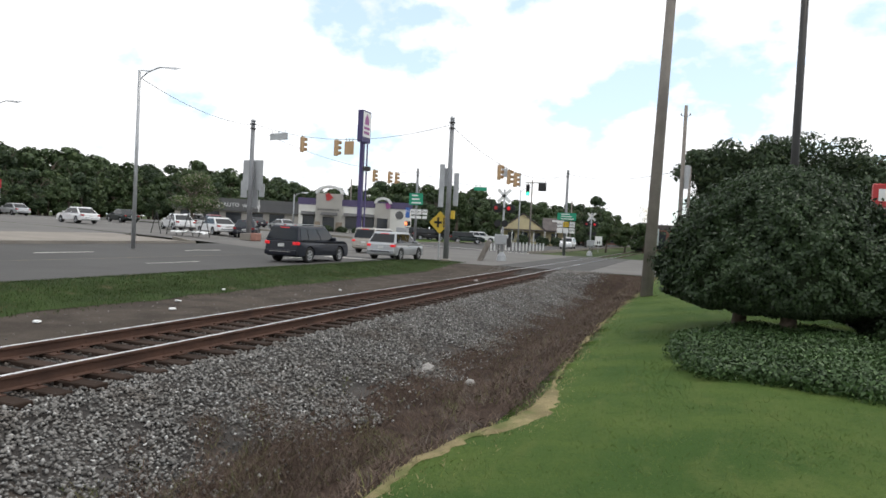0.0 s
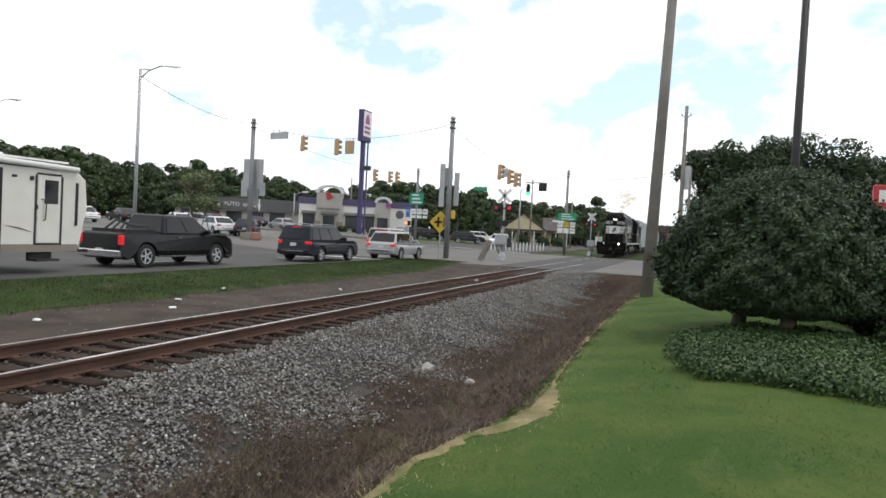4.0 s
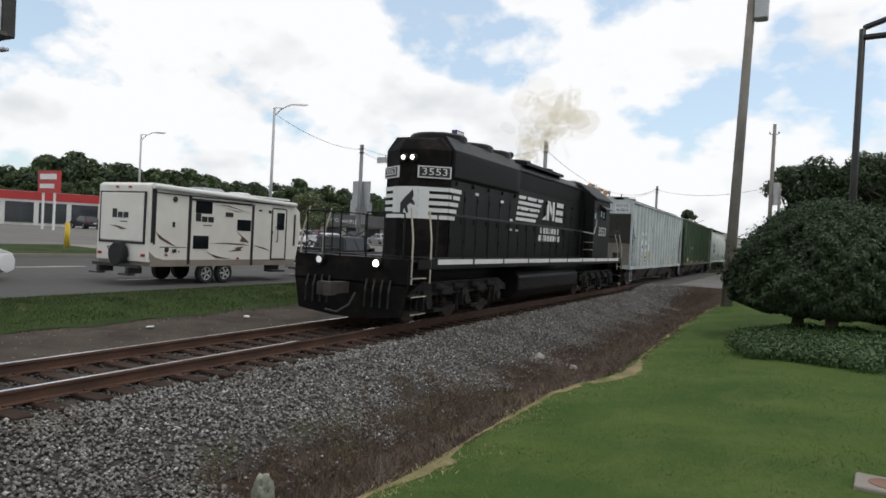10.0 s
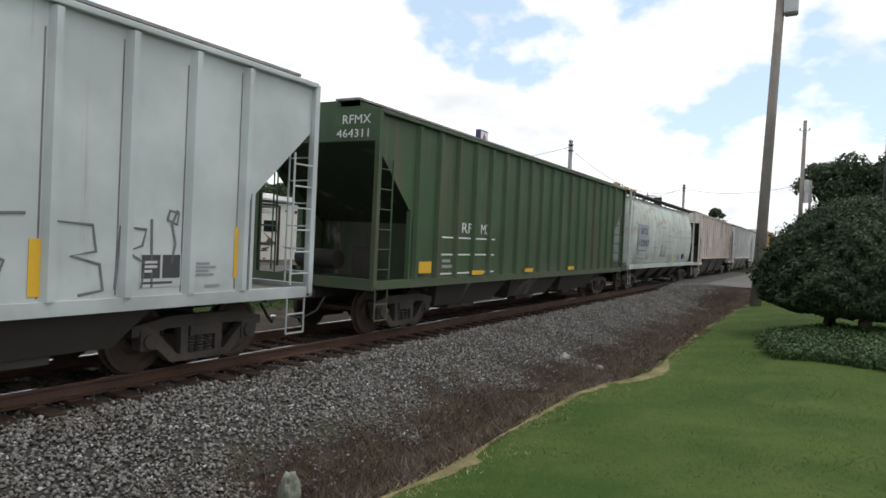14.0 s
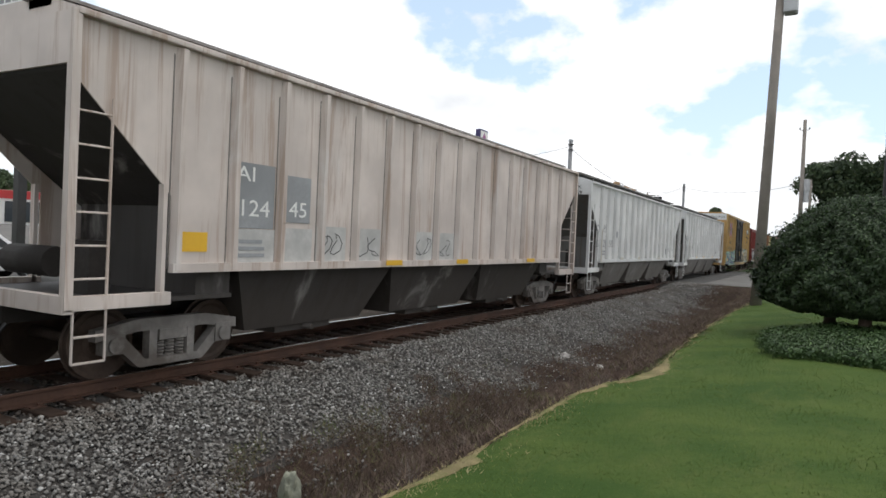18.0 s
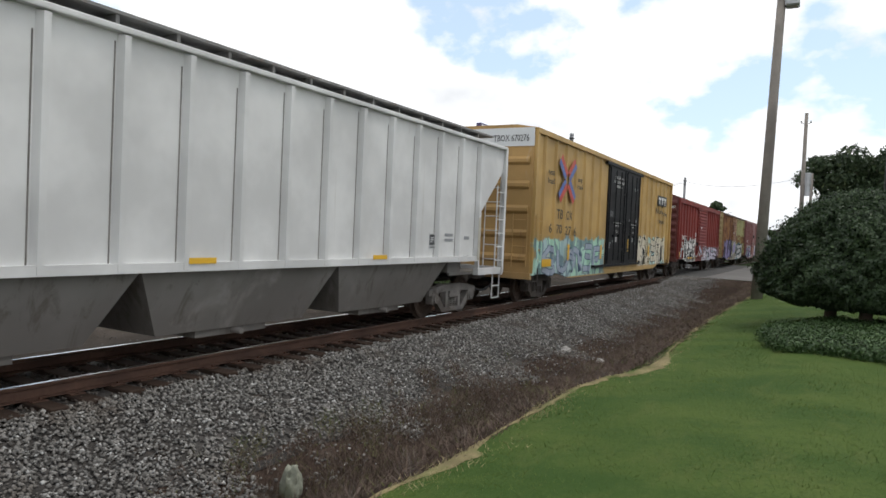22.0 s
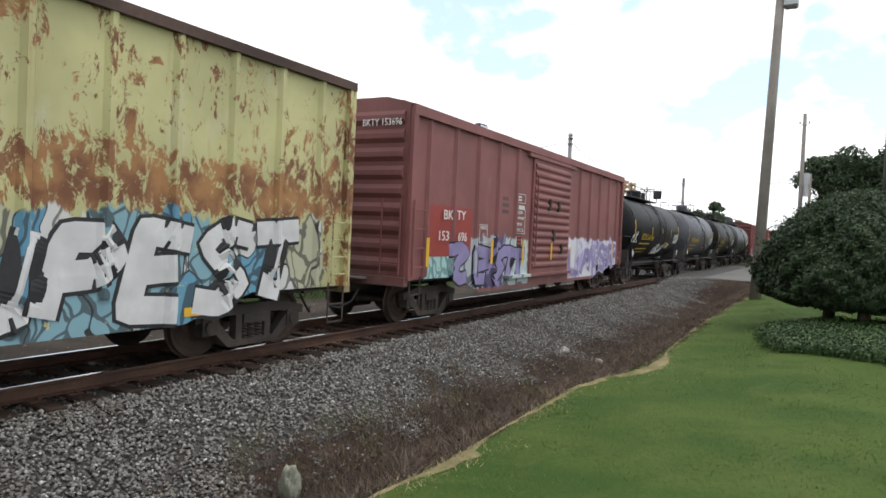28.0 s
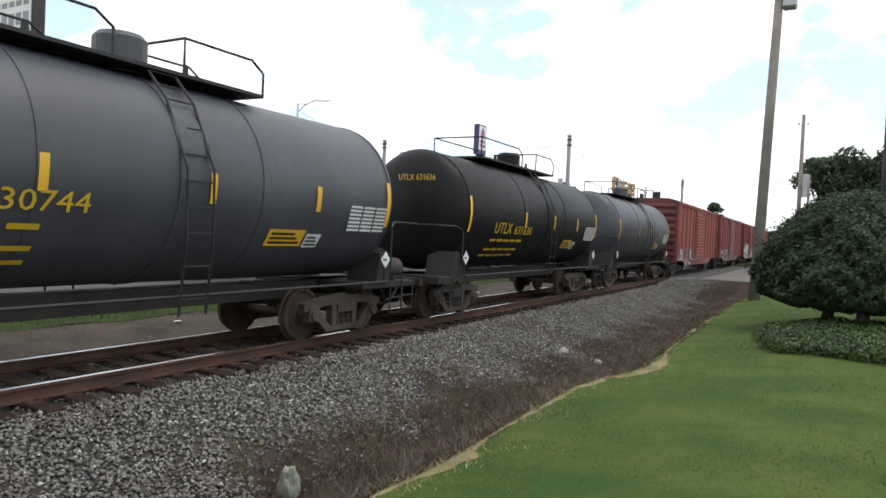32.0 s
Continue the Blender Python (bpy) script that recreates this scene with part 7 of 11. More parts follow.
lettering("124", 0.34, "loco_white", h4, side(-5.78, 2.27, 1.452), width=0.55)
lettering("45", 0.34, "loco_white", h4, side(-4.83, 2.30, 1.452), width=0.4)
panel(h4, "tape_mark", "tape", -6.86, 1.78, 0.5, 0.26, 1.446)
for y in (6.4, 9.2, 13.3):
    panel(h4, "tape_mark", "tape", y - a, 1.46, 0.55, 0.1, 1.53)
for y0, y1, sd in ((-4.35, -3.6, 1), (-3.35, -2.5, 2), (-1.4, -0.6, 3), (-0.4, 0.3, 4)):
    panel(h4, "pale_patch", "stencil_pale", (y0 + y1) / 2, 1.75, 0.78, 0.66, 1.4425, "paler cleaned patch of paint")
    scribble(h4, y0 + 0.08, y1 - 0.08, 1.56, 1.98, 1.450, "stencil", sd + 20, 2, 0.009)

for u0, nm in ((-30.1, "2059"), (-11.7, "2199")):
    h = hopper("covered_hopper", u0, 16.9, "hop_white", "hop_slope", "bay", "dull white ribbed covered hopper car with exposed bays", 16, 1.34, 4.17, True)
    a = 16.9 / 2
    lettering("CM", 0.38, "stencil_dull", h, side(-7.17, 2.57, 1.45), width=0.62)
    lettering("PX", 0.38, "stencil_dull", h, side(-6.29, 2.57, 1.45), width=0.55)
    lettering("25", 0.40, "stencil_dull", h, side(-7.15, 2.02, 1.45), width=0.52)
    lettering(nm[:2] if nm == "2059" else "21", 0.40, "stencil_dull", h, side(-6.33, 2.02, 1.45), width=0.5)
    lettering(nm[2:], 0.40, "stencil_dull", h, side(-5.51, 2.02, 1.45), width=0.5)
    bars(h, "stencil_dull", -6.35, 1.68, 0.9, 0.2, 2, 1.445, 4)
    panel(h, "tape_mark", "tape_faded", 1.45 - a, 1.95, 0.12, 1.2, 1.53)
    for y in (4.4, 7.3, 11.4):
        panel(h, "tape_mark", "tape_faded" if nm == "2059" else "tape", y - a, 1.46, 0.45, 0.08, 1.53)
    panel(h, "panel_mark", "stencil_dull", -4.66, 2.41, 0.2, 0.26, 1.4445, "small grey stencilled square")
    notice(h, 5.05, 1.77, 0.42, 0.32, 1.443)
    bars(h, "stencil_dull", 5.7, 1.86, 0.4, 0.22, 2, 1.445, 6)
    bars(h, "stencil_dull", 6.58, 1.86, 0.36, 0.14, 1, 1.445, 7)
    bars(h, "stencil", 6.58, 1.42, 0.34, 0.09, 1, 1.445, 9)
    panel(h, "tape_mark", "tape_faded", 7.02, 1.85, 0.12, 1.0, 1.53)
    lettering("CMPX", 0.2, "stencil", h, front(0.85, 3.98, -a - 0.03), width=0.55)
    lettering("252059" if nm == "2059" else "252199", 0.19, "stencil", h, front(0.85, 3.78, -a - 0.03), width=0.62)

def both_ways(first, step, n):
    """Post places, the same on both sides of the door."""
    return [s * (first - step * k) for s in (-1, 1) for k in range(n)]


P1, P2, P3, P4 = both_ways(8.78, 0.93, 7), both_ways(7.28, 0.90, 6), both_ways(6.83, 0.93, 6), both_ways(7.25, 1.15, 5)
b1 = boxcar("boxcar", 7.15, 19.05, "box_yellow", "box_yellow_end", "buff-yellow boxcar with black plug doors and sprayed graffiti", 5.02, 17, (7.35, 12.2), "box_door_black", 0.86, 0.66, 5, True, 0.10, True, posts=P1)
a = 19.05 / 2
# crossed blue and red arms
M["x_blue"] = surf("emblem_blue", (0.10, 0.15, 0.38), 0.5, var=0.1)
M["x_red"] = surf("emblem_red", (0.50, 0.07, 0.04), 0.5, var=0.1)
for s1 in (-1, 1):
    for s2 in (-1, 1):
        c, dy, dz = (-6.88, 3.77), 0.70 * s1, 0.60 * s2
        for k, mt_ in ((-0.085, "x_blue"), (0.085, "x_red")):
            ox, oz = k * -dz * 1.2 * s1 * s2, k * dy * 1.2 * s1 * s2
            px, pz = -dz * 0.10, dy * 0.10
            bm = bmesh.new()
            prism(bm, [(c[0] + ox + dy * 0.16 - px, c[1] + oz + dz * 0.16 - pz), (c[0] + ox + dy - px, c[1] + oz + dz - pz), (c[0] + ox + dy + px, c[1] + oz + dz + pz), (c[0] + ox + dy * 0.16 + px, c[1] + oz + dz * 0.16 + pz)], 1.545, 1.549 + (0.002 if k > 0 else 0))
            part("emblem_arm", bm, mt_, b1, "painted arm of a crossed emblem")
for txt, y, z, s_, w_ in (("next", 1.2, 3.88, 0.26, 0.52), ("load", 1.2, 3.62, 0.26, 0.52), ("any", 3.87, 3.88, 0.24, 0.42), ("road", 3.87, 3.64, 0.24, 0.5), ("TB", 2.07, 2.66, 0.42, 0.55), ("OX", 2.94, 2.65, 0.42, 0.55), ("6", 1.3, 2.21, 0.40, 0.24), ("70", 2.06, 2.2, 0.40, 0.5), ("27", 2.88, 2.17, 0.40, 0.52), ("6", 3.56, 2.15, 0.40, 0.24),
                          ("Railcar", 16.0, 3.42, 0.34, 1.25), ("Pooling", 17.3, 3.34, 0.34, 1.25), ("Experts", 16.6, 2.95, 0.34, 1.3)):
    lettering(txt, s_, "stencil", b1, side(y - a, z, 1.546), width=w_)
panel(b1, "emblem_panel", "stencil", 16.7 - a, 3.95, 2.0, 0.48, 1.543, "black panel with plain white shapes")
for k in range(3):
    panel(b1, "emblem_block", "loco_white", 16.1 - a + k * 0.6, 4.05, 0.44, 0.12, 1.550)
    panel(b1, "emblem_block", "loco_white", 16.1 - a + k * 0.6, 3.9, 0.14, 0.26, 1.550)
panel(b1, "tape_mark", "tape", 1.1 - a, 1.2, 0.75, 0.22, 1.546)
for y in (3.0, 6.6, 14.2):
    panel(b1, "tape_mark", "tape", y - a, 1.5, 0.18, 0.5, 1.546)
lettering("TBOX 670276", 0.26, "stencil", b1, front(0.75, 4.72, -a - 0.056), width=1.1)
M["door_print"] = surf("door_print_white", (0.55, 0.55, 0.54), 0.6, var=0.2)
for txt, s_, y, z, w_ in (("CLOSE AND LOCK", 0.15, 8.75, 4.37, 1.2), ("BOTH DOORS BEFORE", 0.15, 8.75, 4.20, 1.42), ("MOVING CAR", 0.15, 8.75, 4.03, 0.85),
                          ("CLOSE THIS DOOR FIRST", 0.085, 8.75, 2.62, 1.2), ("OPEN  CLOSE", 0.08, 8.75, 2.51, 0.55), ("ASD", 0.13, 8.7, 2.28, 0.3),
                          ("OPEN THIS DOOR FIRST", 0.085, 11.3, 2.62, 0.95), ("OPEN  CLOSE", 0.08, 11.3, 2.51, 0.45), ("ASD", 0.12, 11.25, 2.28, 0.24)):
    lettering(txt, s_, "door_print", b1, side(y - a, z, 1.5235), width=w_)
for y, z, w_, h_ in ((8.62, 1.98, 0.2, 0.2), (11.2, 1.98, 0.16, 0.18)):
    panel(b1, "door_label", "door_print", y - a, z, w_, h_, 1.5210, "small white door label")

for y, z, w_, h_, r_ in ((11.5, 4.1, 0.6, 0.14, 2), (7.95, 2.95, 0.7, 0.22, 4), (10.6, 2.78, 0.26, 0.1, 2), (11.75, 2.8, 0.44, 0.16, 3), (7.75, 1.75, 0.4, 0.26, 3), (8.2, 1.9, 0.3, 0.08, 2), (11.6, 1.8, 0.2, 0.1, 2)):
    bars(b1, "stencil_dull", y - a, z, w_, h_, r_, 1.522, int(y * 10))
panel(b1, "tape_mark", "tape", 10.5 - a, 1.75, 0.16, 0.5, 1.523)

b2 = boxcar("boxcar", 28.6, 16.2, "box_maroon", "box_maroon_end", "dark red boxcar with a corrugated sliding door and white graffiti", 4.45, 13, (6.42, 9.8), None, 1.0, 0.80, 8, peak=0.20, posts=P2, chord=0.26)
a = 16.2 / 2
for txt, y, z in (("BK", 1.29, 2.24), ("TY", 2.0, 2.23), ("152", 1.24, 1.87), ("807", 2.06, 1.85)):
    lettering(txt, 0.34, "loco_white", b2, side(y - a, z, 1.548), width=0.46)
panel(b2, "number_patch", "stencil", 2.06 - a, 1.85, 0.56, 0.38, 1.5445)
lettering("BKTY 152807", 0.2, "loco_white", b2, front(0.85, 3.92, -a - 0.115), width=0.95)
panel(b2, "tape_mark", "tape", 0.35 - a, 1.3, 0.34, 0.26, 1.56)
for y in (3.4, 5.6, 4.2):
    panel(b2, "tape_mark", "tape", y - a, 1.05, 0.5, 0.1, 1.545)
panel(b2, "notice_plate", "patch", 7.6 - a, 2.95, 0.3, 0.12, 1.57)
panel(b2, "notice_plate", "patch", -2.05, 2.5, 0.2, 0.26, 1.466)
panel(b2, "notice_plate", "patch", -2.05, 2.18, 0.2, 0.22, 1.466)

b3 = boxcar("boxcar", 47.4, 15.3, "box_rusty", "box_rust_end", "rust-eaten pale yellow boxcar with purple and white graffiti", 4.47, 13, (5.7, 8.8), None, 0.98, 0.62, 8, posts=P3, roofmat=surf("rusty_roof", (0.09, 0.055, 0.045), 0.85, var=0.4))
a = 15.3 / 2
panel(b3, "notice_plate", "patch", 6.3 - a, 2.95, 0.4, 0.14, 1.575)
for y in (4.5, 12.2):
    panel(b3, "tape_mark", "tape", y - a, 0.78, 0.6, 0.12, 1.465)

b4 = boxcar("boxcar", 64.6, 16.0, "box_red", "box_red_end", "faded brick-red boxcar with a darker number patch and purple graffiti", 4.49, 13, (6.42, 9.62), None, 0.98, 0.56, 9, posts=P4, chord=0.2)
a = 16.0 / 2
panel(b4, "number_patch", "patch_red", 1.75 - a, 2.0, 2.15, 1.1, 1.463)
for txt, y, z in (("BK", 1.55, 2.35), ("TY", 2.15, 2.36), ("153", 1.37, 1.89), ("696", 2.25, 1.88)):
    lettering(txt, 0.30, "loco_white", b4, side(y - a, z, 1.548), width=0.42)
lettering("BKTY 153696", 0.2, "loco_white", b4, front(0.85, 4.12, -a - 0.115), width=0.95)
for y in (0.72, 3.84, 5.82, 14.7):
    panel(b4, "tape_mark", "tape", y - a, 1.55, 0.12, 0.6, 1.548)
for y, z, w_, h_ in ((-2.28, 2.98, 0.62, 0.24), (-2.30, 2.36, 0.70, 0.66), (-4.51, 1.99, 0.42, 0.42)):
    for dz in (-h_ / 2, h_ / 2):
        panel(b4, "frame_line", "loco_white", y, z + dz, w_, 0.014, 1.464)
    for dy in (-w_ / 2, w_ / 2):
        panel(b4, "frame_line", "loco_white", y + dy, z, 0.014, h_ + 0.014, 1.464)
for txt, y, z, w_ in (("SECURE", -2.30, 2.60, 0.34), ("BOTH HASPS", -2.30, 2.44, 0.54), ("BEFORE", -2.30, 2.28, 0.32), ("MOVING CAR", -2.30, 2.12, 0.56), ("PLATE", -4.51, 2.12, 0.3), ("C", -4.51, 1.94, 0.1)):
    lettering(txt, 0.12, "loco_white", b4, side(y, z, 1.466), width=w_)
bars(b4, "loco_white", -2.28, 2.98, 0.5, 0.16, 2, 1.4645, 31)
panel(b4, "notice_plate", "patch", -2.22, 2.74, 0.42, 0.11, 1.464)
panel(b4, "notice_plate", "stencil", -2.31, 1.85, 0.32, 0.36, 1.464, "black plate with orange lines")
for k in range(3):
    panel(b4, "print_line", "x_red", -2.31, 1.96 - k * 0.1, 0.24, 0.045, 1.470)
bars(b4, "loco_white", -2.31, 1.60, 0.34, 0.06, 1, 1.4645, 33)
for y, z, h_ in ((-0.30, 2.92, 0.34), (0.46, 2.90, 0.30), (0.12, 2.02, 0.34), (0.85, 1.62, 0.3)):
    part("hasp", boxes((1.52, 1.60, y - 0.07, y + 0.07, z - h_ / 2, z + h_ / 2)), "truck", b4, "dark iron hasp on the door")
for y, z in ((-0.06, 1.54), (2.0, 1.42)):
    panel(b4, "tape_mark", "tape", y, z, 0.13, 0.5, 1.575 if y < 0 else 1.4645)
M["ghost"] = surf("faded_slate_stencil", (0.13, 0.075, 0.085), 0.7, var=0.3)
bars(b4, "ghost", -3.25, 2.75, 0.42, 0.5, 3, 1.4635, 35)

TANKS = ((83.18, 93.22, "tank_black", "631164"), (96.67, 106.61, "tank_grey", "630744"), (110.0, 120.05, "tank_black", "631636"), (123.4, 133.3, "tank_grey", ""))
for s0, s1, mt, num in TANKS:
    t = tank_car("tank_car", s0, s1, mt, "dusty grey tank car with yellow stencils" if mt == "tank_grey" else "black tank car with yellow stencils and top rails")
    h, R, zc = (s1 - s0) / 2, 1.46, 2.53

    def curved(y, z):
        """Plane that leans with the shell at height z."""
        b = math.asin(max(-0.9, min(0.9, (z - zc) / R)))
        return Matrix.Translation((0, 0, zc)) @ Matrix.Rotation(-b, 4, "Y") @ Matrix.Translation((0, 0, -zc)) @ side(y, zc, R + 0.012)
    if num:
        lettering("UTLX", 0.42, "tank_yellow", t, curved(-h * 0.62 + 0.1, 2.16), width=1.05)
        lettering(num, 0.34, "tank_yellow", t, curved(-h * 0.62 + 1.45, 2.13), width=1.2)
        for j, z in enumerate((1.86, 1.62, 1.46)):
            bm = bmesh.new()
            for k in range(5):
                box(bm, -0.28 + k * 0.42, -0.02 + k * 0.42 + 0.08, -0.035, 0.035, 0, 0.004)
            me = mesh_of(bm, "small_print")
            me.transform(curved(-h * 0.62 - 0.2, z))
            part("small_print", me, "tank_yellow", t)
        lettering("UTLX " + num, 0.2, "tank_yellow", t, front(0.35, 3.25, -h - 0.66), width=1.0)
    for y, z, w_, h_, mt2 in ((2.33, 1.80, 0.82, 0.30, "tape"), (2.98, 1.76, 0.36, 0.26, "patch")):
        me = mesh_of(boxes((-w_ / 2, w_ / 2, -h_ / 2, h_ / 2, 0, 0.005)), "plate")
        me.transform(curved(y, z))
        part("notice_plate", me, mt2, t)
        bm = bmesh.new()
        for k in range(3):
            box(bm, -w_ * 0.42, w_ * (0.42 - 0.1 * k), -h_ * 0.36 + k * h_ * 0.27, -h_ * 0.36 + k * h_ * 0.27 + h_ * 0.14, 0.005, 0.008)
        me = mesh_of(bm, "print")
        me.transform(curved(y, z))
        part("print", me, "black", t, "dark lines of small print")
    bm = bmesh.new()
    for i_ in range(7):
        for k in range(3):
            box(bm, -0.55 + k * 0.38, -0.22 + k * 0.38, -0.24 + i_ * 0.07, -0.20 + i_ * 0.07, 0, 0.004)
    me = mesh_of(bm, "print")
    me.transform(curved(h - 0.2 - 0.45, 2.18))
    part("print", me, "patch", t, "block of small white print")


def shell_tag(t, y0, y1, z0, z1, seed, n, material="patch", r=0.022, R=1.468, zc=2.53):
    """White sprayed strokes that hug the round shell."""
    rnd = random.Random(seed)
    for k in range(n):
        c, d, ph = y0 + (y1 - y0) * (k + 0.5) / n, (y1 - y0) / n, rnd.uniform(0, 6.28)
        fa, fb = rnd.choice((0.5, 1.0, 1.5)), rnd.choice((1.0, 2.0))
        pts = []
        for i in range(11):
            q = i / 10
            z = (z0 + z1) / 2 + (z1 - z0) * 0.5 * math.cos(3.14 * fb * q + ph * 0.4)
            x = math.sqrt(max(0.1, R * R - (z - zc) ** 2))
            pts.append((x, c + d * (0.55 * math.sin(6.28 * fa * q + ph) + (q - 0.5) * 0.7), z))
        bm = bmesh.new()
        tube(bm, pts, r, 5)
        part("spray_tag", bm, material, t, "white sprayed scribble")


tanks = [o for o, y_ in MOVING if o.name.startswith("tank_car")]
shell_tag(tanks[0], 0.2, 2.25, 1.35, 1.85, 3, 5, r=0.03)
shell_tag(tanks[0], -6.1 + 0.9, -4.3, 1.9, 2.4, 8, 3, r=0.016)

# sprayed letter forms on the boxcars
for nm_, c_ in (("sp_white", (0.60, 0.60, 0.60)), ("sp_cream", (0.58, 0.53, 0.42)), ("sp_violet", (0.27, 0.235, 0.43)), ("sp_steel", (0.33, 0.38, 0.46)), ("sp_lilac", (0.50, 0.47, 0.56))):
    M[nm_] = surf("spray_" + nm_, c_, 0.7, var=0.16, big=2.0, fine=16, bump=0.03, dirt=shade(c_, 0.6), dirt_at=0.62)
M["sp_black"] = surf("spray_black", (0.02, 0.02, 0.022), 0.7, var=0.3)
M["sp_blue"] = surf("spray_deep_blue", (0.07, 0.10, 0.16), 0.7, var=0.3)
k1, k2, k3, k4 = post_skin(19.05, P1, (7.35, 12.2)), post_skin(16.2, P2, (6.42, 9.8)), post_skin(15.3, P3, (5.7, 8.8)), post_skin(16.0, P4, (6.42, 9.62))
bubble(b1, (3, 6, 2, 5, 1), -8.6, -2.6, 0.78, 1.75, 1.462, 0.10, "sp_steel", "sp_blue", k1, 1, 0.03)
bubble(b1, (0, 6, 5, 1, 2), 3.0, 8.7, 0.9, 2.2, 1.462, 0.14, "sp_cream", "sp_black", k1, 2, 0.028)
bubble(b3, (6, 1, 5, 3, 4), 1.2, 6.3, 0.64, 2.05, 1.462, 0.20, "sp_white", "sp_black", k3, 3, 0.055, 0.03)
bubble(b3, (2, 5, 1), -7.2, -2.1, 0.7, 2.3, 1.462, 0.22, "sp_violet", "sp_black", k3, 4, 0.045)
bubble(b3, (1,), -1.6, 0.3, 0.75, 2.2, 1.462, 0.24, "sp_violet", "sp_white", k3, 5, 0.04)
bubble(b4, (3, 5, 2, 4), -6.2, -1.9, 0.68, 1.75, 1.462, 0.16, "sp_violet", "sp_black", k4, 6, 0.05)
bubble(b4, (6, 1, 0, 3, 2), 1.9, 7.3, 0.72, 1.85, 1.462, 0.13, "sp_violet", "sp_lilac", k4, 7, 0.05)
bubble(b2, (4, 2, 0, 3, 5, 1), 2.0, 7.6, 0.75, 1.65, 1.462, 0.09, "sp_lilac", "sp_black", k2, 8, 0.02)
for pts in ([(-5.5, 0.8), (-5.2, 1.9), (-4.9, 2.1), (-4.6, 1.8), (-4.8, 0.9)], [(-4.4, 2.0), (-4.0, 2.15), (-3.6, 1.95), (-3.2, 2.1), (-2.8, 1.95)], [(-4.5, 0.75), (-3.4, 1.6), (-3.0, 2.0), (-2.9, 1.2)], [(-3.9, 0.75), (-3.7, 1.3), (-3.2, 1.5), (-2.9, 1.2), (-3.2, 1.0)],
            [(-2.6, 0.7), (-2.5, 1.6), (-2.1, 1.9), (-1.8, 1.5), (-2.0, 0.8)], [(-1.7, 2.0), (-1.5, 1.3), (-1.2, 1.0), (-1.0, 1.6)], [(-4.9, 1.5), (-4.5, 1.65), (-4.3, 1.4), (-4.4, 1.1)]):
    tag_line(b2, pts, 1.463, 0.028, "sp_black", skin=k2, flat=0.2)
panel(b2, "cleaned_panel", "box_maroon_end", -2.0, 1.55, 0.55, 0.42, 1.466, "bare dark red panel in the graffiti")

M["sp_sky"] = surf("spray_pale_blue", (0.36, 0.52, 0.56), 0.7, var=0.2, big=3)
for pts, r_, mt_ in (([(-7.25, 1.42), (-6.95, 1.55), (-6.6, 1.5)], 0.17, "sp_sky"), ([(-7.0, 1.15), (-6.6, 1.2)], 0.12, "sp_sky"), ([(-1.0, 1.75), (-0.6, 1.5), (0.0, 1.35)], 0.16, "sp_steel"), ([(-1.5, 1.2), (-1.3, 1.45)], 0.07, "sp_white"), ([(-0.9, 1.2), (-0.5, 1.15)], 0.12, "sp_sky")):
    tag_line(b2, pts, 1.464, r_, mt_, "paint_cloud", "soft cloud of sprayed paint", k2, 0.03)
first = boxcar("boxcar", 135.5, 16.0, "box_brick", "box_maroon_end", "brick-red boxcar with faint graffiti", 4.34, 13, (6.2, 9.65), None, 0.98, 0.66, 8)
for k in range(1, 4):
    boxcar("boxcar", 135.5 + k * 17.9, 16.0, "box_brick" if k % 2 else "box_maroon", "box_maroon_end", "brick-red boxcar with faint graffiti", 4.34, 11, (6.2, 9.65), None, 0.98, 0.66, 6)
# ---- poles, signals and signs ----
TRAFFIC = []


def gz(x, y):
    return float(height(x, y))


def wood_pole(name, x, y, h, r, label, lean=(0, 0), category="utility pole"):
    ob = thing(name, pose(x, y, gz(x, y)), label, category)
    bm = bmesh.new()
    rod(bm, (0, 0, -0.3), (lean[0], lean[1], h), r, 14, r * 0.68)
    part("shaft", bm, "wood", ob)
    return ob


M["pole_steel"] = surf("weathered_pole_steel", (0.23, 0.235, 0.245), 0.6, 0.2, var=0.2, big=0.8, fine=18, bump=0.06, streak=True, dirt=(0.16, 0.155, 0.15))


def steel_pole(name, x, y, h, r, label, category="signal pole"):
    ob = thing(name, pose(x, y, gz(x, y)), label, category, "span wire poles")
    bm = bmesh.new()
    rod(bm, (0, 0, -0.1), (0, 0, h), r * 0.85, 16, r * 0.62)
    part("shaft", bm, "pole_steel", ob)
    bm = bmesh.new()
    lathe(bm, [(h, r * 0.8), (h + 0.06, r * 0.8), (h + 0.14, r * 0.4), (h + 0.16, 0.01)], 12, "z")
    part("cap", bm, "galv", ob)
    bm = bmesh.new()
    for z in (h - 0.25, h - 0.6):
        lathe(bm, [(z, r * 0.95), (z + 0.06, r * 0.95)], 12, "z")
    part("wire_band", bm, "dkmetal", ob)
    return ob


sp = steel_pole("strain_pole", -14.8, 42.6, 8.65, 0.20, "galvanised steel strain pole with grey sign backs")
for x0, x1, y, z0, z1 in ((-0.62, -0.30, -0.1, 3.3, 5.9), (0.24, 0.55, 0.15, 3.4, 5.4), (-0.5, 0.05, 0.30, 4.6, 5.7)):
    part("sign_back", boxes((x0, x1, y, y + 0.05, z0, z1)), "galv", sp, "unpainted back of a road sign")
part("push_button_box", boxes((0.22, 0.42, -0.1, 0.1, 2.6, 3.1)), "yellow", sp)
bm = bmesh.new()
lathe(bm, [(0.0, 0.33), (0.12, 0.33), (0.16, 0.26)], 14, "z")
part("base_flange", bm, "concrete", sp)

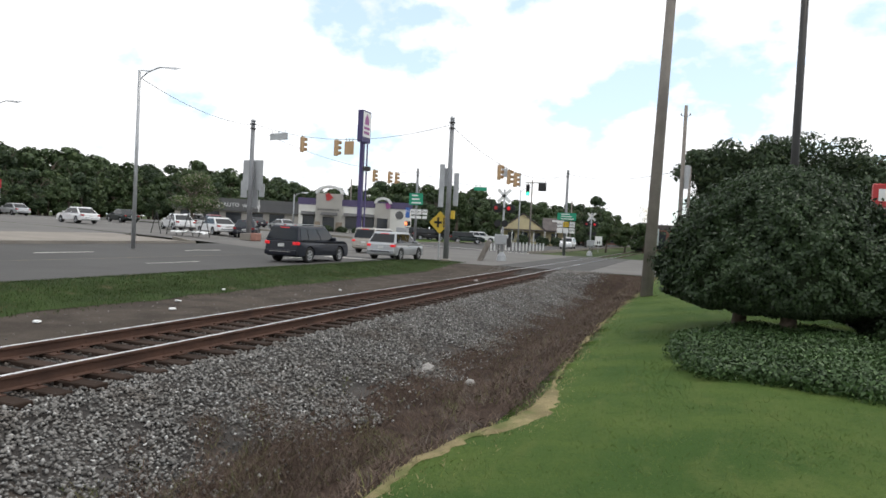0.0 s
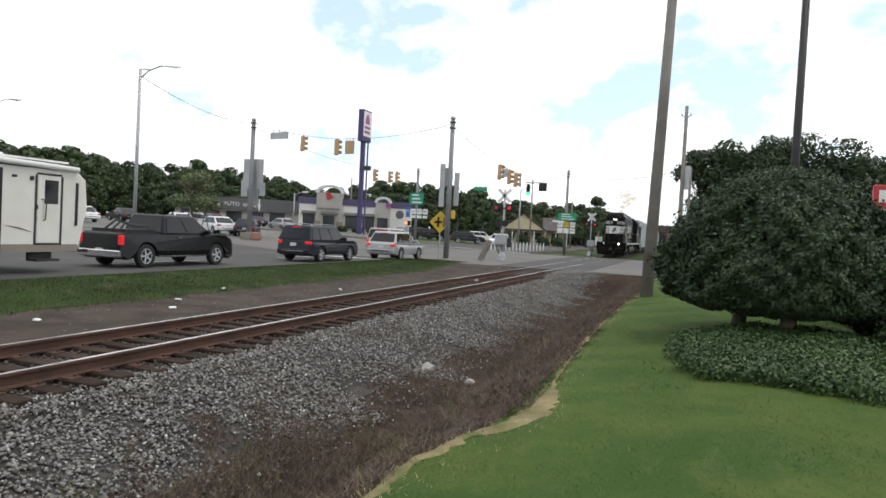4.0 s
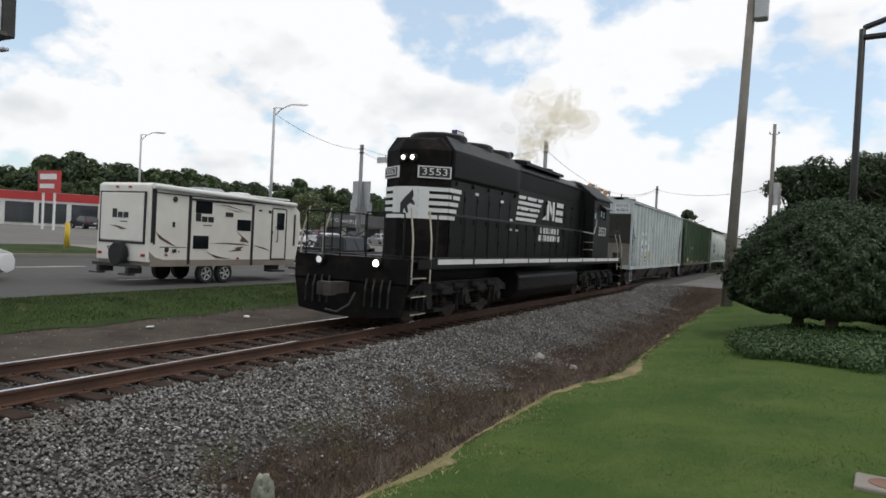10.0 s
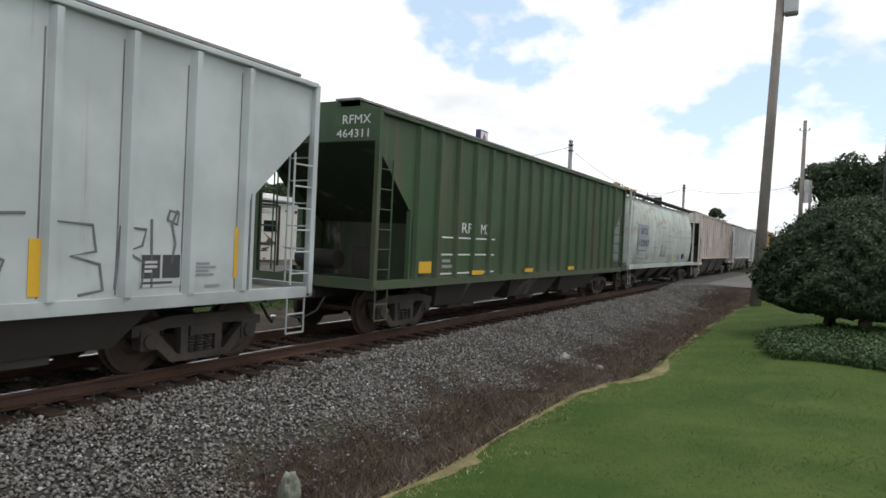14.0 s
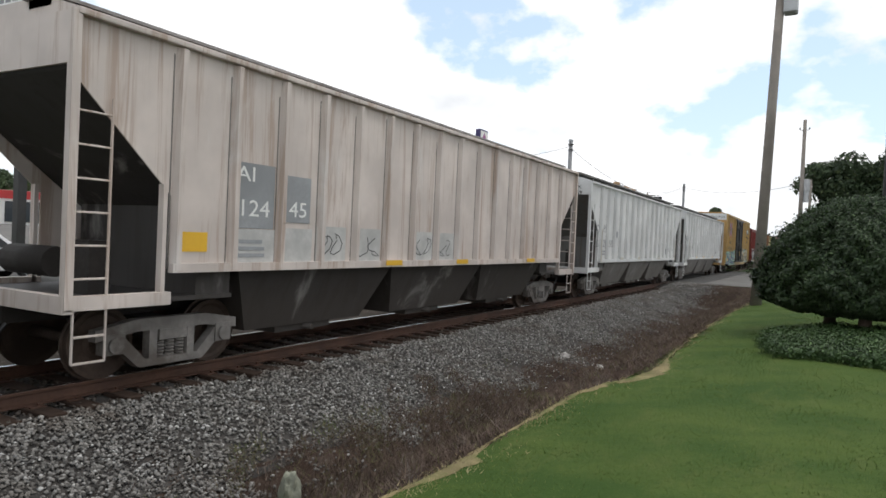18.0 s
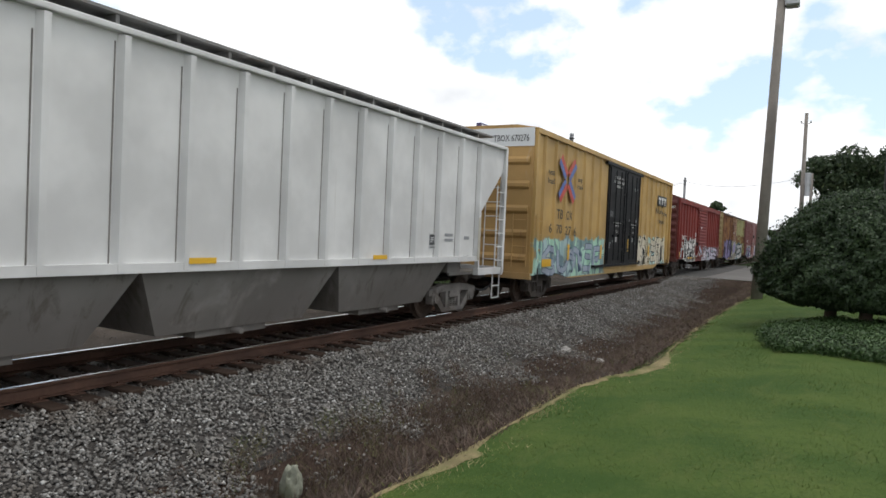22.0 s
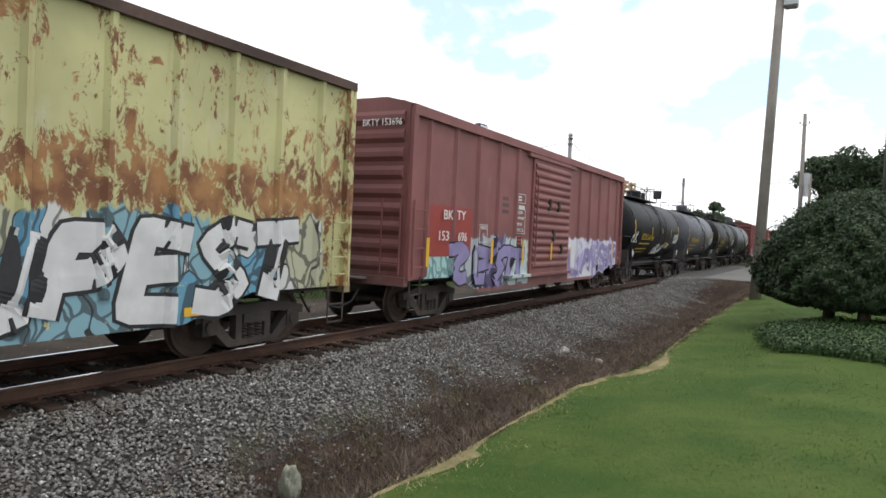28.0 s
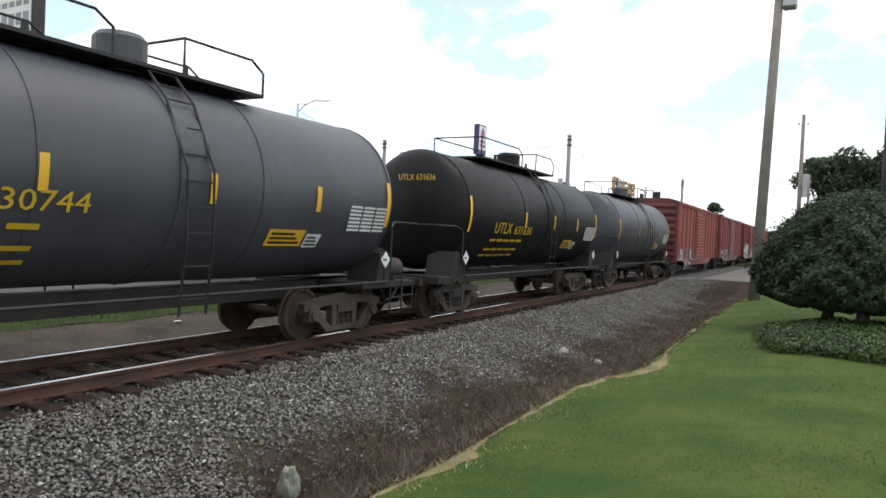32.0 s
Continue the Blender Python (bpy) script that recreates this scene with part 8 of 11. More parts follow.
lp = steel_pole("strain_pole", -32.8, 47.6, 9.15, 0.24, "galvanised steel strain pole with sign backs and a concrete foot")
for x0, x1, y, z0, z1 in ((-0.95, 0.85, 0.28, 3.9, 6.2), (-1.15, -0.6, 0.34, 3.3, 4.6), (0.5, 1.0, 0.36, 3.4, 4.4), (-0.5, 0.4, 0.36, 2.6, 3.9)):
    part("sign_back", boxes((x0, x1, y, y + 0.05, z0, z1)), "galv", lp, "unpainted back of a road sign")
part("foot", bevelled(boxes((-0.55, 0.45, -0.4, 0.4, 0.0, 0.55)), 0.08), "concrete", lp)
part("red_block", bevelled(boxes((0.35, 0.95, -0.35, 0.35, 0.0, 0.6)), 0.1), surf("faded_red_block", (0.34, 0.17, 0.13), 0.8), lp)
p6 = steel_pole("strain_pole", -26.4, 65.5, 7.65, 0.17, "galvanised steel strain pole with route signs")
bp = steel_pole("strain_pole", -12.9, 72.5, 8.55, 0.19, "galvanised steel strain pole with a green guide sign")


def shield_set(ob, rows, x0, z0, y=-0.24):
    """Small square route markers with readable numbers, white on black board."""
    for i, (txt, mat) in enumerate(rows):
        cx = x0 + (i % 3) * 0.62
        cz = z0 - (i // 3) * 0.62
        part("route_sign", bevelled(boxes((cx - 0.27, cx + 0.27, y - 0.02, y, cz - 0.26, cz + 0.26)), 0.015, 1), mat, ob, "square route sign")
        if txt:
            lettering(txt, 0.30, "black", ob, front(cx, cz, y - 0.021), width=min(0.44, 0.17 * len(txt)), name="route_number")


def green_sign(ob, w, h, x, z, y=-0.24):
    part("guide_sign", bevelled(boxes((x - w / 2, x + w / 2, y - 0.03, y, z - h / 2, z + h / 2)), 0.03, 1), "green", ob, "green guide sign with white lines")
    bm = bmesh.new()
    for i in range(3):
        zz = z + h / 2 - (i + 0.6) * h / 3.2
        box(bm, x - w * 0.3, x + w * (0.15 + 0.12 * ((i * 7) % 3)), y - 0.034, y - 0.03, zz - h * 0.06, zz + h * 0.06)
    part("sign_text", bm, "white", ob)


green_sign(p6, 1.45, 1.15, 0.05, 4.75)
shield_set(p6, (("601", "white"), ("21", "white"), ("301", "white")), -0.2, 3.5)
part("hospital_sign", bevelled(boxes((-1.0, -0.55, -0.26, -0.24, 2.9, 3.9)), 0.02, 1), surf("sign_blue", (0.04, 0.13, 0.42), 0.45), p6, "blue sign with a white letter H")
lettering("H", 0.42, "white", p6, front(-0.78, 3.55, -0.262), width=0.28)
for i in range(3):
    part("arrow_sign", boxes((-0.45 + i * 0.62, 0.05 + i * 0.62, -0.26, -0.24, 2.85, 3.12)), "white", p6)
part("pedestrian_signal", bevelled(boxes((-1.0, -0.45, -0.4, -0.15, 2.1, 2.55)), 0.04, 1), "black", p6)
part("walk_lens", boxes((-0.96, -0.74, -0.42, -0.40, 2.18, 2.48)), "handlight", p6, "lit orange pedestrian signal")
part("controller_cabinet", bevelled(boxes((-2.3, -1.2, 0.6, 1.3, 0.0, 1.9)), 0.03, 1), "galv", p6)
green_sign(bp, 1.9, 0.75, 0.15, 3.95)
shield_set(bp, (("601", "white"), ("21", "yellow"), ("301", "white"), ("", "white"), ("", "white"), ("601", "white")), -0.5, 3.15)


def wire(name, a, b, sag, r=0.014, label="black span wire across the junction"):
    bm = bmesh.new()
    a, b = Vector(a), Vector(b)
    pts = []
    for i in range(15):
        s = i / 14
        p = a.lerp(b, s)
        p.z -= sag * 4 * s * (1 - s)
        pts.append(p)
    tube(bm, pts, r, 5)
    return tagged(part(name, bm, "wire"), label, "cable", "overhead cables")


def hung(p, name, label):
    return thing(name, Matrix.Translation(p), label, "traffic signal", "hanging signals")


def signal_head(p, drop, lit=None, turn=0.0, s=1.0, paint="orange"):
    """A three-lens signal with visors that hangs from its hook at p."""
    ob = thing("traffic_signal", Matrix.Translation(p) @ Matrix.Rotation(turn, 4, "Z"), "faded yellow three-lens traffic signal hanging from a wire" if paint == "orange" else "black traffic signal hanging from a wire", "traffic signal", "hanging signals")
    bm = bmesh.new()
    rod(bm, (0, 0, 0.05), (0, 0, -drop), 0.025, 6)
    part("hanger", bm, "dkmetal", ob)
    part("housing", bevelled(boxes((-0.18 * s, 0.18 * s, -0.12, 0.12, -drop - 1.08 * s, -drop)), 0.03, 1), paint, ob)
    for i in range(3):
        z = -drop - (0.18 + i * 0.36) * s
        bm = bmesh.new()
        n = 14
        for k in range(n):
            t0, t1 = math.pi * (-0.15 + 1.3 * k / n), math.pi * (-0.15 + 1.3 * (k + 1) / n)
            q = [(0.155 * s * math.cos(t), yy, z + 0.155 * s * math.sin(t)) for t in (t0, t1) for yy in (-0.12, -0.34)]
            vs = [bm.verts.new(v) for v in q]
            bm.faces.new((vs[0], vs[1], vs[3], vs[2]))
        bmesh.ops.solidify(bm, geom=bm.faces[:], thickness=0.012)
        part("visor", bm, paint, ob)
        bm = bmesh.new()
        lathe(bm, [(-0.135, 0.14 * s), (-0.12, 0.145 * s)], 14, "y", (0, 0, z))
        part("lens", bm, "greenlight" if (lit == i) else "black", ob)
    return ob


def sagged(a, b, s, sag):
    p = Vector(a).lerp(Vector(b), s)
    p.z -= sag * 4 * s * (1 - s)
    return p


WA, WB, WS = (-32.8, 47.6, 9.3), (-14.8, 42.6, 8.3), 1.05
wire("span_wire", WA, WB, WS)
for s, d in ((0.297, 0.05), (0.48, 0.05)):
    signal_head(sagged(WA, WB, s, WS), d, None, 2.4)
def hung_board(p, w, h, mat, name, label, turn, drop=0.12):
    ob = thing(name, Matrix.Translation(p) @ Matrix.Rotation(turn, 4, "Z"), label, "sign", "hanging signs")
    part("board", bevelled(boxes((-w / 2, w / 2, -0.03, 0.03, -drop - h, -drop)), 0.015, 1), mat, ob)
    bm = bmesh.new()
    for x in (-w * 0.35, w * 0.35):
        rod(bm, (x, 0, 0.10), (x, 0, -drop), 0.02, 5)
    rod(bm, (0, 0, 0.06), (0, 0, -drop), 0.02, 5)
    part("hanger", bm, "dkmetal", ob)
    return ob


hung_board(sagged(WA, WB, 0.16, WS), 1.9, 0.5, "galv", "street_name_board", "grey back of a street name board on the span wire", -0.25)
hung_board(sagged(WA, WB, 0.546, WS), 0.8, 0.9, "orange", "lane_sign", "tan back of a square lane sign on the span wire", -0.2)
WC, WD = (-32.8, 47.6, 9.0), (-26.4, 65.5, 7.4)
wire("span_wire", WC, WD, 0.9)
for s in (0.687, 0.79, 0.84):
    signal_head(sagged(WC, WD, s, 0.9), 0.05, None, 1.2 + s)
WE, WF = (-26.4, 65.5, 7.4), (-12.9, 72.5, 8.1)
wire("span_wire", WE, WF, 1.25)
hung_board(sagged(WE, WF, 0.415, 1.25), 1.3, 0.36, "green", "street_name_board", "dark green street name board on the span wire", 0.2)
signal_head(sagged(WE, WF, 0.732, 1.25), 0.05, 2, 0.2, 1.0, "black")
hung_board(sagged(WE, WF, 0.83, 1.25), 0.8, 0.85, "black", "lane_sign", "black square lane sign on the span wire", 0.2)
WG, WH = (-14.8, 42.6, 8.2), (-12.9, 72.5, 8.3)
wire("span_wire", WG, WH, 1.6)
for s in (0.30, 0.375, 0.43):
    signal_head(sagged(WG, WH, s, 1.6), 0.05, None, 1.7 + s)
hung_board(sagged(WG, WH, 0.34, 1.6), 0.5, 0.6, "galv", "lane_sign", "grey back of a lane sign on the span wire", 0.9)
hung_board(sagged(WG, WH, 0.47, 1.6), 0.16, 0.9, "galv", "lane_sign", "narrow grey sign on the span wire", 0.9)
wire("cable", (-12.9, 72.5, 8.2), (-1.7, 55.0, 7.0), 0.6)
wire("cable", (-32.8, 47.6, 9.2), (-28.0, 31.3, 9.0), 0.5)


# the yellow warning diamond
dm = thing("warning_sign", pose(-15.5, 43.2, gz(-15.5, 43.2)), "yellow diamond sign with a black crossing symbol on a post", "road sign")
part("post", boxes((-0.03, 0.03, -0.03, 0.03, -0.1, 3.0)), "galv", dm)
bm = bmesh.new()
prism(bm, [(0, 1.66), (0.70, 2.36), (0, 3.06), (-0.70, 2.36)], -0.06, -0.035, "y")
part("plate", bevelled(bm, 0.02, 1), "yellow", dm)
bm = boxes((-0.36, 0.14, -0.068, -0.06, 2.29, 2.43), (-0.18, -0.04, -0.068, -0.06, 2.05, 2.67))
for k in range(6):
    box(bm, 0.2, 0.36, -0.068, -0.06, 2.1 + k * 0.1, 2.15 + k * 0.1)
box(bm, 0.24, 0.27, -0.067, -0.06, 2.05, 2.7)
part("symbol", bm, "black", dm)


def crossing_signal(x, y, arm=True, turn=0.0):
    ob = thing("crossing_signal", pose(x, y, gz(x, y), 0, 0, turn), "grey railway crossing signal mast with crossbuck and red lamps", "crossing signal", "crossing signals")
    bm = bmesh.new()
    rod(bm, (0, 0, 0), (0, 0, 4.9), 0.07, 12)
    part("mast", bm, "galv", ob)
    bm = bmesh.new()
    lathe(bm, [(0.0, 0.34), (0.35, 0.30), (0.55, 0.15), (0.6, 0.07)], 14, "z")
    part("base", bm, "galv", ob)
    for a in (0.78, -0.78):
        bm = bmesh.new()
        box(bm, -0.62, 0.62, -0.10, -0.08, -0.11, 0.11, Matrix.Translation((0, 0, 4.45)) @ Matrix.Rotation(a, 4, "Y"))
        part("crossbuck_blade", bm, "white", ob)
    for yy in (-0.2, 0.2):
        bm = boxes((-0.5, 0.5, yy * 0.6 - 0.03, yy * 0.6 + 0.03, 3.55, 3.63))
        part("lamp_arm", bm, "dkmetal", ob)
        for s in (-0.45, 0.45):
            bm = bmesh.new()
            sg = 1 if yy > 0 else -1
            lathe(bm, [(yy * 0.8, 0.30), (yy * 0.8 + sg * 0.02, 0.30), (yy * 0.8 + sg * 0.03, 0.12)], 20, "y", (s, 0, 3.6))
            part("backplate", bm, "black", ob)
            bm = bmesh.new()
            lathe(bm, [(yy * 0.85 + sg * 0.0, 0.14), (yy * 0.85 + sg * 0.28, 0.15)], 16, "y", (s, 0, 3.6))
            part("lamp_hood", bm, "black", ob)
            bm = bmesh.new()
            lathe(bm, [(yy * 0.85 + sg * 0.281, 0.125), (yy * 0.85 + sg * 0.286, 0.125)], 14, "y", (s, 0, 3.6))
            part("red_lens", bm, "taillight_on" if (s > 0) == (yy < 0) else "red", ob)
    if arm:
        for s in (-0.35, 0.15):
            bm = bmesh.new()
            lathe(bm, [(-0.2, 0.24), (-0.18, 0.24)], 18, "y", (s, 0, 2.55))
            part("backplate", bm, "black", ob)
        part("gate_mechanism", bevelled(boxes((-0.5, 0.35, -0.3, 0.3, 1.1, 1.8)), 0.05, 1), "galv", ob)
        part("counterweight", bevelled(boxes((0.35, 0.62, -0.12, 0.12, 0.95, 1.6)), 0.04, 1), "dkmetal", ob)
        bm = bmesh.new()
        tube(bm, [(-0.28, 0.1, 1.2), (-0.3, 0.1, 0.6), (-0.12, 0.05, 0.1)], 0.035)
        part("conduit", bm, "dkmetal", ob)
    return ob


crossing_signal(-13.0, 48.9)
crossing_signal(-11.6, 81.7, True, 180)
lean = thing("leaning_post", pose(-13.9, 46.8, gz(-13.9, 46.8)), "broken grey wooden post leaning over", "post")
bm = bmesh.new()
box(bm, -0.16, 0.16, -0.12, 0.12, -0.3, 1.5, Matrix.Rotation(0.42, 4, "Y"))
part("post", bevelled(bm, 0.02, 1), "wood", lean)


def street_lamp(x, y, h, arm, head=True, label="tall grey street lamp with a curved arm"):
    ob = thing("street_lamp", pose(x, y, gz(x, y)), label, "street lamp", "street lamps")
    bm = bmesh.new()
    rod(bm, (0, 0, 0), (0, 0, h), 0.11, 12, 0.07)
    part("pole", bm, "galv", ob)
    bm = bmesh.new()
    d = Vector(arm)
    tube(bm, [(0, 0, h - 0.5), tuple(d * 0.25 + Vector((0, 0, h - 0.05))), tuple(d * 0.6 + Vector((0, 0, h + 0.25))), tuple(d * 0.9 + Vector((0, 0, h + 0.3)))], 0.035)
    tube(bm, [(0, 0, h), tuple(d * 0.3 + Vector((0, 0, h + 0.02)))], 0.025)
    part("arm", bm, "galv", ob)
    bm = bmesh.new()
    e = d * 0.95
    loft(bm, [[(e.x + dx * 0.18 - d.normalized().x * 0.3, e.y + dy * 0.18 - d.normalized().y * 0.3, h + 0.28 + dz * 0.08) for dx, dy, dz in ((1, 0, 0), (0, 1, 1), (-1, 0, 0), (0, -1, -1))],
              [(e.x + dx * 0.2 + d.normalized().x * 0.35, e.y + dy * 0.2 + d.normalized().y * 0.35, h + 0.28 + dz * 0.1) for dx, dy, dz in ((1, 0, 0), (0, 1, 1), (-1, 0, 0), (0, -1, -1))]])
    part("lamp_head", bm, "galv", ob)
    return ob


street_lamp(-28.0, 31.3, 9.2, (1.3, 0.9, 0))
street_lamp(-48.6, 38.4, 8.6, (1.0, 1.1, 0), label="grey car lot lamp with a bent arm")
street_lamp(-53.5, 86.0, 5.0, (1.4, 0.6, 0), label="grey lamp beside the restaurant")
street_lamp(-24.0, 98.0, 8.2, (1.6, -0.8, 0))

# parking lamp behind the round tree: dark pole with a twin head
pk = thing("parking_lamp", pose(1.35, 21.5, gz(1.35, 21.5)), "dark bronze parking lot lamp with two flat heads", "lamp post")
bm = bmesh.new()
rod(bm, (0, 0, 0), (0, 0, 7.9), 0.10, 10, 0.08)
part("pole", bm, "dkmetal", pk)
for z, dy, k in ((7.95, 0.1, 0.35), (7.65, -0.05, 0.05)):
    bm = bmesh.new()
    box(bm, 0.0, 0.75, -0.12, 0.12, -0.05, 0.06, Matrix.Translation((0.02, dy, z)) @ Matrix.Rotation(-k, 4, "Y"))
    part("lamp_head", bevelled(bm, 0.02, 1), "dkmetal", pk)

np_ = wood_pole("utility_pole", -2.1, 26.9, 12.6, 0.20, "grey weathered wooden utility pole with a small transformer box", (0.32, 0.0))
part("transformer_box", bevelled(boxes((0.40, 0.86, -0.25, 0.25, 10.4, 11.5)), 0.05, 1), "galv", np_)
fp_ = wood_pole("utility_pole", -1.7, 55.0, 11.6, 0.17, "wooden utility pole with insulators and transformers")
for z, r in ((7.0, 0.24), (6.2, 0.2)):
    bm = bmesh.new()
    lathe(bm, [(z - 0.5, r), (z + 0.3, r), (z + 0.35, r * 0.6)], 14, "z", (0.3, 0.1, 0))
    part("transformer", bm, "galv", fp_)
for z, x in ((10.9, 0.3), (10.9, -0.3)):
    bm = bmesh.new()
    rod(bm, (0, 0, z - 0.1), (x, 0, z), 0.025, 6)
    rod(bm, (x, 0, z), (x, 0, z + 0.16), 0.05, 8)
    part("insulator", bm, "galv", fp_)
wood_pole("utility_pole", -1.2, 58.0, 7.6, 0.13, "shorter wooden pole beside the utility pole")
w1 = wood_pole("utility_pole", -26.9, 117.9, 11.2, 0.16, "distant wooden utility pole with a cross arm")
part("cross_arm", boxes((-1.2, 1.2, -0.06, 0.06, 10.6, 10.75)), "wood", w1)
wood_pole("utility_pole", -19.0, 112.0, 7.6, 0.13, "distant wooden utility pole")
wood_pole("utility_pole", -5.0, 92.0, 5.2, 0.12, "distant short wooden pole")
wood_pole("utility_pole", -50.2, 96.5, 8.2, 0.13, "distant wooden utility pole with a cross arm")

# white delineator posts by the junction
DEL = boxes((-0.06, 0.06, -0.03, 0.03, 0, 0.95))
dme = mesh_of(DEL, "delineator")
for i in range(16):
    x, y = -21.3 + i * 0.28, 75.0 + i * 0.5
    ob = tagged(part("delineator_post", dme, "white"), "short white plastic delineator post", "post", "delineator posts")
    ob.location = (x, y, gz(x, y))
ws = thing("speed_sign", pose(-13.5, 104, gz(-13.5, 104)), "small white rectangular road sign on a post", "road sign")
part("post", boxes((-0.03, 0.03, 0, 0.06, 0, 2.2)), "galv", ws)
part("plate", boxes((-0.5, 0.5, -0.03, 0, 1.0, 2.3)), "white", ws)
bm = boxes((-0.2, -0.05, -0.035, -0.03, 1.2, 1.6), (0.08, 0.25, -0.035, -0.03, 1.2, 1.6))
part("bars", bm, "black", ws)

# restaurant's tall sign
ts = thing("pylon_sign", pose(-42.9, 85.5, gz(-42.9, 85.5)), "tall purple pylon sign with a white panel and plain shapes", "pylon sign")
M["purple"] = surf("purple_paint", (0.055, 0.04, 0.14), 0.5, var=0.12)
M["plum"] = surf("plum_shape", (0.30, 0.08, 0.24), 0.5, var=0.1)
part("column", boxes((-0.24, 0.24, -0.28, 0.28, 0, 12.6)), "purple", ts)
part("slim_column", boxes((0.66, 0.80, -0.1, 0.1, 0, 12.6)), "purple", ts)
part("cabinet", bevelled(boxes((-0.25, 0.5, -1.25, 1.25, 12.4, 16.6)), 0.05, 1), "purple", ts)
part("face", boxes((0.5, 0.515, -1.08, 1.08, 13.1, 16.4)), "white", ts)
bm = bmesh.new()
prism(bm, [(-0.62, 14.75), (0.62, 14.75), (0.55, 15.5), (0.0, 16.2), (-0.55, 15.5)], 0.515, 0.53)
part("emblem", bm, "plum", ts, "plain plum-coloured shape")
each("name_bar", "plum", ts, (0.515, 0.53, -0.8, 0.8, 14.1, 14.45), (0.515, 0.53, -0.8, 0.8, 13.5, 13.85))
part("side_box", boxes((0.4, 1.3, -0.4, 0.1, 8.6, 9.2)), "dkmetal", ts)

# the marquee and the red sign over the hedge
ck = thing("restaurant_sign", pose(3.95, 24.0, gz(3.95, 24.0)), "red roadside sign with white bars under a white marquee", "roadside sign")
for x in (-0.02, 0.82):
    part("post", boxes((x - 0.07, x + 0.07, -0.06, 0.06, 0, 5.1)), "dkmetal", ck)
part("marquee_cabinet", boxes((-0.10, 1.5, -0.12, 0.12, 3.7, 5.12)), "dkmetal", ck)
part("marquee_face", boxes((0.02, 1.4, -0.133, -0.12, 3.8, 5.02)), "white", ck)
part("red_panel", bevelled(boxes((-0.46, 1.4, -0.1, 0.1, 2.42, 3.2)), 0.03, 1), "red", ck)
for k in range(6):
    part("name_bar", boxes((-0.34 + k * 0.26, -0.16 + k * 0.26, -0.108, -0.10, 2.75, 3.06)), "white", ck)
part("name_bar", boxes((-0.36, 1.2, -0.108, -0.10, 2.51, 2.58)), "white", ck)
# billboard at the roadside, seen over the train
bb = thing("billboard", pose(-23.6, 12.6, gz(-23.6, 12.6)) @ Matrix.Rotation(0.0, 4, "Z"), "white roadside notice board on a dark post with a lamp bracket", "billboard")
bb.matrix_world = pose(-32.6, 17.7, gz(-32.6, 17.7))
part("post", boxes((-0.2, 0.2, -0.2, 0.2, 0, 10.6)), "dkmetal", bb)
part("cabinet", bevelled(boxes((-2.6, 1.3, -0.3, 0.3, 9.6, 12.4)), 0.05, 1), "dkmetal", bb)
part("face", boxes((-2.5, 1.2, -0.33, -0.3, 9.75, 12.3)), "white", bb)
for z, h_ in ((11.6, 0.3), (11.05, 0.25), (10.2, 0.55)):
    each("name_bar", "stencil_dull", bb, *[(-2.3 + k * 0.58, -1.85 + k * 0.58, -0.335, -0.33, z, z + h_) for k in range(6)])
bm = bmesh.new()
box(bm, 0, 1.9, -0.15, 0.15, -0.1, 0.1, Matrix.Translation((0.2, -0.6, 8.9)) @ Matrix.Rotation(-0.35, 4, "Y"))
part("lamp_bracket", bm, "dkmetal", bb)
bm = boxes((1.7, 2.3, -0.8, -0.5, 8.75, 8.9))
part("lamp_head", bevelled(bm, 0.04, 1), "galv", bb)

# small things on the ground
mh = thing("manhole", pose(0.70, 5.92, 0.0), "pale concrete collar with a rusty round cover in the lawn", "manhole")
mh.location.z = gz(0.7, 5.92) + 0.02
bm = bmesh.new()
box(bm, -0.21, 0.21, -0.19, 0.19, -0.1, 0.012, Matrix.Rotation(-0.1, 4, "Z"))
part("collar", bevelled(bm, 0.01, 1), "concrete", mh)
bm = bmesh.new()
lathe(bm, [(0.0, 0.125), (0.017, 0.125), (0.02, 0.10), (0.017, 0.095), (0.017, 0.01)], 20, "z")
part("cover", bm, surf("rusty_cover", (0.22, 0.12, 0.08), 0.8, 0.2, var=0.3), mh)


def rock(x, y, s, label, mat="rock", seed=0, squash=0.7, category="stone"):
    bm = bmesh.new()
    bmesh.ops.create_icosphere(bm, subdivisions=3, radius=1)
    for v in bm.verts:
        k = 1 + 0.35 * noise.fractal(v.co * 1.3 + Vector((seed, 0, 0)), 1.0, 2.0, 4)
        v.co = Vector((v.co.x * s * k, v.co.y * s * 0.8 * k, v.co.z * s * squash * k))
    ob = tagged(part("stone", bm, mat), label, category)
    ob.location = (x, y, gz(x, y) + s * squash * 0.45)
    return ob


M["rock"] = surf("pale_rock", (0.42, 0.40, 0.37), 0.9, var=0.25, big=4, fine=30, bump=0.5, dist=0.01)
M["mossrock"] = surf("mossy_rock", (0.30, 0.31, 0.24), 0.95, var=0.4, big=9, fine=30, bump=0.6, dist=0.01, dirt=(0.10, 0.11, 0.05), dirt_at=0.5)
rock(-5.35, 15.7, 0.12, "pale lump of stone on the ballast slope", seed=1)
rock(-4.4, 15.4, 0.09, "pale lump of stone on the ballast slope", seed=2)
rock(-4.75, 5.4, 0.115, "pointed pale grey-green stone among dead weeds", "mossrock", seed=5, squash=2.0)
rock(-9.2, 31.0, 0.10, "small pale stone between the rails", seed=7)
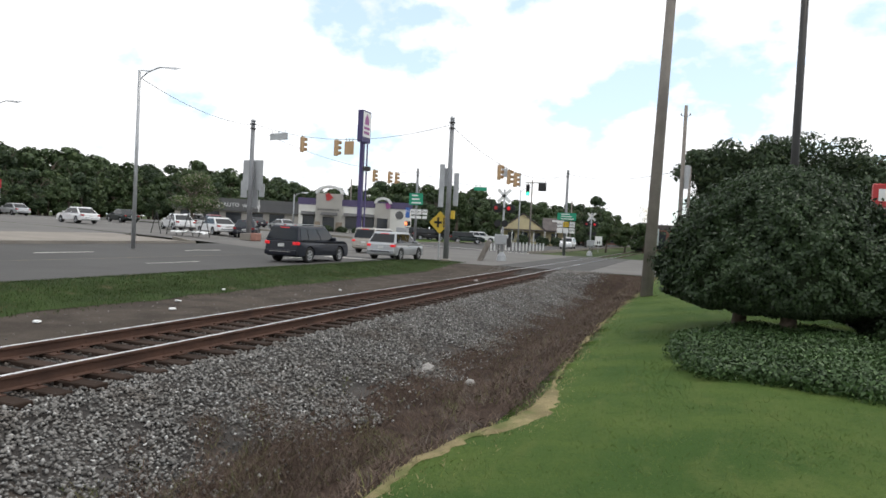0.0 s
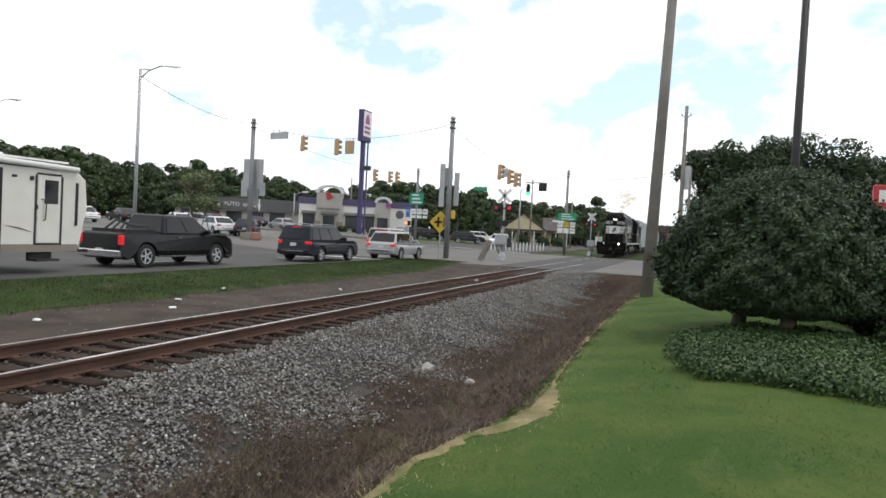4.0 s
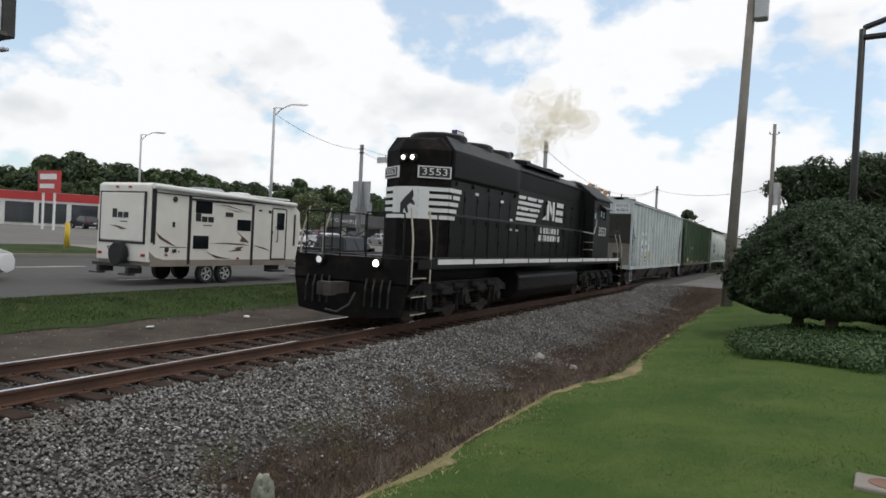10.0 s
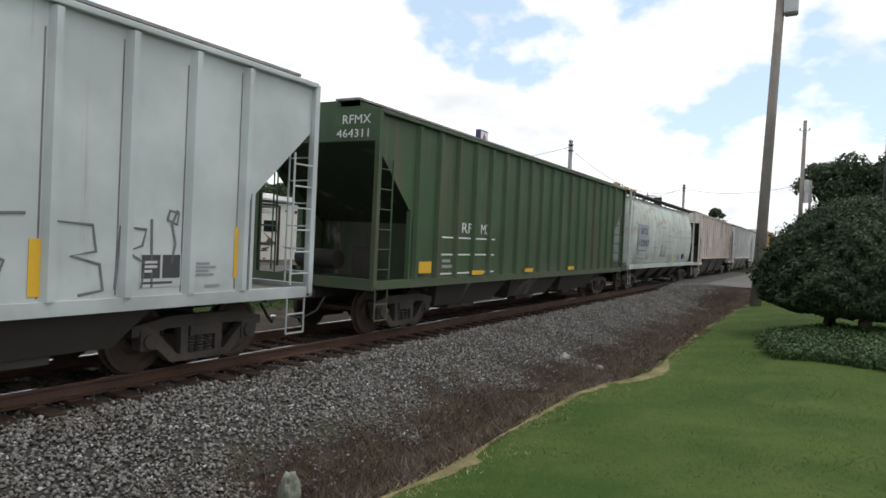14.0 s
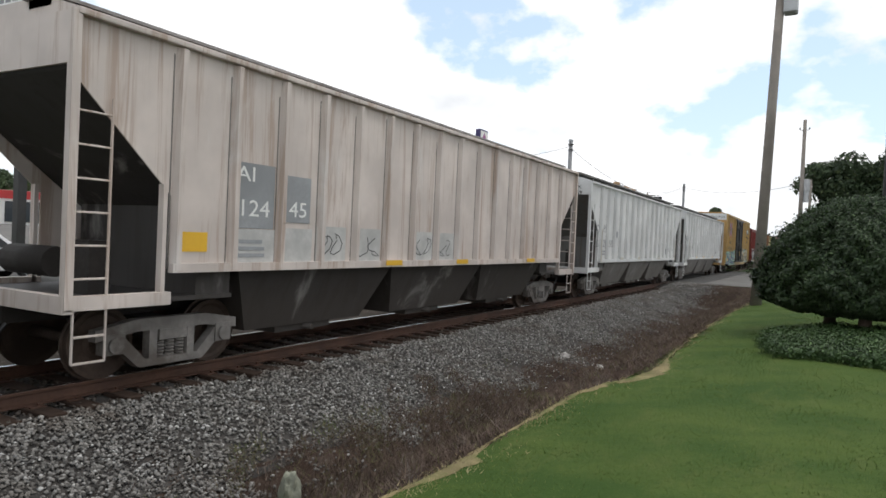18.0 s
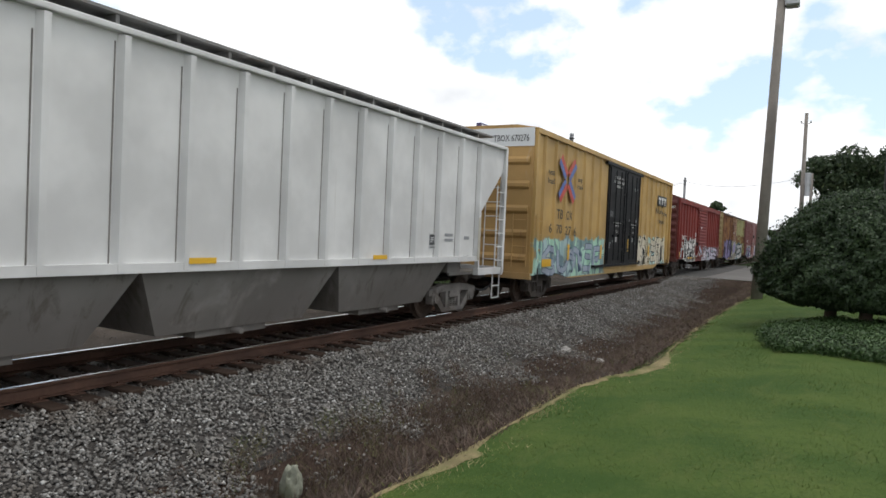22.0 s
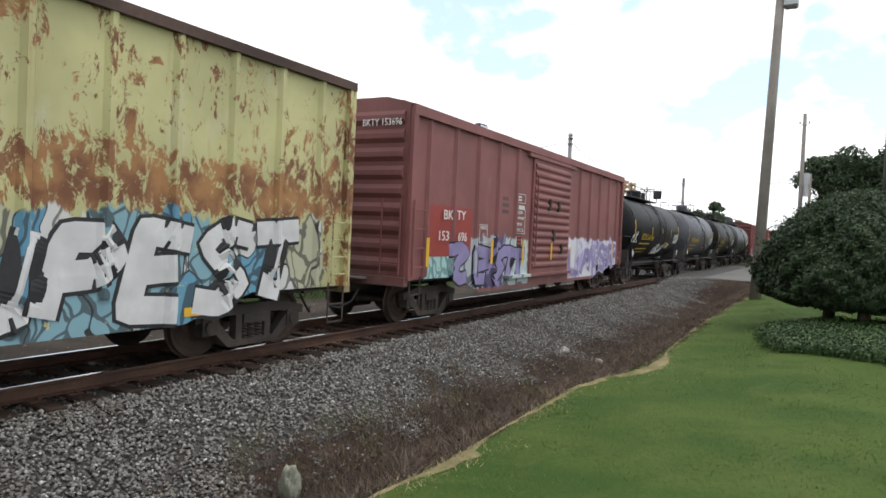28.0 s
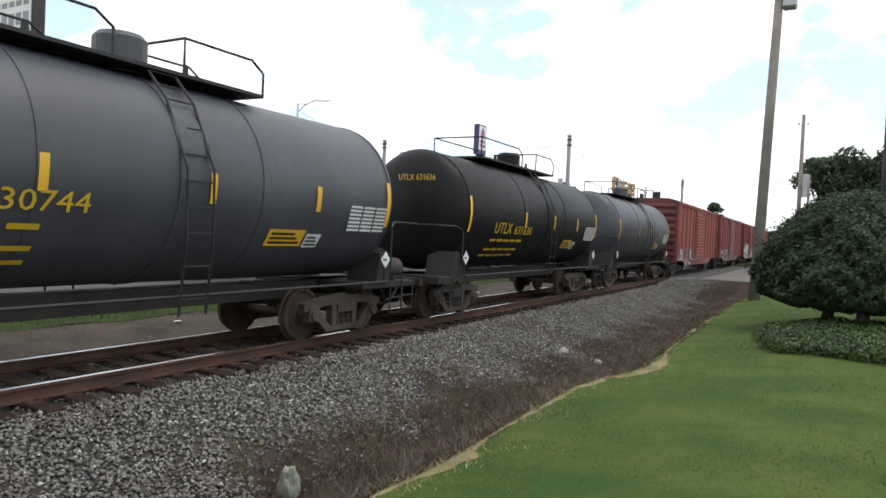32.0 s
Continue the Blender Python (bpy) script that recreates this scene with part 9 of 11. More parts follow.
for i, (x, y) in enumerate(((-12.6, 13.4), (-12.2, 16.6), (-11.8, 24.0), (-13.1, 17.8), (-12.6, 10.4), (-13.8, 20.5))):
    bm = bmesh.new()
    box(bm, -0.085, 0.085, -0.05, 0.05, 0.0, 0.045, Matrix.Rotation(i * 1.1, 4, "Z") @ Matrix.Rotation(0.2, 4, "X"))
    ob = tagged(part("litter", bevelled(bm, 0.02, 1), "white"), "scrap of white litter on the bank", "litter", "scraps of litter")
    ob.location = (x, y, gz(x, y) + 0.02)
# kerb of the drive beside the hedge
kerb("drive_kerb", (1.85, -14.0), (1.85, 13.8), -0.28, 0.06)
strip("drive", spread((2.15, 12, 1.2)), spread((-14, 40, 1.5)), "asphalt", 0.03, label="dark asphalt drive beyond the hedge", category="drive")
# ---- road vehicles ----
def paint_car(name, c, metal=0.3, rough=0.28, coat=0.5):
    m = NT(name)
    col = m.mix(m.step(m.noise(0.8, 3), 0.3, 0.7), shade(c, 0.92), shade(c, 1.05))
    m.b.inputs["Coat Weight"].default_value = coat
    m.b.inputs["Coat Roughness"].default_value = 0.08
    return m.done(col, rough, metal, 0.35)


M["navy"] = paint_car("navy_car_paint", (0.006, 0.008, 0.016), 0.1, 0.35, 0.15)
M["silver"] = paint_car("silver_car_paint", (0.42, 0.43, 0.44), 0.6)
M["carwhite"] = paint_car("white_car_paint", (0.72, 0.72, 0.72), 0.0)
M["carblack"] = paint_car("black_car_paint", (0.003, 0.003, 0.0035), 0.0, 0.25, 0.0)
M["champagne"] = paint_car("champagne_car_paint", (0.36, 0.33, 0.29), 0.5)
M["darkgreen"] = paint_car("dark_green_car_paint", (0.010, 0.018, 0.016), 0.2, 0.35, 0.2)
M["carred"] = paint_car("dark_red_car_paint", (0.16, 0.02, 0.03), 0.3)
M["plate"] = surf("number_plate", (0.6, 0.6, 0.58), 0.5, var=0.1)


def wheel(ob, x, y, r, w, rim="alloy"):
    s = 1 if x > 0 else -1
    bm = bmesh.new()
    lathe(bm, [(x - s * w, r * 0.62), (x - s * w, r * 0.93), (x - s * w * 0.85, r), (x - s * w * 0.1, r), (x + s * 0.005, r * 0.95), (x + s * 0.012, r * 0.68), (x - s * 0.02, r * 0.64)], 26, "x", (0, y, r))
    t = part("wheel", bm, "rubber", ob, smooth=False)
    bm = bmesh.new()
    lathe(bm, [(x - s * 0.03, r * 0.66), (x - s * 0.01, r * 0.66), (x - s * 0.012, r * 0.58), (x - s * 0.05, r * 0.55), (x - s * 0.05, 0.02)], 24, "x", (0, y, r))
    for k in range(5):
        a = k * 1.2566 + 0.3
        box(bm, x - s * 0.03 - 0.02, x - s * 0.03 + 0.02, -r * 0.075, r * 0.075, 0.03, r * 0.62, Matrix.Translation((0, y, r)) @ Matrix.Rotation(a, 4, "X"))
    part("rim", bm, rim, t)


def vehicle(name, m, label, L, W, H, paint, belt=0.95, hood=0.95, gb=(-2.2, 0.9), gt=(-1.9, 0.3), wheels=(-1.4, 1.4), r=0.35, category="car", lit=False, splits=(), rails=False, pickup=False, rear_flat=True, group=""):
    """A road vehicle that heads towards +y: lower body with wheel arches, glasshouse, lamps, wheels."""
    ob = thing(name, m, label, category, group)
    hl, hw = L / 2, W / 2
    poly = [(-hl + 0.04, 0.42), (-hl, 0.6), (-hl + 0.03, belt - 0.05), (-hl + 0.10, belt)]
    poly += [(gb[1], belt + 0.01), (hl - 0.55, hood), (hl - 0.12, hood - 0.14), (hl, hood - 0.36), (hl - 0.03, 0.34)]
    bot = []
    for wy in sorted(wheels, reverse=True):
        for k in range(9):
            t = math.pi * k / 8
            bot.append((wy + math.cos(t) * (r + 0.07), max(0.27, r * 0.95 + math.sin(t) * (r + 0.08))))
    poly += [(hl - 0.3, 0.24)] + bot + [(-hl + 0.3, 0.28)]
    bm = bmesh.new()
    prism(bm, poly, -hw, hw)
    # pull the flanks in towards the top and the ends
    for v in bm.verts:
        k = 1 - 0.06 * max(0.0, (v.co.z - 0.6) / 0.5) - 0.10 * max(0.0, (abs(v.co.y) - (hl - 0.7)) / 0.7) ** 2
        v.co.x *= k
    part("body", bevelled(bm, 0.035, 2), paint, ob)
    wb, wt = hw * 0.93, hw * 0.74
    zb, zt = belt - 0.01, H
    bm = bmesh.new()
    loft(bm, [[(-wb, gb[0], zb), (wb, gb[0], zb), (wb, gb[1], zb), (-wb, gb[1], zb)], [(-wt, gt[0], zt - 0.06), (wt, gt[0], zt - 0.06), (wt, gt[1], zt - 0.06), (-wt, gt[1], zt - 0.06)],
              [(-wt * 0.9, gt[0] + 0.08, zt), (wt * 0.9, gt[0] + 0.08, zt), (wt * 0.9, gt[1] - 0.08, zt), (-wt * 0.9, gt[1] - 0.08, zt)]])
    part("cabin", bevelled(bm, 0.03, 2), paint, ob)

    def onside(s, ky, kz, out=0.014):
        """A place on the slanted flank of the glasshouse."""
        y = (gb[0] + (gb[1] - gb[0]) * ky) * (1 - kz) + (gt[0] + (gt[1] - gt[0]) * ky) * kz
        return (s * (wb + (wt - wb) * kz + out), y, zb + (zt - 0.06 - zb) * kz)
    cuts = [0.05, *splits, 0.95]
    for s in (-1, 1):
        for a_, b_ in zip(cuts[:-1], cuts[1:]):
            bm = bmesh.new()
            q = [onside(s, k, z, o) for o in (0.004, 0.016) for k, z in ((a_ + 0.012, 0.08), (b_ - 0.012, 0.08), (b_ - 0.012, 0.92), (a_ + 0.012, 0.92))]
            vs = [bm.verts.new(p) for p in q]
            for f in ((0, 1, 2, 3), (4, 7, 6, 5), (0, 4, 5, 1), (1, 5, 6, 2), (2, 6, 7, 3), (3, 7, 4, 0)):
                bm.faces.new([vs[i] for i in f])
            bmesh.ops.recalc_face_normals(bm, faces=bm.faces)
            part("side_window", bm, "glass", ob)
        part("mirror", bevelled(boxes((s * wb, s * (wb + 0.2), gb[1] - 0.42, gb[1] - 0.26, belt, belt + 0.17)), 0.03, 1), paint, ob)
        part("door_handle", boxes((s * hw * 0.955, s * (hw * 0.955 + 0.03), -0.35, -0.15, belt - 0.16, belt - 0.12)), "chrome", ob)
        part("tail_lamp", bevelled(boxes((s * hw * 0.66, s * hw * 0.92, -hl - 0.02, -hl + 0.25, belt - 0.20, belt - 0.06)) if not pickup else boxes((s * hw * 0.78, s * hw * 0.935, -hl - 0.02, -hl + 0.14, belt - 0.40, belt - 0.08)), 0.02, 1), "taillight_on" if lit else "taillight", ob, "lit red brake lamp" if lit else "")
        part("headlamp", bevelled(boxes((s * hw * 0.5, s * hw * 0.86, hl - 0.3, hl - 0.04, hood - 0.34, hood - 0.18)), 0.02, 1), "chrome", ob)
        for wy in wheels:
            wheel(ob, s * (hw - 0.02), wy, r, 0.22)
    for nm, ye, yt in (("rear_window", gb[0], gt[0]), ("windscreen", gb[1], gt[1])):
        sg = -1 if nm == "rear_window" else 1
        q = []
        for o in (0.004, 0.016):
            for kx, kz in ((-0.9, 0.1), (0.9, 0.1), (0.9, 0.9), (-0.9, 0.9)):
                q.append(((wb + (wt - wb) * kz) * kx, ye + (yt - ye) * kz + sg * o, zb + (zt - 0.06 - zb) * kz + o * 0.5))
        bm = bmesh.new()
        vs = [bm.verts.new(p) for p in q]
        for f in ((0, 1, 2, 3), (4, 7, 6, 5), (0, 4, 5, 1), (1, 5, 6, 2), (2, 6, 7, 3), (3, 7, 4, 0)):
            bm.faces.new([vs[i] for i in f])
        bmesh.ops.recalc_face_normals(bm, faces=bm.faces)
        part(nm, bm, "glass", ob)
    part("number_plate", boxes((-0.16, 0.16, -hl - 0.012, -hl + 0.04, belt - 0.30, belt - 0.15) if not pickup else (-0.16, 0.16, -hl - 0.03, -hl + 0.02, 0.52, 0.66)), "plate", ob)
    part("rear_bumper", bevelled(boxes((-hw * 0.9, hw * 0.9, -hl - 0.06, -hl + 0.16, 0.36, 0.60)), 0.03, 1), "chrome" if pickup else paint, ob)
    if not pickup:
        part("bumper_trim", boxes((-hw * 0.6, hw * 0.6, -hl - 0.07, -hl, 0.50, 0.54)), "chrome", ob)
        part("brake_light", boxes((-0.25, 0.25, gt[0] - 0.04, gt[0] + 0.02, H - 0.12, H - 0.08)), "taillight_on" if lit else "taillight", ob)
    else:
        # flat black sheet paints the shaded hollow of the open bed
        part("bed_hollow_sheet", boxes((-hw * 0.82, hw * 0.82, -hl + 0.12, gb[0] - 0.05, belt - 0.02, belt + 0.012)), "black", ob)
        for s in (-1, 1):
            part("running_board", bevelled(boxes((s * hw * 0.86, s * hw * 1.0, wheels[0] + 0.6, wheels[1] - 0.6, 0.36, 0.42)), 0.01, 1), "chrome", ob)
    if rails:
        for s in (-1, 1):
            bm = bmesh.new()
            tube(bm, [(s * wt * 0.92, gt[0] + 0.1, H), (s * wt * 0.92, gt[0] + 0.3, H + 0.07), (s * wt * 0.92, gt[1] - 0.3, H + 0.07), (s * wt * 0.92, gt[1] - 0.1, H)], 0.02)
            part("roof_rail", bm, "galv", ob)
    return ob


def at(x, y, turn=0.0):
    return pose(x, y, gz(x, y) + 0.004, 0, 0, turn)


SUVK = dict(gb=(-2.45, 1.05), gt=(-2.2, 0.35), splits=(0.27, 0.60), wheels=(-1.45, 1.45), r=0.37)
suv = vehicle("suv", at(-18.75, 33.4), "dark navy family SUV with roof rails and lit brake lamps", 5.0, 1.92, 1.74, "navy", 1.05, 1.05, lit=True, rails=True, category="car", **SUVK)
TRAFFIC.append((suv, [(0, at(-18.75, 33.35)), (3.0, at(-18.7, 33.6)), (5.5, at(-18.2, 34.9)), (7.5, at(-18.5, 35.9)), (8.5, at(-18.6, 36.0)), (32, at(-18.6, 36.0))]))
hy = vehicle("crossover", at(-17.3, 40.8), "silver compact crossover with lit brake lamps", 4.48, 1.85, 1.62, "silver", 0.98, 0.98, (-2.1, 1.05), (-1.7, 0.25), (-1.33, 1.33), 0.35, lit=True, splits=(0.25, 0.62))
mv = vehicle("minivan", at(-22.2, 48.6), "pale champagne minivan waiting in the next lane", 5.0, 1.95, 1.78, "champagne", 1.0, 0.95, (-2.4, 1.4), (-2.25, 0.5), (-1.5, 1.5), 0.34, lit=True, splits=(0.3, 0.62))
TRAFFIC.append((mv, [(0, at(-22.2, 48.6)), (2, at(-22.2, 48.7)), (5, at(-21.6, 50.2)), (8, at(-21.6, 50.2)), (32, at(-21.6, 50.2))]))
pu = vehicle("pickup_truck", at(-19.7, 26.0), "black crew-cab pickup truck towing a travel trailer", 5.9, 2.02, 1.88, "carblack", 1.20, 1.18, (-1.05, 1.55), (-0.85, 0.72), (-1.85, 1.85), 0.41, category="pickup truck", lit=True, splits=(0.48,), pickup=True)
PU = [(0, 5.0), (1.5, 11.0), (2.5, 17.5), (3.0, 20.8), (3.5, 23.2), (5.5, 25.1), (6.0, 25.5), (7.0, 26.2), (8.5, 27.0), (9.2, 27.0), (32, 27.0)]
LANE_X = -19.55
bm = bmesh.new()
box(bm, -0.75, 0.75, -2.6, -1.25, 1.0, 1.32)
for k in range(5):
    tube(bm, [(-0.5 + k * 0.25, -2.3 + 0.1 * k, 1.3), (-0.4 + k * 0.2, -1.9, 1.62 - 0.05 * k), (-0.3 + k * 0.22, -1.4, 1.45)], 0.04)
part("load", bm, "black", pu, "dark folded gear in the load bed")
TRAFFIC.append((pu, [(t, at(LANE_X, y)) for t, y in PU]))


def trailer():
    """The travel trailer: ribbed white box, slide-out frames, awning, spare wheel."""
    ob = thing("travel_trailer", at(LANE_X, 17.6), "white travel trailer with black trim behind a pickup", "trailer")
    L, hw = 7.6, 1.22
    y0, y1 = -3.72, 3.42
    M["trailer"] = surf("trailer_white", (0.72, 0.70, 0.64), 0.4, var=0.06, big=1.5, fine=12, bump=0.03)
    M["trailer_tan"] = surf("trailer_tan", (0.25, 0.215, 0.175), 0.5, var=0.15)
    M["swoosh"] = surf("brown_swoosh", (0.10, 0.06, 0.045), 0.45, var=0.1)
    bm = bmesh.new()
    prism(bm, [(y0, 0.72), (y0 + 0.02, 2.95), (y0 + 0.12, 3.03), (y1 - 0.5, 2.86), (y1 - 0.08, 2.55), (y1, 1.8), (y1 - 0.25, 0.72)], -hw, hw)
    part("shell", bevelled(bm, 0.04, 2), "trailer", ob)
    part("skirt", boxes((-hw - 0.008, hw + 0.008, y0 + 0.1, y1 - 0.3, 0.60, 0.80)), "trailer_tan", ob)
    part("roof", boxes((-hw + 0.1, hw - 0.1, y0 + 0.2, y1 - 0.6, 2.94, 2.99)), "white", ob)
    part("air_conditioner", bevelled(boxes((-0.4, 0.4, -0.9, 0.1, 2.90, 3.12)), 0.08, 2), "galv", ob)
    part("roof_vent", bevelled(boxes((-0.3, 0.3, 0.9, 1.5, 2.9, 3.1)), 0.06, 2), "white", ob)
    bm = bmesh.new()
    rod(bm, (hw + 0.06, y0 + 0.1, 2.93), (hw + 0.06, y1 - 0.4, 2.80), 0.075, 10)
    part("awning_roll", bm, "white", ob)
    X = hw + 0.006
    for ya, yb, za, zb_ in ((-3.62, -3.55, 1.30, 2.85), (-3.53, -3.47, 1.25, 2.85), (-2.20, -2.10, 0.66, 2.76), (0.68, 0.78, 0.60, 2.66)):
        part("trim_strip", boxes((hw, X + 0.02, ya, yb, za, zb_)), "black", ob)
    part("trim_strip", boxes((hw, X + 0.02, -2.1, 0.68, 2.62, 2.69)), "black", ob)
    for ya, yb, za, zb_ in ((-1.92, -1.21, 2.25, 2.62), (-1.98, -1.32, 1.14, 1.55), (-0.03, 0.64, 1.76, 2.13)):
        part("window", bevelled(boxes((hw, X + 0.012, ya, yb, za, zb_)), 0.012, 1), "glass", ob)
    part("range_vent", bevelled(boxes((hw, X + 0.03, -0.61, -0.25, 2.20, 2.34)), 0.015, 1), "dkmetal", ob)
    part("door", bevelled(boxes((hw, X + 0.014, 1.80, 2.50, 0.84, 2.58)), 0.02, 1), "trailer", ob)
    part("door_frame", boxes((hw, X + 0.006, 1.72, 2.58, 0.78, 0.83), (hw, X + 0.006, 1.72, 1.78, 0.83, 2.58), (hw, X + 0.006, 2.52, 2.58, 0.83, 2.58), (hw, X + 0.006, 1.77, 2.53, 2.58, 2.63)), "black", ob)
    part("door_window", bevelled(boxes((X + 0.014, X + 0.022, 2.0, 2.42, 1.85, 2.46)), 0.006, 1), "glass", ob)
    bm = bmesh.new()
    tube(bm, [(X, 2.0, 1.41), (X + 0.08, 2.0, 1.45), (X + 0.08, 2.02, 1.92), (X, 1.9, 1.96)], 0.016)
    part("grab_handle", bm, "black", ob)
    part("corner_trim", boxes((hw, X + 0.02, y1 - 0.42, y1 - 0.34, 1.3, 2.45)), "black", ob)
    part("rain_gutter", boxes((hw, X + 0.03, y0 + 0.1, y1 - 0.45, 2.74, 2.77)), "dkmetal", ob)
    # lamps, sockets and hatches on the flank
    for y, z, r in ((-2.76, 2.61, 0.085), (1.61, 2.47, 0.06), (-3.02, 1.10, 0.075)):
        bm = bmesh.new()
        lathe(bm, [(hw, r), (X + 0.03, r), (X + 0.045, r * 0.6)], 14, "x", (0, y, z))
        part("round_lamp", bm, "dkmetal", ob)
    for y, z, w_, h_, mt in ((-2.78, 1.85, 0.10, 0.15, "dkmetal"), (-2.72, 1.07, 0.16, 0.10, "black"), (-2.54, 1.05, 0.05, 0.04, "black"), (1.11, 2.49, 0.14, 0.06, "dkmetal"), (1.80, 1.75, 0.05, 0.12, "black"), (1.78, 1.45, 0.04, 0.06, "black")):
        part("socket", bevelled(boxes((hw, X + 0.014, y - w_ / 2, y + w_ / 2, z - h_ / 2, z + h_ / 2)), 0.006, 1), mt, ob)
    for y, z in ((-3.03, 0.94), (0.05, 0.84)):
        part("marker_lamp", bevelled(boxes((hw, X + 0.02, y - 0.06, y + 0.06, z - 0.025, z + 0.025)), 0.008, 1), "taillight", ob)
    part("pinstripe", boxes((hw, X + 0.002, -3.29, -2.24, 1.165, 1.185)), "swoosh", ob)
    for mt, pts in (("swoosh", [(-3.44, 1.62), (-3.20, 1.46), (-2.66, 1.20), (-2.94, 1.27), (-3.3, 1.42)]), ("trailer_tan", [(-3.66, 1.04), (-3.45, 0.88), (-3.12, 0.80), (-3.66, 0.80)]),
                    ("swoosh", [(-1.13, 2.55), (-0.45, 2.56), (-0.14, 2.50), (0.66, 2.36), (-0.1, 2.47), (-0.5, 2.53)]), ("swoosh", [(-0.75, 2.51), (-0.15, 2.41), (0.42, 2.36), (-0.1, 2.38)]),
                    ("swoosh", [(-0.08, 1.76), (0.16, 1.62), (0.40, 1.50), (0.58, 1.36), (0.12, 1.40), (0.22, 1.53)]), ("swoosh", [(-1.24, 1.32), (-0.5, 1.35), (0.3, 1.32), (0.62, 1.27), (0.3, 1.28), (-0.5, 1.31)]),
                    ("swoosh", [(0.82, 1.28), (1.3, 1.22), (1.70, 1.10), (1.3, 1.18)]), ("swoosh", [(-0.40, 1.07), (-0.02, 1.14), (-0.12, 1.19), (0.34, 1.24), (0.14, 1.14), (0.25, 1.10), (-0.05, 1.08)]),
                    ("swoosh", [(-1.56, 1.12), (-1.2, 0.98), (-0.75, 0.88), (-0.2, 0.82), (-0.95, 0.84)])):
        bm = bmesh.new()
        prism(bm, pts, hw, X + 0.002)
        part("swoosh", bm, mt, ob)
    each("name_bar", "black", ob, (hw, X + 0.004, -1.90, -1.68, 1.99, 2.24), (hw, X + 0.004, -1.64, -1.41, 1.98, 2.15), (hw, X + 0.004, -1.37, -1.13, 1.98, 2.15), (hw, X + 0.003, -1.58, -1.21, 1.86, 1.89))
    # rear fold-out end
    part("rear_panel", bevelled(boxes((-1.02, 1.02, y0 - 0.05, y0 + 0.05, 1.30, 2.72)), 0.03, 1), "trailer", ob)
    part("rear_frame", boxes((-1.08, 1.08, y0 - 0.03, y0 + 0.03, 1.24, 1.30), (-1.08, 1.08, y0 - 0.03, y0 + 0.03, 2.72, 2.76), (-1.08, -1.02, y0 - 0.03, y0 + 0.03, 1.24, 2.76), (1.02, 1.08, y0 - 0.03, y0 + 0.03, 1.24, 2.76)), "black", ob)
    bm = bmesh.new()
    tube(bm, [(-0.52, y0 - 0.02, 0.95), (-0.52, y0 - 0.12, 1.12), (-0.1, y0 - 0.12, 1.12), (-0.1, y0 - 0.02, 0.98)], 0.018)
    part("spare_wheel_bracket", bm, "dkmetal", ob)
    each("name_bar", "black", ob, (-0.42, -0.20, y0 - 0.056, y0 - 0.05, 1.98, 2.24), (-0.16, 0.07, y0 - 0.056, y0 - 0.05, 1.98, 2.15), (0.11, 0.34, y0 - 0.056, y0 - 0.05, 1.98, 2.15), (-0.05, 0.30, y0 - 0.056, y0 - 0.05, 1.86, 1.885))
    bm = bmesh.new()
    prism(bm, [(-0.55, 1.76), (-0.1, 1.74), (0.30, 1.66), (0.02, 1.63), (-0.15, 1.69)], y0 - 0.056, y0 - 0.05, "y")
    part("swoosh", bm, "swoosh", ob)
    bm = bmesh.new()
    lathe(bm, [(y0 - 0.26, 0.02), (y0 - 0.26, 0.32), (y0 - 0.2, 0.37), (y0 - 0.06, 0.37)], 22, "y", (0.05, 0, 0.92))
    part("spare_wheel", bm, "rubber", ob)
    part("rear_bumper", boxes((-1.1, 1.1, y0 - 0.22, y0 - 0.12, 0.56, 0.65), (-0.75, -0.62, y0 - 0.3, y0 + 0.2, 0.38, 0.56), (-0.95, -0.45, y0 - 0.42, y0 - 0.2, 0.34, 0.38), (0.62, 0.75, y0 - 0.3, y0 + 0.2, 0.38, 0.56), (0.45, 0.95, y0 - 0.42, y0 - 0.2, 0.34, 0.38)), "dkmetal", ob)
    for s in (-1, 1):
        part("tail_lamp", boxes((s * 0.95, s * 1.12, y0 - 0.03, y0 + 0.02, 0.88, 0.96)), "taillight", ob)
        part("marker_lamp", boxes((s * 0.25, s * 0.35, y0 - 0.02, y0 + 0.02, 2.86, 2.92)), "taillight", ob)
        for wy in (-1.49, -0.62):
            wheel(ob, s * (hw - 0.02), wy, 0.36, 0.22)
    bm = bmesh.new()
    tube(bm, [(-0.7, y1 - 0.3, 0.6), (0, y1 + 1.1, 0.55)], 0.05)
    tube(bm, [(0.7, y1 - 0.3, 0.6), (0, y1 + 1.1, 0.55)], 0.05)
    part("tow_bar", bm, "dkmetal", ob)
    part("step", boxes((hw - 0.3, hw + 0.12, 1.75, 2.45, 0.36, 0.42), (hw - 0.3, hw - 0.2, 1.75, 2.45, 0.42, 0.64)), "dkmetal", ob)
    # the whole body stands a little longer and higher than its running gear
    for ch in ob.children:
        if not ch.name.startswith("wheel"):
            ch.data.transform(Matrix.Translation((0, -0.12, -0.045)) @ Matrix.Diagonal((1.02, 1.05, 1.115, 1)))
    return ob


tr = trailer()
TRAFFIC.append((tr, [(t, at(LANE_X, y - 8.1)) for t, y in PU]))
wsuv = vehicle("suv", at(-22.6, 10.2), "white SUV waiting behind the trailer", 4.7, 1.88, 1.68, "carwhite", 1.02, 1.02, (-2.3, 1.05), (-2.0, 0.3), (-1.38, 1.38), 0.37, splits=(0.27, 0.6))
WS = [(0, -30.0), (6, -6.0), (8, 4.0), (9.3, 9.2), (10, 10.5), (10.6, 10.9), (32, 10.9)]
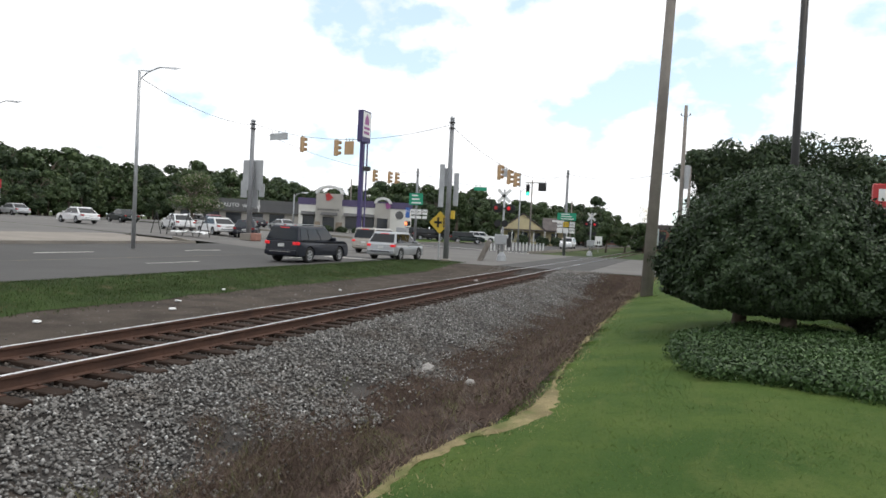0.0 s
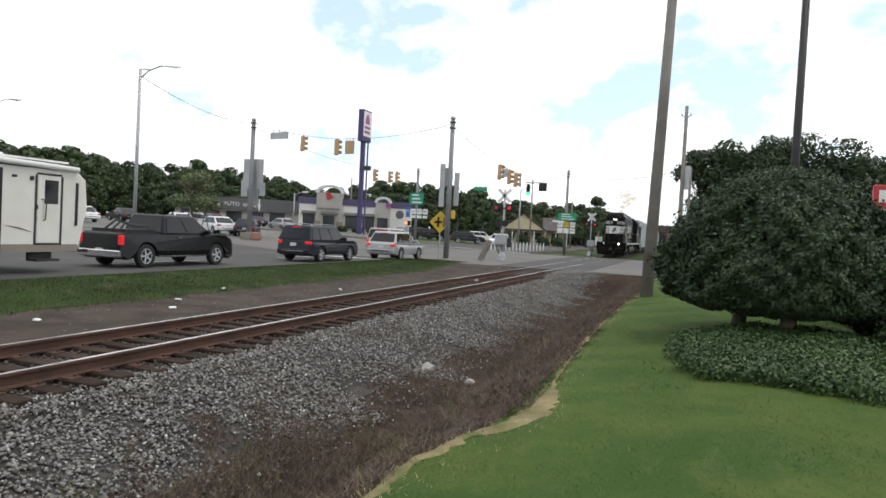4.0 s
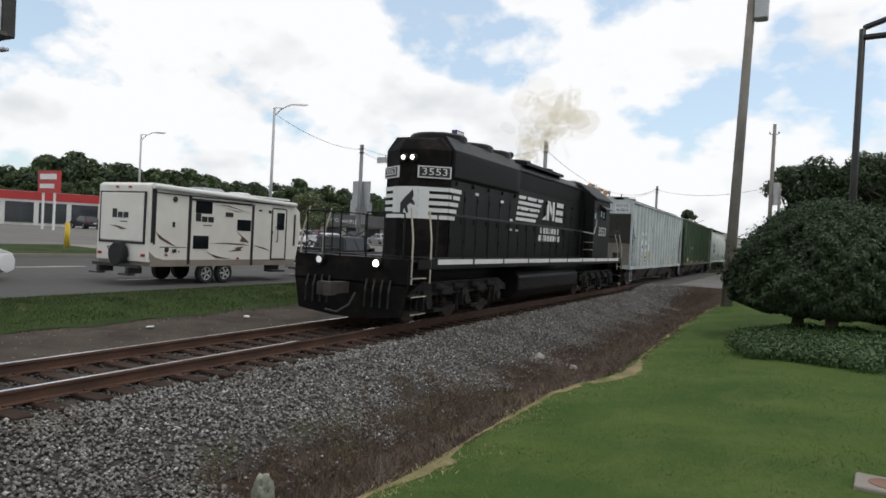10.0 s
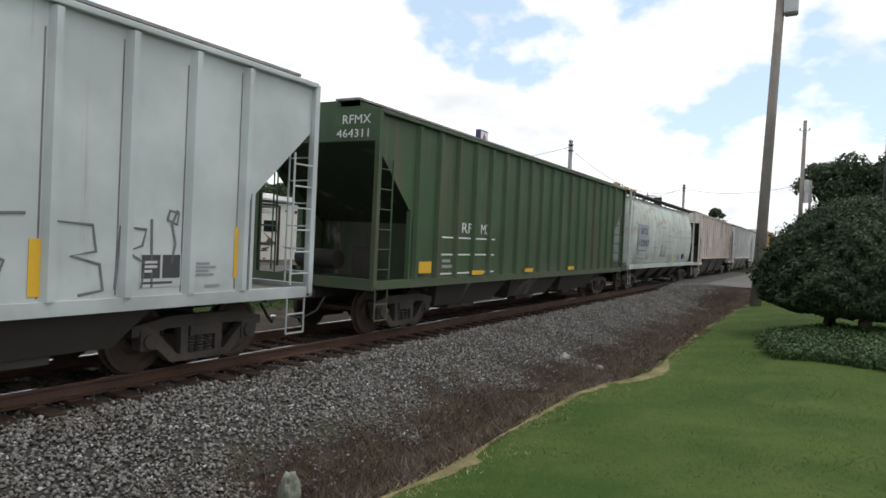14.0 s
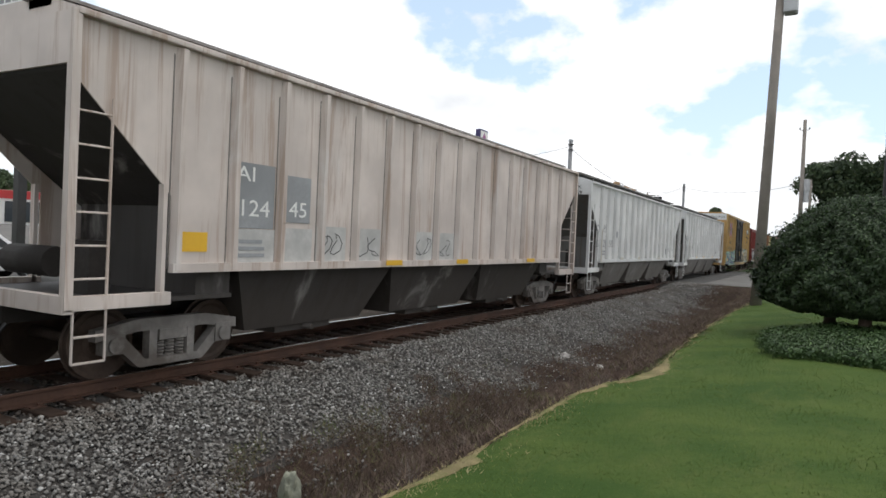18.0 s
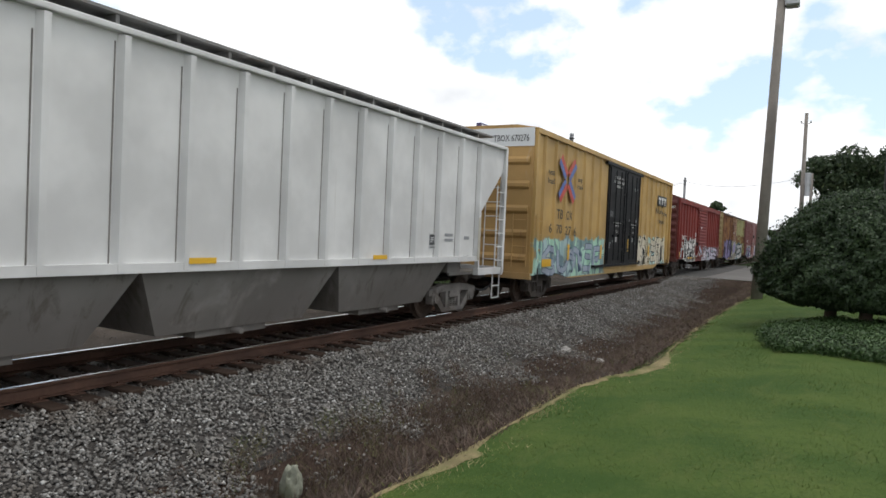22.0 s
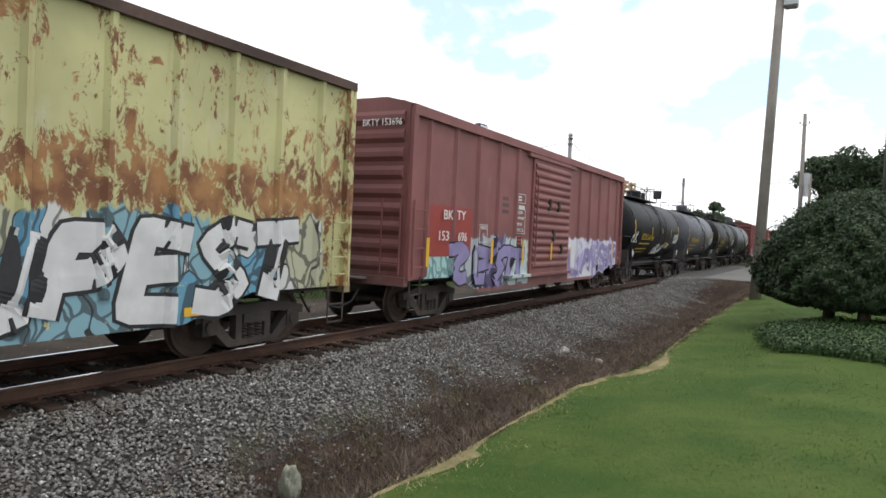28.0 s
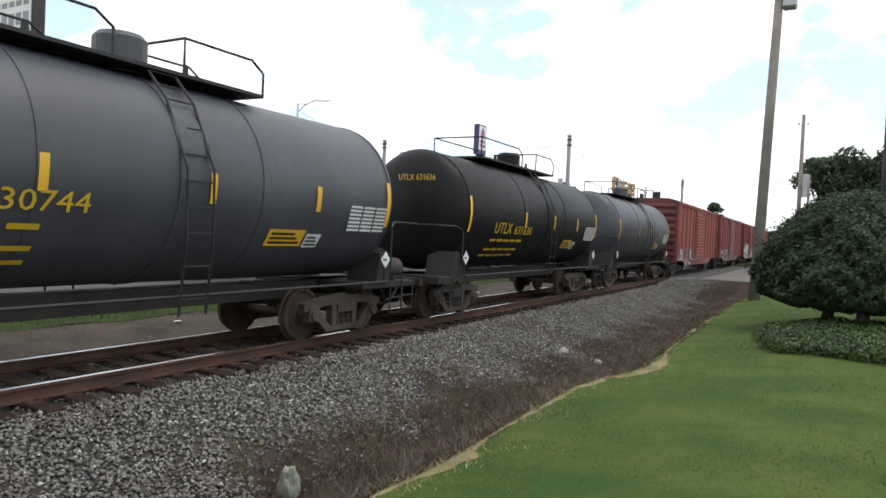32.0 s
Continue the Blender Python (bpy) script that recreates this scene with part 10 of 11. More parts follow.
TRAFFIC.append((wsuv, [(t, at(-22.7, y)) for t, y in WS]))

# parked in the car lots
lot = [(-44.0, 52.5, "sedan", "white parked sedan on the car lot", "carwhite", 60), (-38.6, 51.0, "sedan", "white parked sedan on the car lot", "carwhite", 62),
       (-35.9, 51.6, "hatchback", "dark parked hatchback on the car lot", "navy", 30), (-60.0, 86.0, "sedan", "dark parked sedan on the car lot", "navy", 65), (-50.4, 78.5, "sedan", "silver parked sedan on the car lot", "silver", 62),
       (-49.0, 60.0, "sedan", "white parked sedan on the car lot", "carwhite", 70), (-56.0, 72.0, "sedan", "dark red parked sedan on the lot", "carred", 60), (-64.0, 78.0, "sedan", "silver parked sedan on the car lot", "silver", 66),
       (-53.0, 50.0, "sedan", "white parked sedan on the car lot", "carwhite", 75), (-60.0, 62.0, "sedan", "dark parked sedan on the car lot", "darkgreen", 70)]
for x, y, nm, lb, pc, rz in lot:
    vehicle(nm, at(x, y, rz), lb, 4.6, 1.8, 1.45, pc, 0.88, 0.86, (-1.9, 1.0), (-1.1, 0.25), (-1.35, 1.35), 0.32, splits=(0.5,), group="parked cars")
vehicle("pickup_truck", at(-52.5, 92.0, 75), "white pickup truck parked by the restaurant", 5.5, 1.95, 1.75, "carwhite", 1.1, 1.08, (-0.6, 1.3), (-0.4, 0.6), (-1.7, 1.7), 0.38, "pickup truck", splits=(0.5,), pickup=True, group="parked cars")
for x, y, pc, rz, lb in ((-34.0, 89.0, "carblack", -60, "dark van parked by the restaurant"), (-29.9, 92.8, "darkgreen", -65, "dark green SUV parked by the restaurant"), (-32.1, 107.0, "carwhite", -70, "pale SUV parked by the house"), (-36.5, 91.5, "darkgreen", -60, "dark green estate car parked by the restaurant")):
    vehicle("suv", at(x, y, rz), lb, 4.8, 1.85, 1.6, pc, 1.0, 0.98, (-2.3, 1.05), (-2.0, 0.3), (-1.38, 1.38), 0.35, splits=(0.27, 0.6), group="parked cars")
for x, y in ((-83.0, 60.0), (-77.5, 62.5), (-72.0, 50.0)):
    vehicle("sedan", at(x, y, 80), "distant sedan parked on a lot", 4.6, 1.8, 1.45, "silver" if x < -75 else "navy", 0.88, 0.86, (-1.9, 1.0), (-1.1, 0.25), (-1.35, 1.35), 0.32, splits=(0.5,), group="parked cars")
# traffic beyond the junction
fc = vehicle("suv", at(-19.2, 104.0, 180), "distant white SUV coming down the road", 4.8, 1.9, 1.75, "carwhite", 1.05, 1.05, (-2.3, 1.05), (-2.0, 0.3), (-1.38, 1.38), 0.36, splits=(0.27, 0.6))
TRAFFIC.append((fc, [(0, at(-18.6, 108, 180)), (3, at(-24.0, 96, 180)), (5, at(-26.5, 90, 180)), (6.5, at(-27.5, 86, 180)), (8, at(-28, 78, 180)), (12, at(-28.3, 40, 180)), (16, at(-28.3, -20, 180)), (20, at(-28.3, -80, 180)), (32, at(-28.3, -260, 180))]))
# ---- buildings ----
M["stucco"] = surf("cream_stucco", (0.76, 0.745, 0.69), 0.85, var=0.1, big=0.5, fine=20, bump=0.2)
M["greige"] = surf("grey_stucco", (0.42, 0.40, 0.36), 0.85, var=0.1, big=0.5, fine=20, bump=0.2)
M["fascia"] = surf("purple_fascia", (0.09, 0.07, 0.15), 0.5, var=0.1)
M["masonry"] = surf("stone_veneer", (0.30, 0.24, 0.18), 0.9, var=0.3, big=3, fine=12, bump=0.5, dist=0.02)
M["siding"] = surf("pale_yellow_siding", (0.58, 0.50, 0.30), 0.8, var=0.1, big=0.8, fine=10)
M["shingle"] = surf("dark_roof_shingle", (0.10, 0.085, 0.08), 0.9, var=0.3, big=1, fine=14, bump=0.4)
M["brick"] = surf("dull_red_brick", (0.24, 0.11, 0.08), 0.9, var=0.3, big=1, fine=12, bump=0.4)
M["darkband"] = surf("dark_sign_band", (0.10, 0.10, 0.10), 0.6, var=0.15)


def glazing(ob, x0, x1, z0, z1, y, n=2, mat="window"):
    """A window facing -y with its frame, sill and panes."""
    w = part("window", boxes((x0, x1, y - 0.03, y + 0.06, z0, z1)), mat, ob)
    part("window_frame", boxes((x0 - 0.08, x0, y - 0.08, y + 0.05, z0, z1), (x1, x1 + 0.08, y - 0.08, y + 0.05, z0, z1), (x0 - 0.08, x1 + 0.08, y - 0.08, y + 0.05, z1, z1 + 0.1)), "dkmetal", w)
    part("sill", boxes((x0 - 0.12, x1 + 0.12, y - 0.12, y + 0.05, z0 - 0.08, z0)), "greige", w)
    bm = bmesh.new()
    for i in range(1, n):
        xx = x0 + (x1 - x0) * i / n
        box(bm, xx - 0.03, xx + 0.03, y - 0.06, y, z0, z1)
    box(bm, x0, x1, y - 0.05, y, z0 + (z1 - z0) * 0.72, z0 + (z1 - z0) * 0.72 + 0.05)
    part("mullion", bm, "dkmetal", w)
    return w


def restaurant():
    """A fast-food restaurant; local x runs along its front, front faces -y."""
    o, e = Vector((-54.4, 88.7, 0)), Vector((-39.8, 96.1, 0))
    ang = math.degrees(math.atan2(e.y - o.y, e.x - o.x))
    W = (e - o).length
    ob = thing("restaurant", pose(o.x, o.y, gz(o.x, o.y) + 0.25, 0, 0, ang), "cream stucco fast-food restaurant with a purple roof band and curved parapets", "restaurant")
    part("wall", boxes((0, W, 0, 14, -0.6, 3.7)), "stucco", ob)
    part("fascia", boxes((-0.12, W + 0.12, -0.12, 14.12, 3.5, 4.45)), "fascia", ob)
    part("roof", boxes((0.1, W - 0.1, 0.1, 13.9, 4.3, 4.4)), "greige", ob)
    part("entrance_tower", boxes((2.5, 6.2, -0.7, 4, -0.6, 5.2)), "greige", ob)
    part("tower_base", boxes((2.4, 3.2, -0.78, 0.2, -0.6, 1.1), (5.4, 6.3, -0.78, 0.2, -0.6, 1.1)), "masonry", ob)

    def arch(x0, x1, y, z, h, name):
        bm = bmesh.new()
        n = 12
        for i in range(n):
            a0, a1 = math.pi * i / n, math.pi * (i + 1) / n
            c, r1, r2 = (x0 + x1) / 2, (x1 - x0) / 2, (x1 - x0) / 2 - 0.45
            for sy in (0,):
                pts = [(c - math.cos(a) * r, z + math.sin(a) * h * (r / r1)) for a, r in ((a0, r1), (a1, r1), (a1, r2), (a0, r2))]
                prism(bm, pts, y - 0.2, y + 2.2, "y")
        return part(name, bm, "white", ob, "white curved parapet hood")
    arch(2.3, 6.4, -0.4, 5.2, 1.2, "arched_parapet")
    part("second_tower", boxes((11.0, 13.2, -0.5, 3, -0.6, 4.2)), "greige", ob)
    arch(10.8, 13.4, -0.4, 4.2, 0.9, "arched_parapet")
    for x, z, s in ((4.35, 4.75, 0.55), (12.9, 3.9, 0.45)):
        bm = bmesh.new()
        prism(bm, [(x - s, z + s * 0.6), (x - s * 0.7, z - s), (x, z - s * 1.1), (x + s, z - s * 0.2), (x + s * 0.5, z + s * 0.3), (x - s * 0.2, z + s)], -0.86 if x < 8 else -0.62, -0.72 if x < 8 else -0.5, "y")
        part("emblem", bm, "plum" if x > 8 else "red", ob, "plain bell-like red shape")
    each("name_bar", "darkband", ob, *[(2.75 + k * 0.35, 2.98 + k * 0.35, -0.74, -0.70, 2.72, 3.0) for k in range(9)])
    glazing(ob, 0.7, 2.2, 0.2, 1.9, 0)
    glazing(ob, 3.6, 5.1, -0.4, 1.7, -0.7, 2)
    glazing(ob, 6.8, 8.9, 0.2, 1.9, 0, 2)
    glazing(ob, 9.3, 10.8, 0.2, 1.9, 0, 2)
    glazing(ob, 11.4, 12.8, -0.4, 1.9, -0.5, 2)
    for x0, x1, y in ((0.4, 2.4, -0.0), (6.5, 10.9, 0.0), (3.2, 5.6, -0.7)):
        bm = bmesh.new()
        prism(bm, [(y - 0.9, 2.05), (y - 0.9, 2.15), (y, 2.5), (y, 2.05)], x0, x1)
        part("awning", bm, "darkband", ob)
    bm = bmesh.new()
    lathe(bm, [(-0.1, 0.6), (0.0, 0.6)], 18, "y", (14.6, 0, 2.6))
    part("round_sign", bm, "darkband", ob)
    return ob


restaurant()


def auto_shop():
    o, e = Vector((-79.6, 96.4, 0)), Vector((-66.4, 106.0, 0))
    ang = math.degrees(math.atan2(e.y - o.y, e.x - o.x))
    W = (e - o).length + 4
    ob = thing("car_dealer", pose(o.x - 2.4, o.y - 1.8, 1.1, 0, 0, ang), "low grey car dealer building with a dark sign band", "shop")
    part("wall", boxes((0, W, 0, 12, -0.3, 2.6)), "greige", ob)
    part("sign_band", boxes((-0.3, W + 0.3, -0.9, 0.2, 2.3, 4.4)), "darkband", ob)
    part("roof", boxes((0, W, 0, 12, 2.6, 3.4)), "shingle", ob)
    part("divider", boxes((13.4, 13.6, -0.95, -0.9, 2.3, 4.4)), "white", ob)
    lettering("AUTO", 0.95, "white", ob, front(9.0, 3.3, -0.91), width=2.6)
    lettering("WORLD", 0.95, "white", ob, front(12.3, 3.2, -0.91), width=3.0)
    each("name_bar", "white", ob, *[(2.6 + k * 0.8, 3.2 + k * 0.8, -0.92, -0.9, 2.95, 3.7) for k in range(6)])
    for k in range(5):
        glazing(ob, 1.0 + k * 3.6, 3.4 + k * 3.6, 0.2, 2.0, 0, 3)
    gb_ = thing("gable_shed", pose(-63.5, 108.0, 1.1, 0, 0, ang), "small white gabled outbuilding", "shed")
    part("wall", boxes((0, 6, 0, 8, -0.3, 2.6)), "stucco", gb_)
    bm = bmesh.new()
    prism(bm, [(-0.3, 2.5), (6.3, 2.5), (3.0, 3.9)], -0.3, 8.3, "y")
    part("roof", bm, "shingle", gb_)
    bw = thing("brick_store", pose(-58.5, 108.0, 1.1, 0, 0, 30), "low brick store behind the lot", "shop")
    part("wall", boxes((0, 11, 0, 8, -0.3, 2.9)), "brick", bw)
    part("roof", boxes((-0.2, 11.2, -0.2, 8.2, 2.9, 3.1)), "shingle", bw)


auto_shop()


def cottage():
    ob = thing("house", pose(-31.0, 128.0, 0.25, 0, 0, 14), "pale yellow gabled house with a dark roof and white porch", "house")
    part("wall", boxes((-3.4, 8.2, 0, 9, -0.3, 2.7)), "siding", ob)
    bm = bmesh.new()
    prism(bm, [(-3.4, 2.6), (4.2, 2.6), (0.4, 5.4)], -0.05, 0.2, "y")
    part("gable", bm, "siding", ob)
    bm = bmesh.new()
    prism(bm, [(-3.9, 2.45), (-3.9, 2.6), (0.4, 5.7), (4.7, 2.6), (4.7, 2.45), (0.4, 5.45)], -0.35, 9.0, "y")
    part("roof", bm, "shingle", ob)
    bm = bmesh.new()
    prism(bm, [(-0.4, 2.6), (4.5, 5.0), (9.3, 2.6)], 4.2, 8.6)
    part("side_roof", bm, "shingle", ob)
    part("porch_roof", boxes((-3.8, 8.8, -2.0, 0, 2.35, 2.55)), "shingle", ob)
    for k in range(7):
        part("porch_post", boxes((-3.6 + k * 2.0, -3.45 + k * 2.0, -1.9, -1.75, -0.3, 2.35)), "white", ob)
    part("porch_rail", boxes((-3.5, 8.5, -1.86, -1.8, 0.6, 0.68)), "white", ob)
    for x in (-2.3, 0.2, 2.6, 5.8):
        glazing(ob, x, x + 1.1, 0.5, 1.9, 0, 2)
    bm = boxes((6.0, 8.4, 3.0, 5.5, 3.0, 4.6))
    part("dormer", bm, "white", ob)


cottage()


def storefront(name, x, y, rz, w, d, h, wall, band, label, n):
    ob = thing(name, pose(x, y, gz(x, y), 0, 0, rz), label, "shop")
    part("wall", boxes((0, w, 0, d, -0.3, h)), wall, ob)
    part("band", boxes((-0.1, w + 0.1, -0.15, 0.1, h - 0.9, h + 0.1)), band, ob)
    part("roof", boxes((0.1, w - 0.1, 0.1, d - 0.1, h, h + 0.15)), "greige", ob)
    for k in range(n):
        glazing(ob, 0.6 + k * (w - 0.8) / n, 0.6 + (k + 0.8) * (w - 0.8) / n, 0.3, h - 1.3, 0, 3)
    return ob


rs = storefront("red_store", -89.0, 42.0, 58, 22, 12, 4.0, "white", "red", "white roadside store with a red band", 6)
storefront("long_store", -96.0, 20.0, 62, 20, 12, 4.2, "brick", "red", "brick roadside store with a red band", 5)
storefront("far_store", -38.0, 190.0, 10, 20, 10, 4.0, "brick", "shingle", "distant low brick building", 4)
storefront("trackside_warehouse", -10.0, 150.0, 0, 14, 24, 5.2, "brick", "shingle", "distant dull red trackside building", 3)
# red sign frames on the store's forecourt and a yellow bollard
sg = thing("store_sign", pose(-60.0, 38.0, gz(-60, 38)), "red roadside sign on two posts with white bars", "roadside sign")
each("post", "white", sg, (-0.9, -0.75, -0.08, 0.08, 0, 5.2), (0.75, 0.9, -0.08, 0.08, 0, 5.2))
part("panel", boxes((-1.5, 1.5, -0.12, 0.12, 3.4, 5.4)), "red", sg)
each("name_bar", "white", sg, (-1.2, 1.2, -0.14, -0.12, 4.6, 5.1), (-1.2, 0.9, -0.14, -0.12, 3.8, 4.2))
bo = thing("bollard", pose(-34.3, 22.8, gz(-34.3, 22.8) + 0.1), "yellow painted steel bollard", "bollard")
bm = bmesh.new()
rod(bm, (0, 0, 0), (0, 0, 1.35), 0.13, 12)
part("tube", bm, "yellow", bo)
# white frame barrier and tarpaulin on the lot edge
fr = thing("sign_frame", pose(-36.6, 44.6, gz(-36.6, 44.6)), "fallen white banner over dark steel trestle legs", "banner")
bm = bmesh.new()
for k in range(4):
    x = -2.4 + k * 1.5
    rod(bm, (x - 0.5, 0, 0), (x, 0, 1.7), 0.035, 6)
    rod(bm, (x + 0.5, 0, 0), (x, 0, 1.7), 0.035, 6)
part("trestle", bm, "dkmetal", fr)
bm = bmesh.new()
bmesh.ops.create_grid(bm, x_segments=14, y_segments=8, size=0.5)
for v in bm.verts:
    v.co = Vector((v.co.x * 3.4 + 0.8, v.co.y * 1.0, 0.32 + 0.22 * noise.noise(Vector((v.co.x * 7, v.co.y * 6, 1.0)))))
bmesh.ops.solidify(bm, geom=bm.faces[:], thickness=0.01)
part("banner", bm, "white", fr)
# ---- trees and shrubs ----
M["holly"] = leafy("dark_evergreen_leaves", (0.014, 0.027, 0.010), (0.030, 0.055, 0.017), (0.05, 0.085, 0.028), 0.5, 0.94)
M["groundcover"] = leafy("ground_cover_leaves", (0.025, 0.05, 0.016), (0.055, 0.10, 0.03), (0.09, 0.15, 0.05), 0.5, 0.9)
M["foliage"] = leafy("summer_foliage", (0.028, 0.048, 0.018), (0.06, 0.09, 0.032), (0.10, 0.125, 0.05), 0.6, 0.93)
M["foliage_b"] = leafy("pine_and_oak_foliage", (0.022, 0.038, 0.018), (0.046, 0.072, 0.03), (0.075, 0.10, 0.04), 0.6, 0.94)
M["crape"] = leafy("flowering_tree_foliage", (0.04, 0.07, 0.02), (0.09, 0.13, 0.04), (0.34, 0.30, 0.24), 0.6, 0.80)
M["bark"] = surf("tree_bark", (0.11, 0.085, 0.065), 0.95, var=0.35, big=3, fine=22, bump=0.6, dist=0.02)


def leaf_cloud(name, lobes, n, size, seed, shell=0.55):
    """Leaves scattered through rounded lobes (x, y, z, rx, ry, rz), denser towards the outside; each leaf is a bent pair of triangles."""
    r = np.random.RandomState(seed)
    vol = np.array([l[3] * l[4] * l[5] for l in lobes]) ** 0.75
    pick = r.choice(len(lobes), n, p=vol / vol.sum())
    L = np.array(lobes, float)[pick]
    d = r.normal(size=(n, 3))
    d /= np.linalg.norm(d, axis=1)[:, None]
    rad = (shell + (1 - shell) * r.uniform(0, 1, n) ** 0.6) * (1 + 0.06 * r.normal(size=n))
    c = L[:, :3] + d * L[:, 3:] * rad[:, None]
    # each leaf lies roughly along the surface, tipped at random
    nrm = d + r.normal(size=(n, 3)) * 0.55
    nrm /= np.linalg.norm(nrm, axis=1)[:, None]
    a = np.cross(nrm, r.normal(size=(n, 3)))
    a /= np.linalg.norm(a, axis=1)[:, None] + 1e-9
    b = np.cross(nrm, a)
    s = size * r.uniform(0.55, 1.35, n)[:, None]
    p0, p2 = c - a * s, c + a * s
    p1, p3 = c + b * s * 0.5 + nrm * s * 0.15, c - b * s * 0.5 + nrm * s * 0.15
    v = np.stack([p0, p1, p2, p3], 1).reshape(-1, 3)
    f = np.arange(n * 4).reshape(n, 4)
    return raw_mesh(name, v, f)


def limbs(h, spread_, r, seed, forks=7, lean=0.05, start=0.35):
    """A tapered trunk that divides into limbs."""
    rnd = random.Random(seed)
    bm = bmesh.new()
    top = Vector((rnd.uniform(-lean, lean) * h, rnd.uniform(-lean, lean) * h, h * 0.62))
    mid = Vector((top.x * 0.4 + rnd.uniform(-0.04, 0.04) * h, top.y * 0.5, h * 0.3))
    rod(bm, (0, 0, -0.2), mid, r * 1.15, 9, r * 0.85)
    rod(bm, mid, top, r * 0.85, 9, r * 0.5)
    for i in range(forks):
        k = rnd.uniform(start, 1.0)
        a = mid.lerp(top, k) if k > 0.4 else Vector((0, 0, h * 0.3)).lerp(mid, 1.0)
        t = i / forks * 6.28 + rnd.uniform(-0.4, 0.4)
        e = Vector((math.cos(t) * spread_ * rnd.uniform(0.45, 0.85), math.sin(t) * spread_ * rnd.uniform(0.45, 0.85), h * rnd.uniform(0.6, 0.92)))
        m_ = a.lerp(e, 0.5) + Vector((0, 0, h * 0.03))
        rod(bm, a, m_, r * 0.42, 6, r * 0.28)
        rod(bm, m_, e, r * 0.28, 6, r * 0.08)
    return bm


def crown_lobes(h, w, seed, n=14, base=0.35, taper=0.55):
    rnd = random.Random(seed)
    out = []
    for i in range(n):
        t = rnd.uniform(0, 6.28)
        k = rnd.uniform(0.0, 1.0)
        z = h * (base + (1 - base) * (0.12 + 0.78 * k))
        rr = w * (1 - taper * k) * rnd.uniform(0.25, 0.8)
        s = w * rnd.uniform(0.26, 0.5) * (1 - 0.3 * k)
        out.append((math.cos(t) * rr, math.sin(t) * rr, z, s, s, s * rnd.uniform(0.6, 0.9)))
    return out


def tree(x, y, h, w, seed, mat="foliage", n=5200, size=0.34, label="leafy green tree in full summer leaf", base=0.3, name="tree", taper=0.55, lobes=16):
    ob = thing(name, pose(x, y, gz(x, y)), label, "tree", "trees")
    part("trunk", limbs(h, w, 0.022 * h + 0.05, seed, 8), "bark", ob)
    part("crown", leaf_cloud("crown", crown_lobes(h, w, seed, lobes, base, taper), n, size, seed), mat, ob)
    return ob


# the clipped round evergreen, two trunks
hl_ = thing("evergreen_tree", pose(0.70, 17.2, gz(0.7, 17.2)), "dense dark evergreen clipped into a dome on two trunks", "tree")
for (x, y), tx in (((-0.55, 1.2), -0.8), ((0.05, -0.9), 0.2)):
    bm = bmesh.new()
    rod(bm, (x, y, -0.2), (x + 0.05, y, 0.75), 0.15, 10, 0.11)
    for k in range(5):
        t = k * 1.26 + x
        rod(bm, (x + 0.05, y, 0.6 + k * 0.05), (x + math.cos(t) * 0.9, y + math.sin(t) * 0.9, 1.6), 0.06, 6, 0.02)
    part("trunk", bm, "bark", hl_)


def clipped(name, prof, sx, sy, n, size, seed, depth=0.16):
    """Leaves along a clipped outline (height, radius) turned about the upright axis, with shallow lumps and loose sprigs."""
    r = np.random.RandomState(seed)
    zs, rs = np.array([p[0] for p in prof]), np.array([p[1] for p in prof])
    seg = np.hypot(np.diff(zs), np.diff(rs)) * (rs[:-1] + rs[1:] + 0.05)
    cum = np.concatenate([[0], np.cumsum(seg)]) / seg.sum()
    u = r.uniform(0, 1, n)
    z, rr = np.interp(u, cum, zs), np.interp(u, cum, rs)
    t = r.uniform(0, 6.283, n)
    lump = sum(a * np.sin(f * t + p + g * z) * np.sin(h * z + q) for a, f, p, g, h, q in
               ((0.06, 5, 0.4, 1.1, 4.0, 0.3), (0.055, 9, 2.0, -2.0, 6.5, 1.0), (0.05, 17, 1.1, 3.0, 11.0, 2.0), (0.045, 29, 0.2, -5.0, 17.0, 0.6)))
    sprig = np.where(r.uniform(0, 1, n) < 0.10, r.uniform(0.0, 0.16, n), 0.0)
    inn = depth * r.uniform(0, 1, n) ** 1.6
    rad = rr * (1 + lump) + sprig - inn
    c = np.stack([np.cos(t) * rad * sx, np.sin(t) * rad * sy, z + 0.5 * lump + sprig * 0.6 - inn * 0.4], -1)
    nrm = np.stack([np.cos(t), np.sin(t), 0.55 * np.ones(n)], -1) + r.normal(size=(n, 3)) * 0.6
    nrm /= np.linalg.norm(nrm, axis=1)[:, None]
    a = np.cross(nrm, r.normal(size=(n, 3)))
    a /= np.linalg.norm(a, axis=1)[:, None] + 1e-9
    b = np.cross(nrm, a)
    s = size * r.uniform(0.6, 1.4, n)[:, None]
    v = np.stack([c - a * s, c + b * s * 0.5 + nrm * s * 0.15, c + a * s, c - b * s * 0.5 + nrm * s * 0.15], 1).reshape(-1, 3)
    return raw_mesh(name, v, np.arange(n * 4).reshape(n, 4))


DOME = [(0.62, 0.4), (0.52, 1.0), (0.48, 1.50), (0.60, 1.84), (0.92, 1.98), (1.3, 1.92), (1.75, 1.74), (2.2, 1.44), (2.58, 1.02), (2.82, 0.58), (2.90, 0.02)]
part("crown", clipped("crown", DOME, 1.0, 1.0, 150000, 0.036, 3), "holly", hl_)


# solid filler body that sits just under the leaves
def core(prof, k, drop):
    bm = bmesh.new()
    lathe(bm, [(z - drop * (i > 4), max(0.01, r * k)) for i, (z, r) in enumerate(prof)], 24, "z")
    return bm


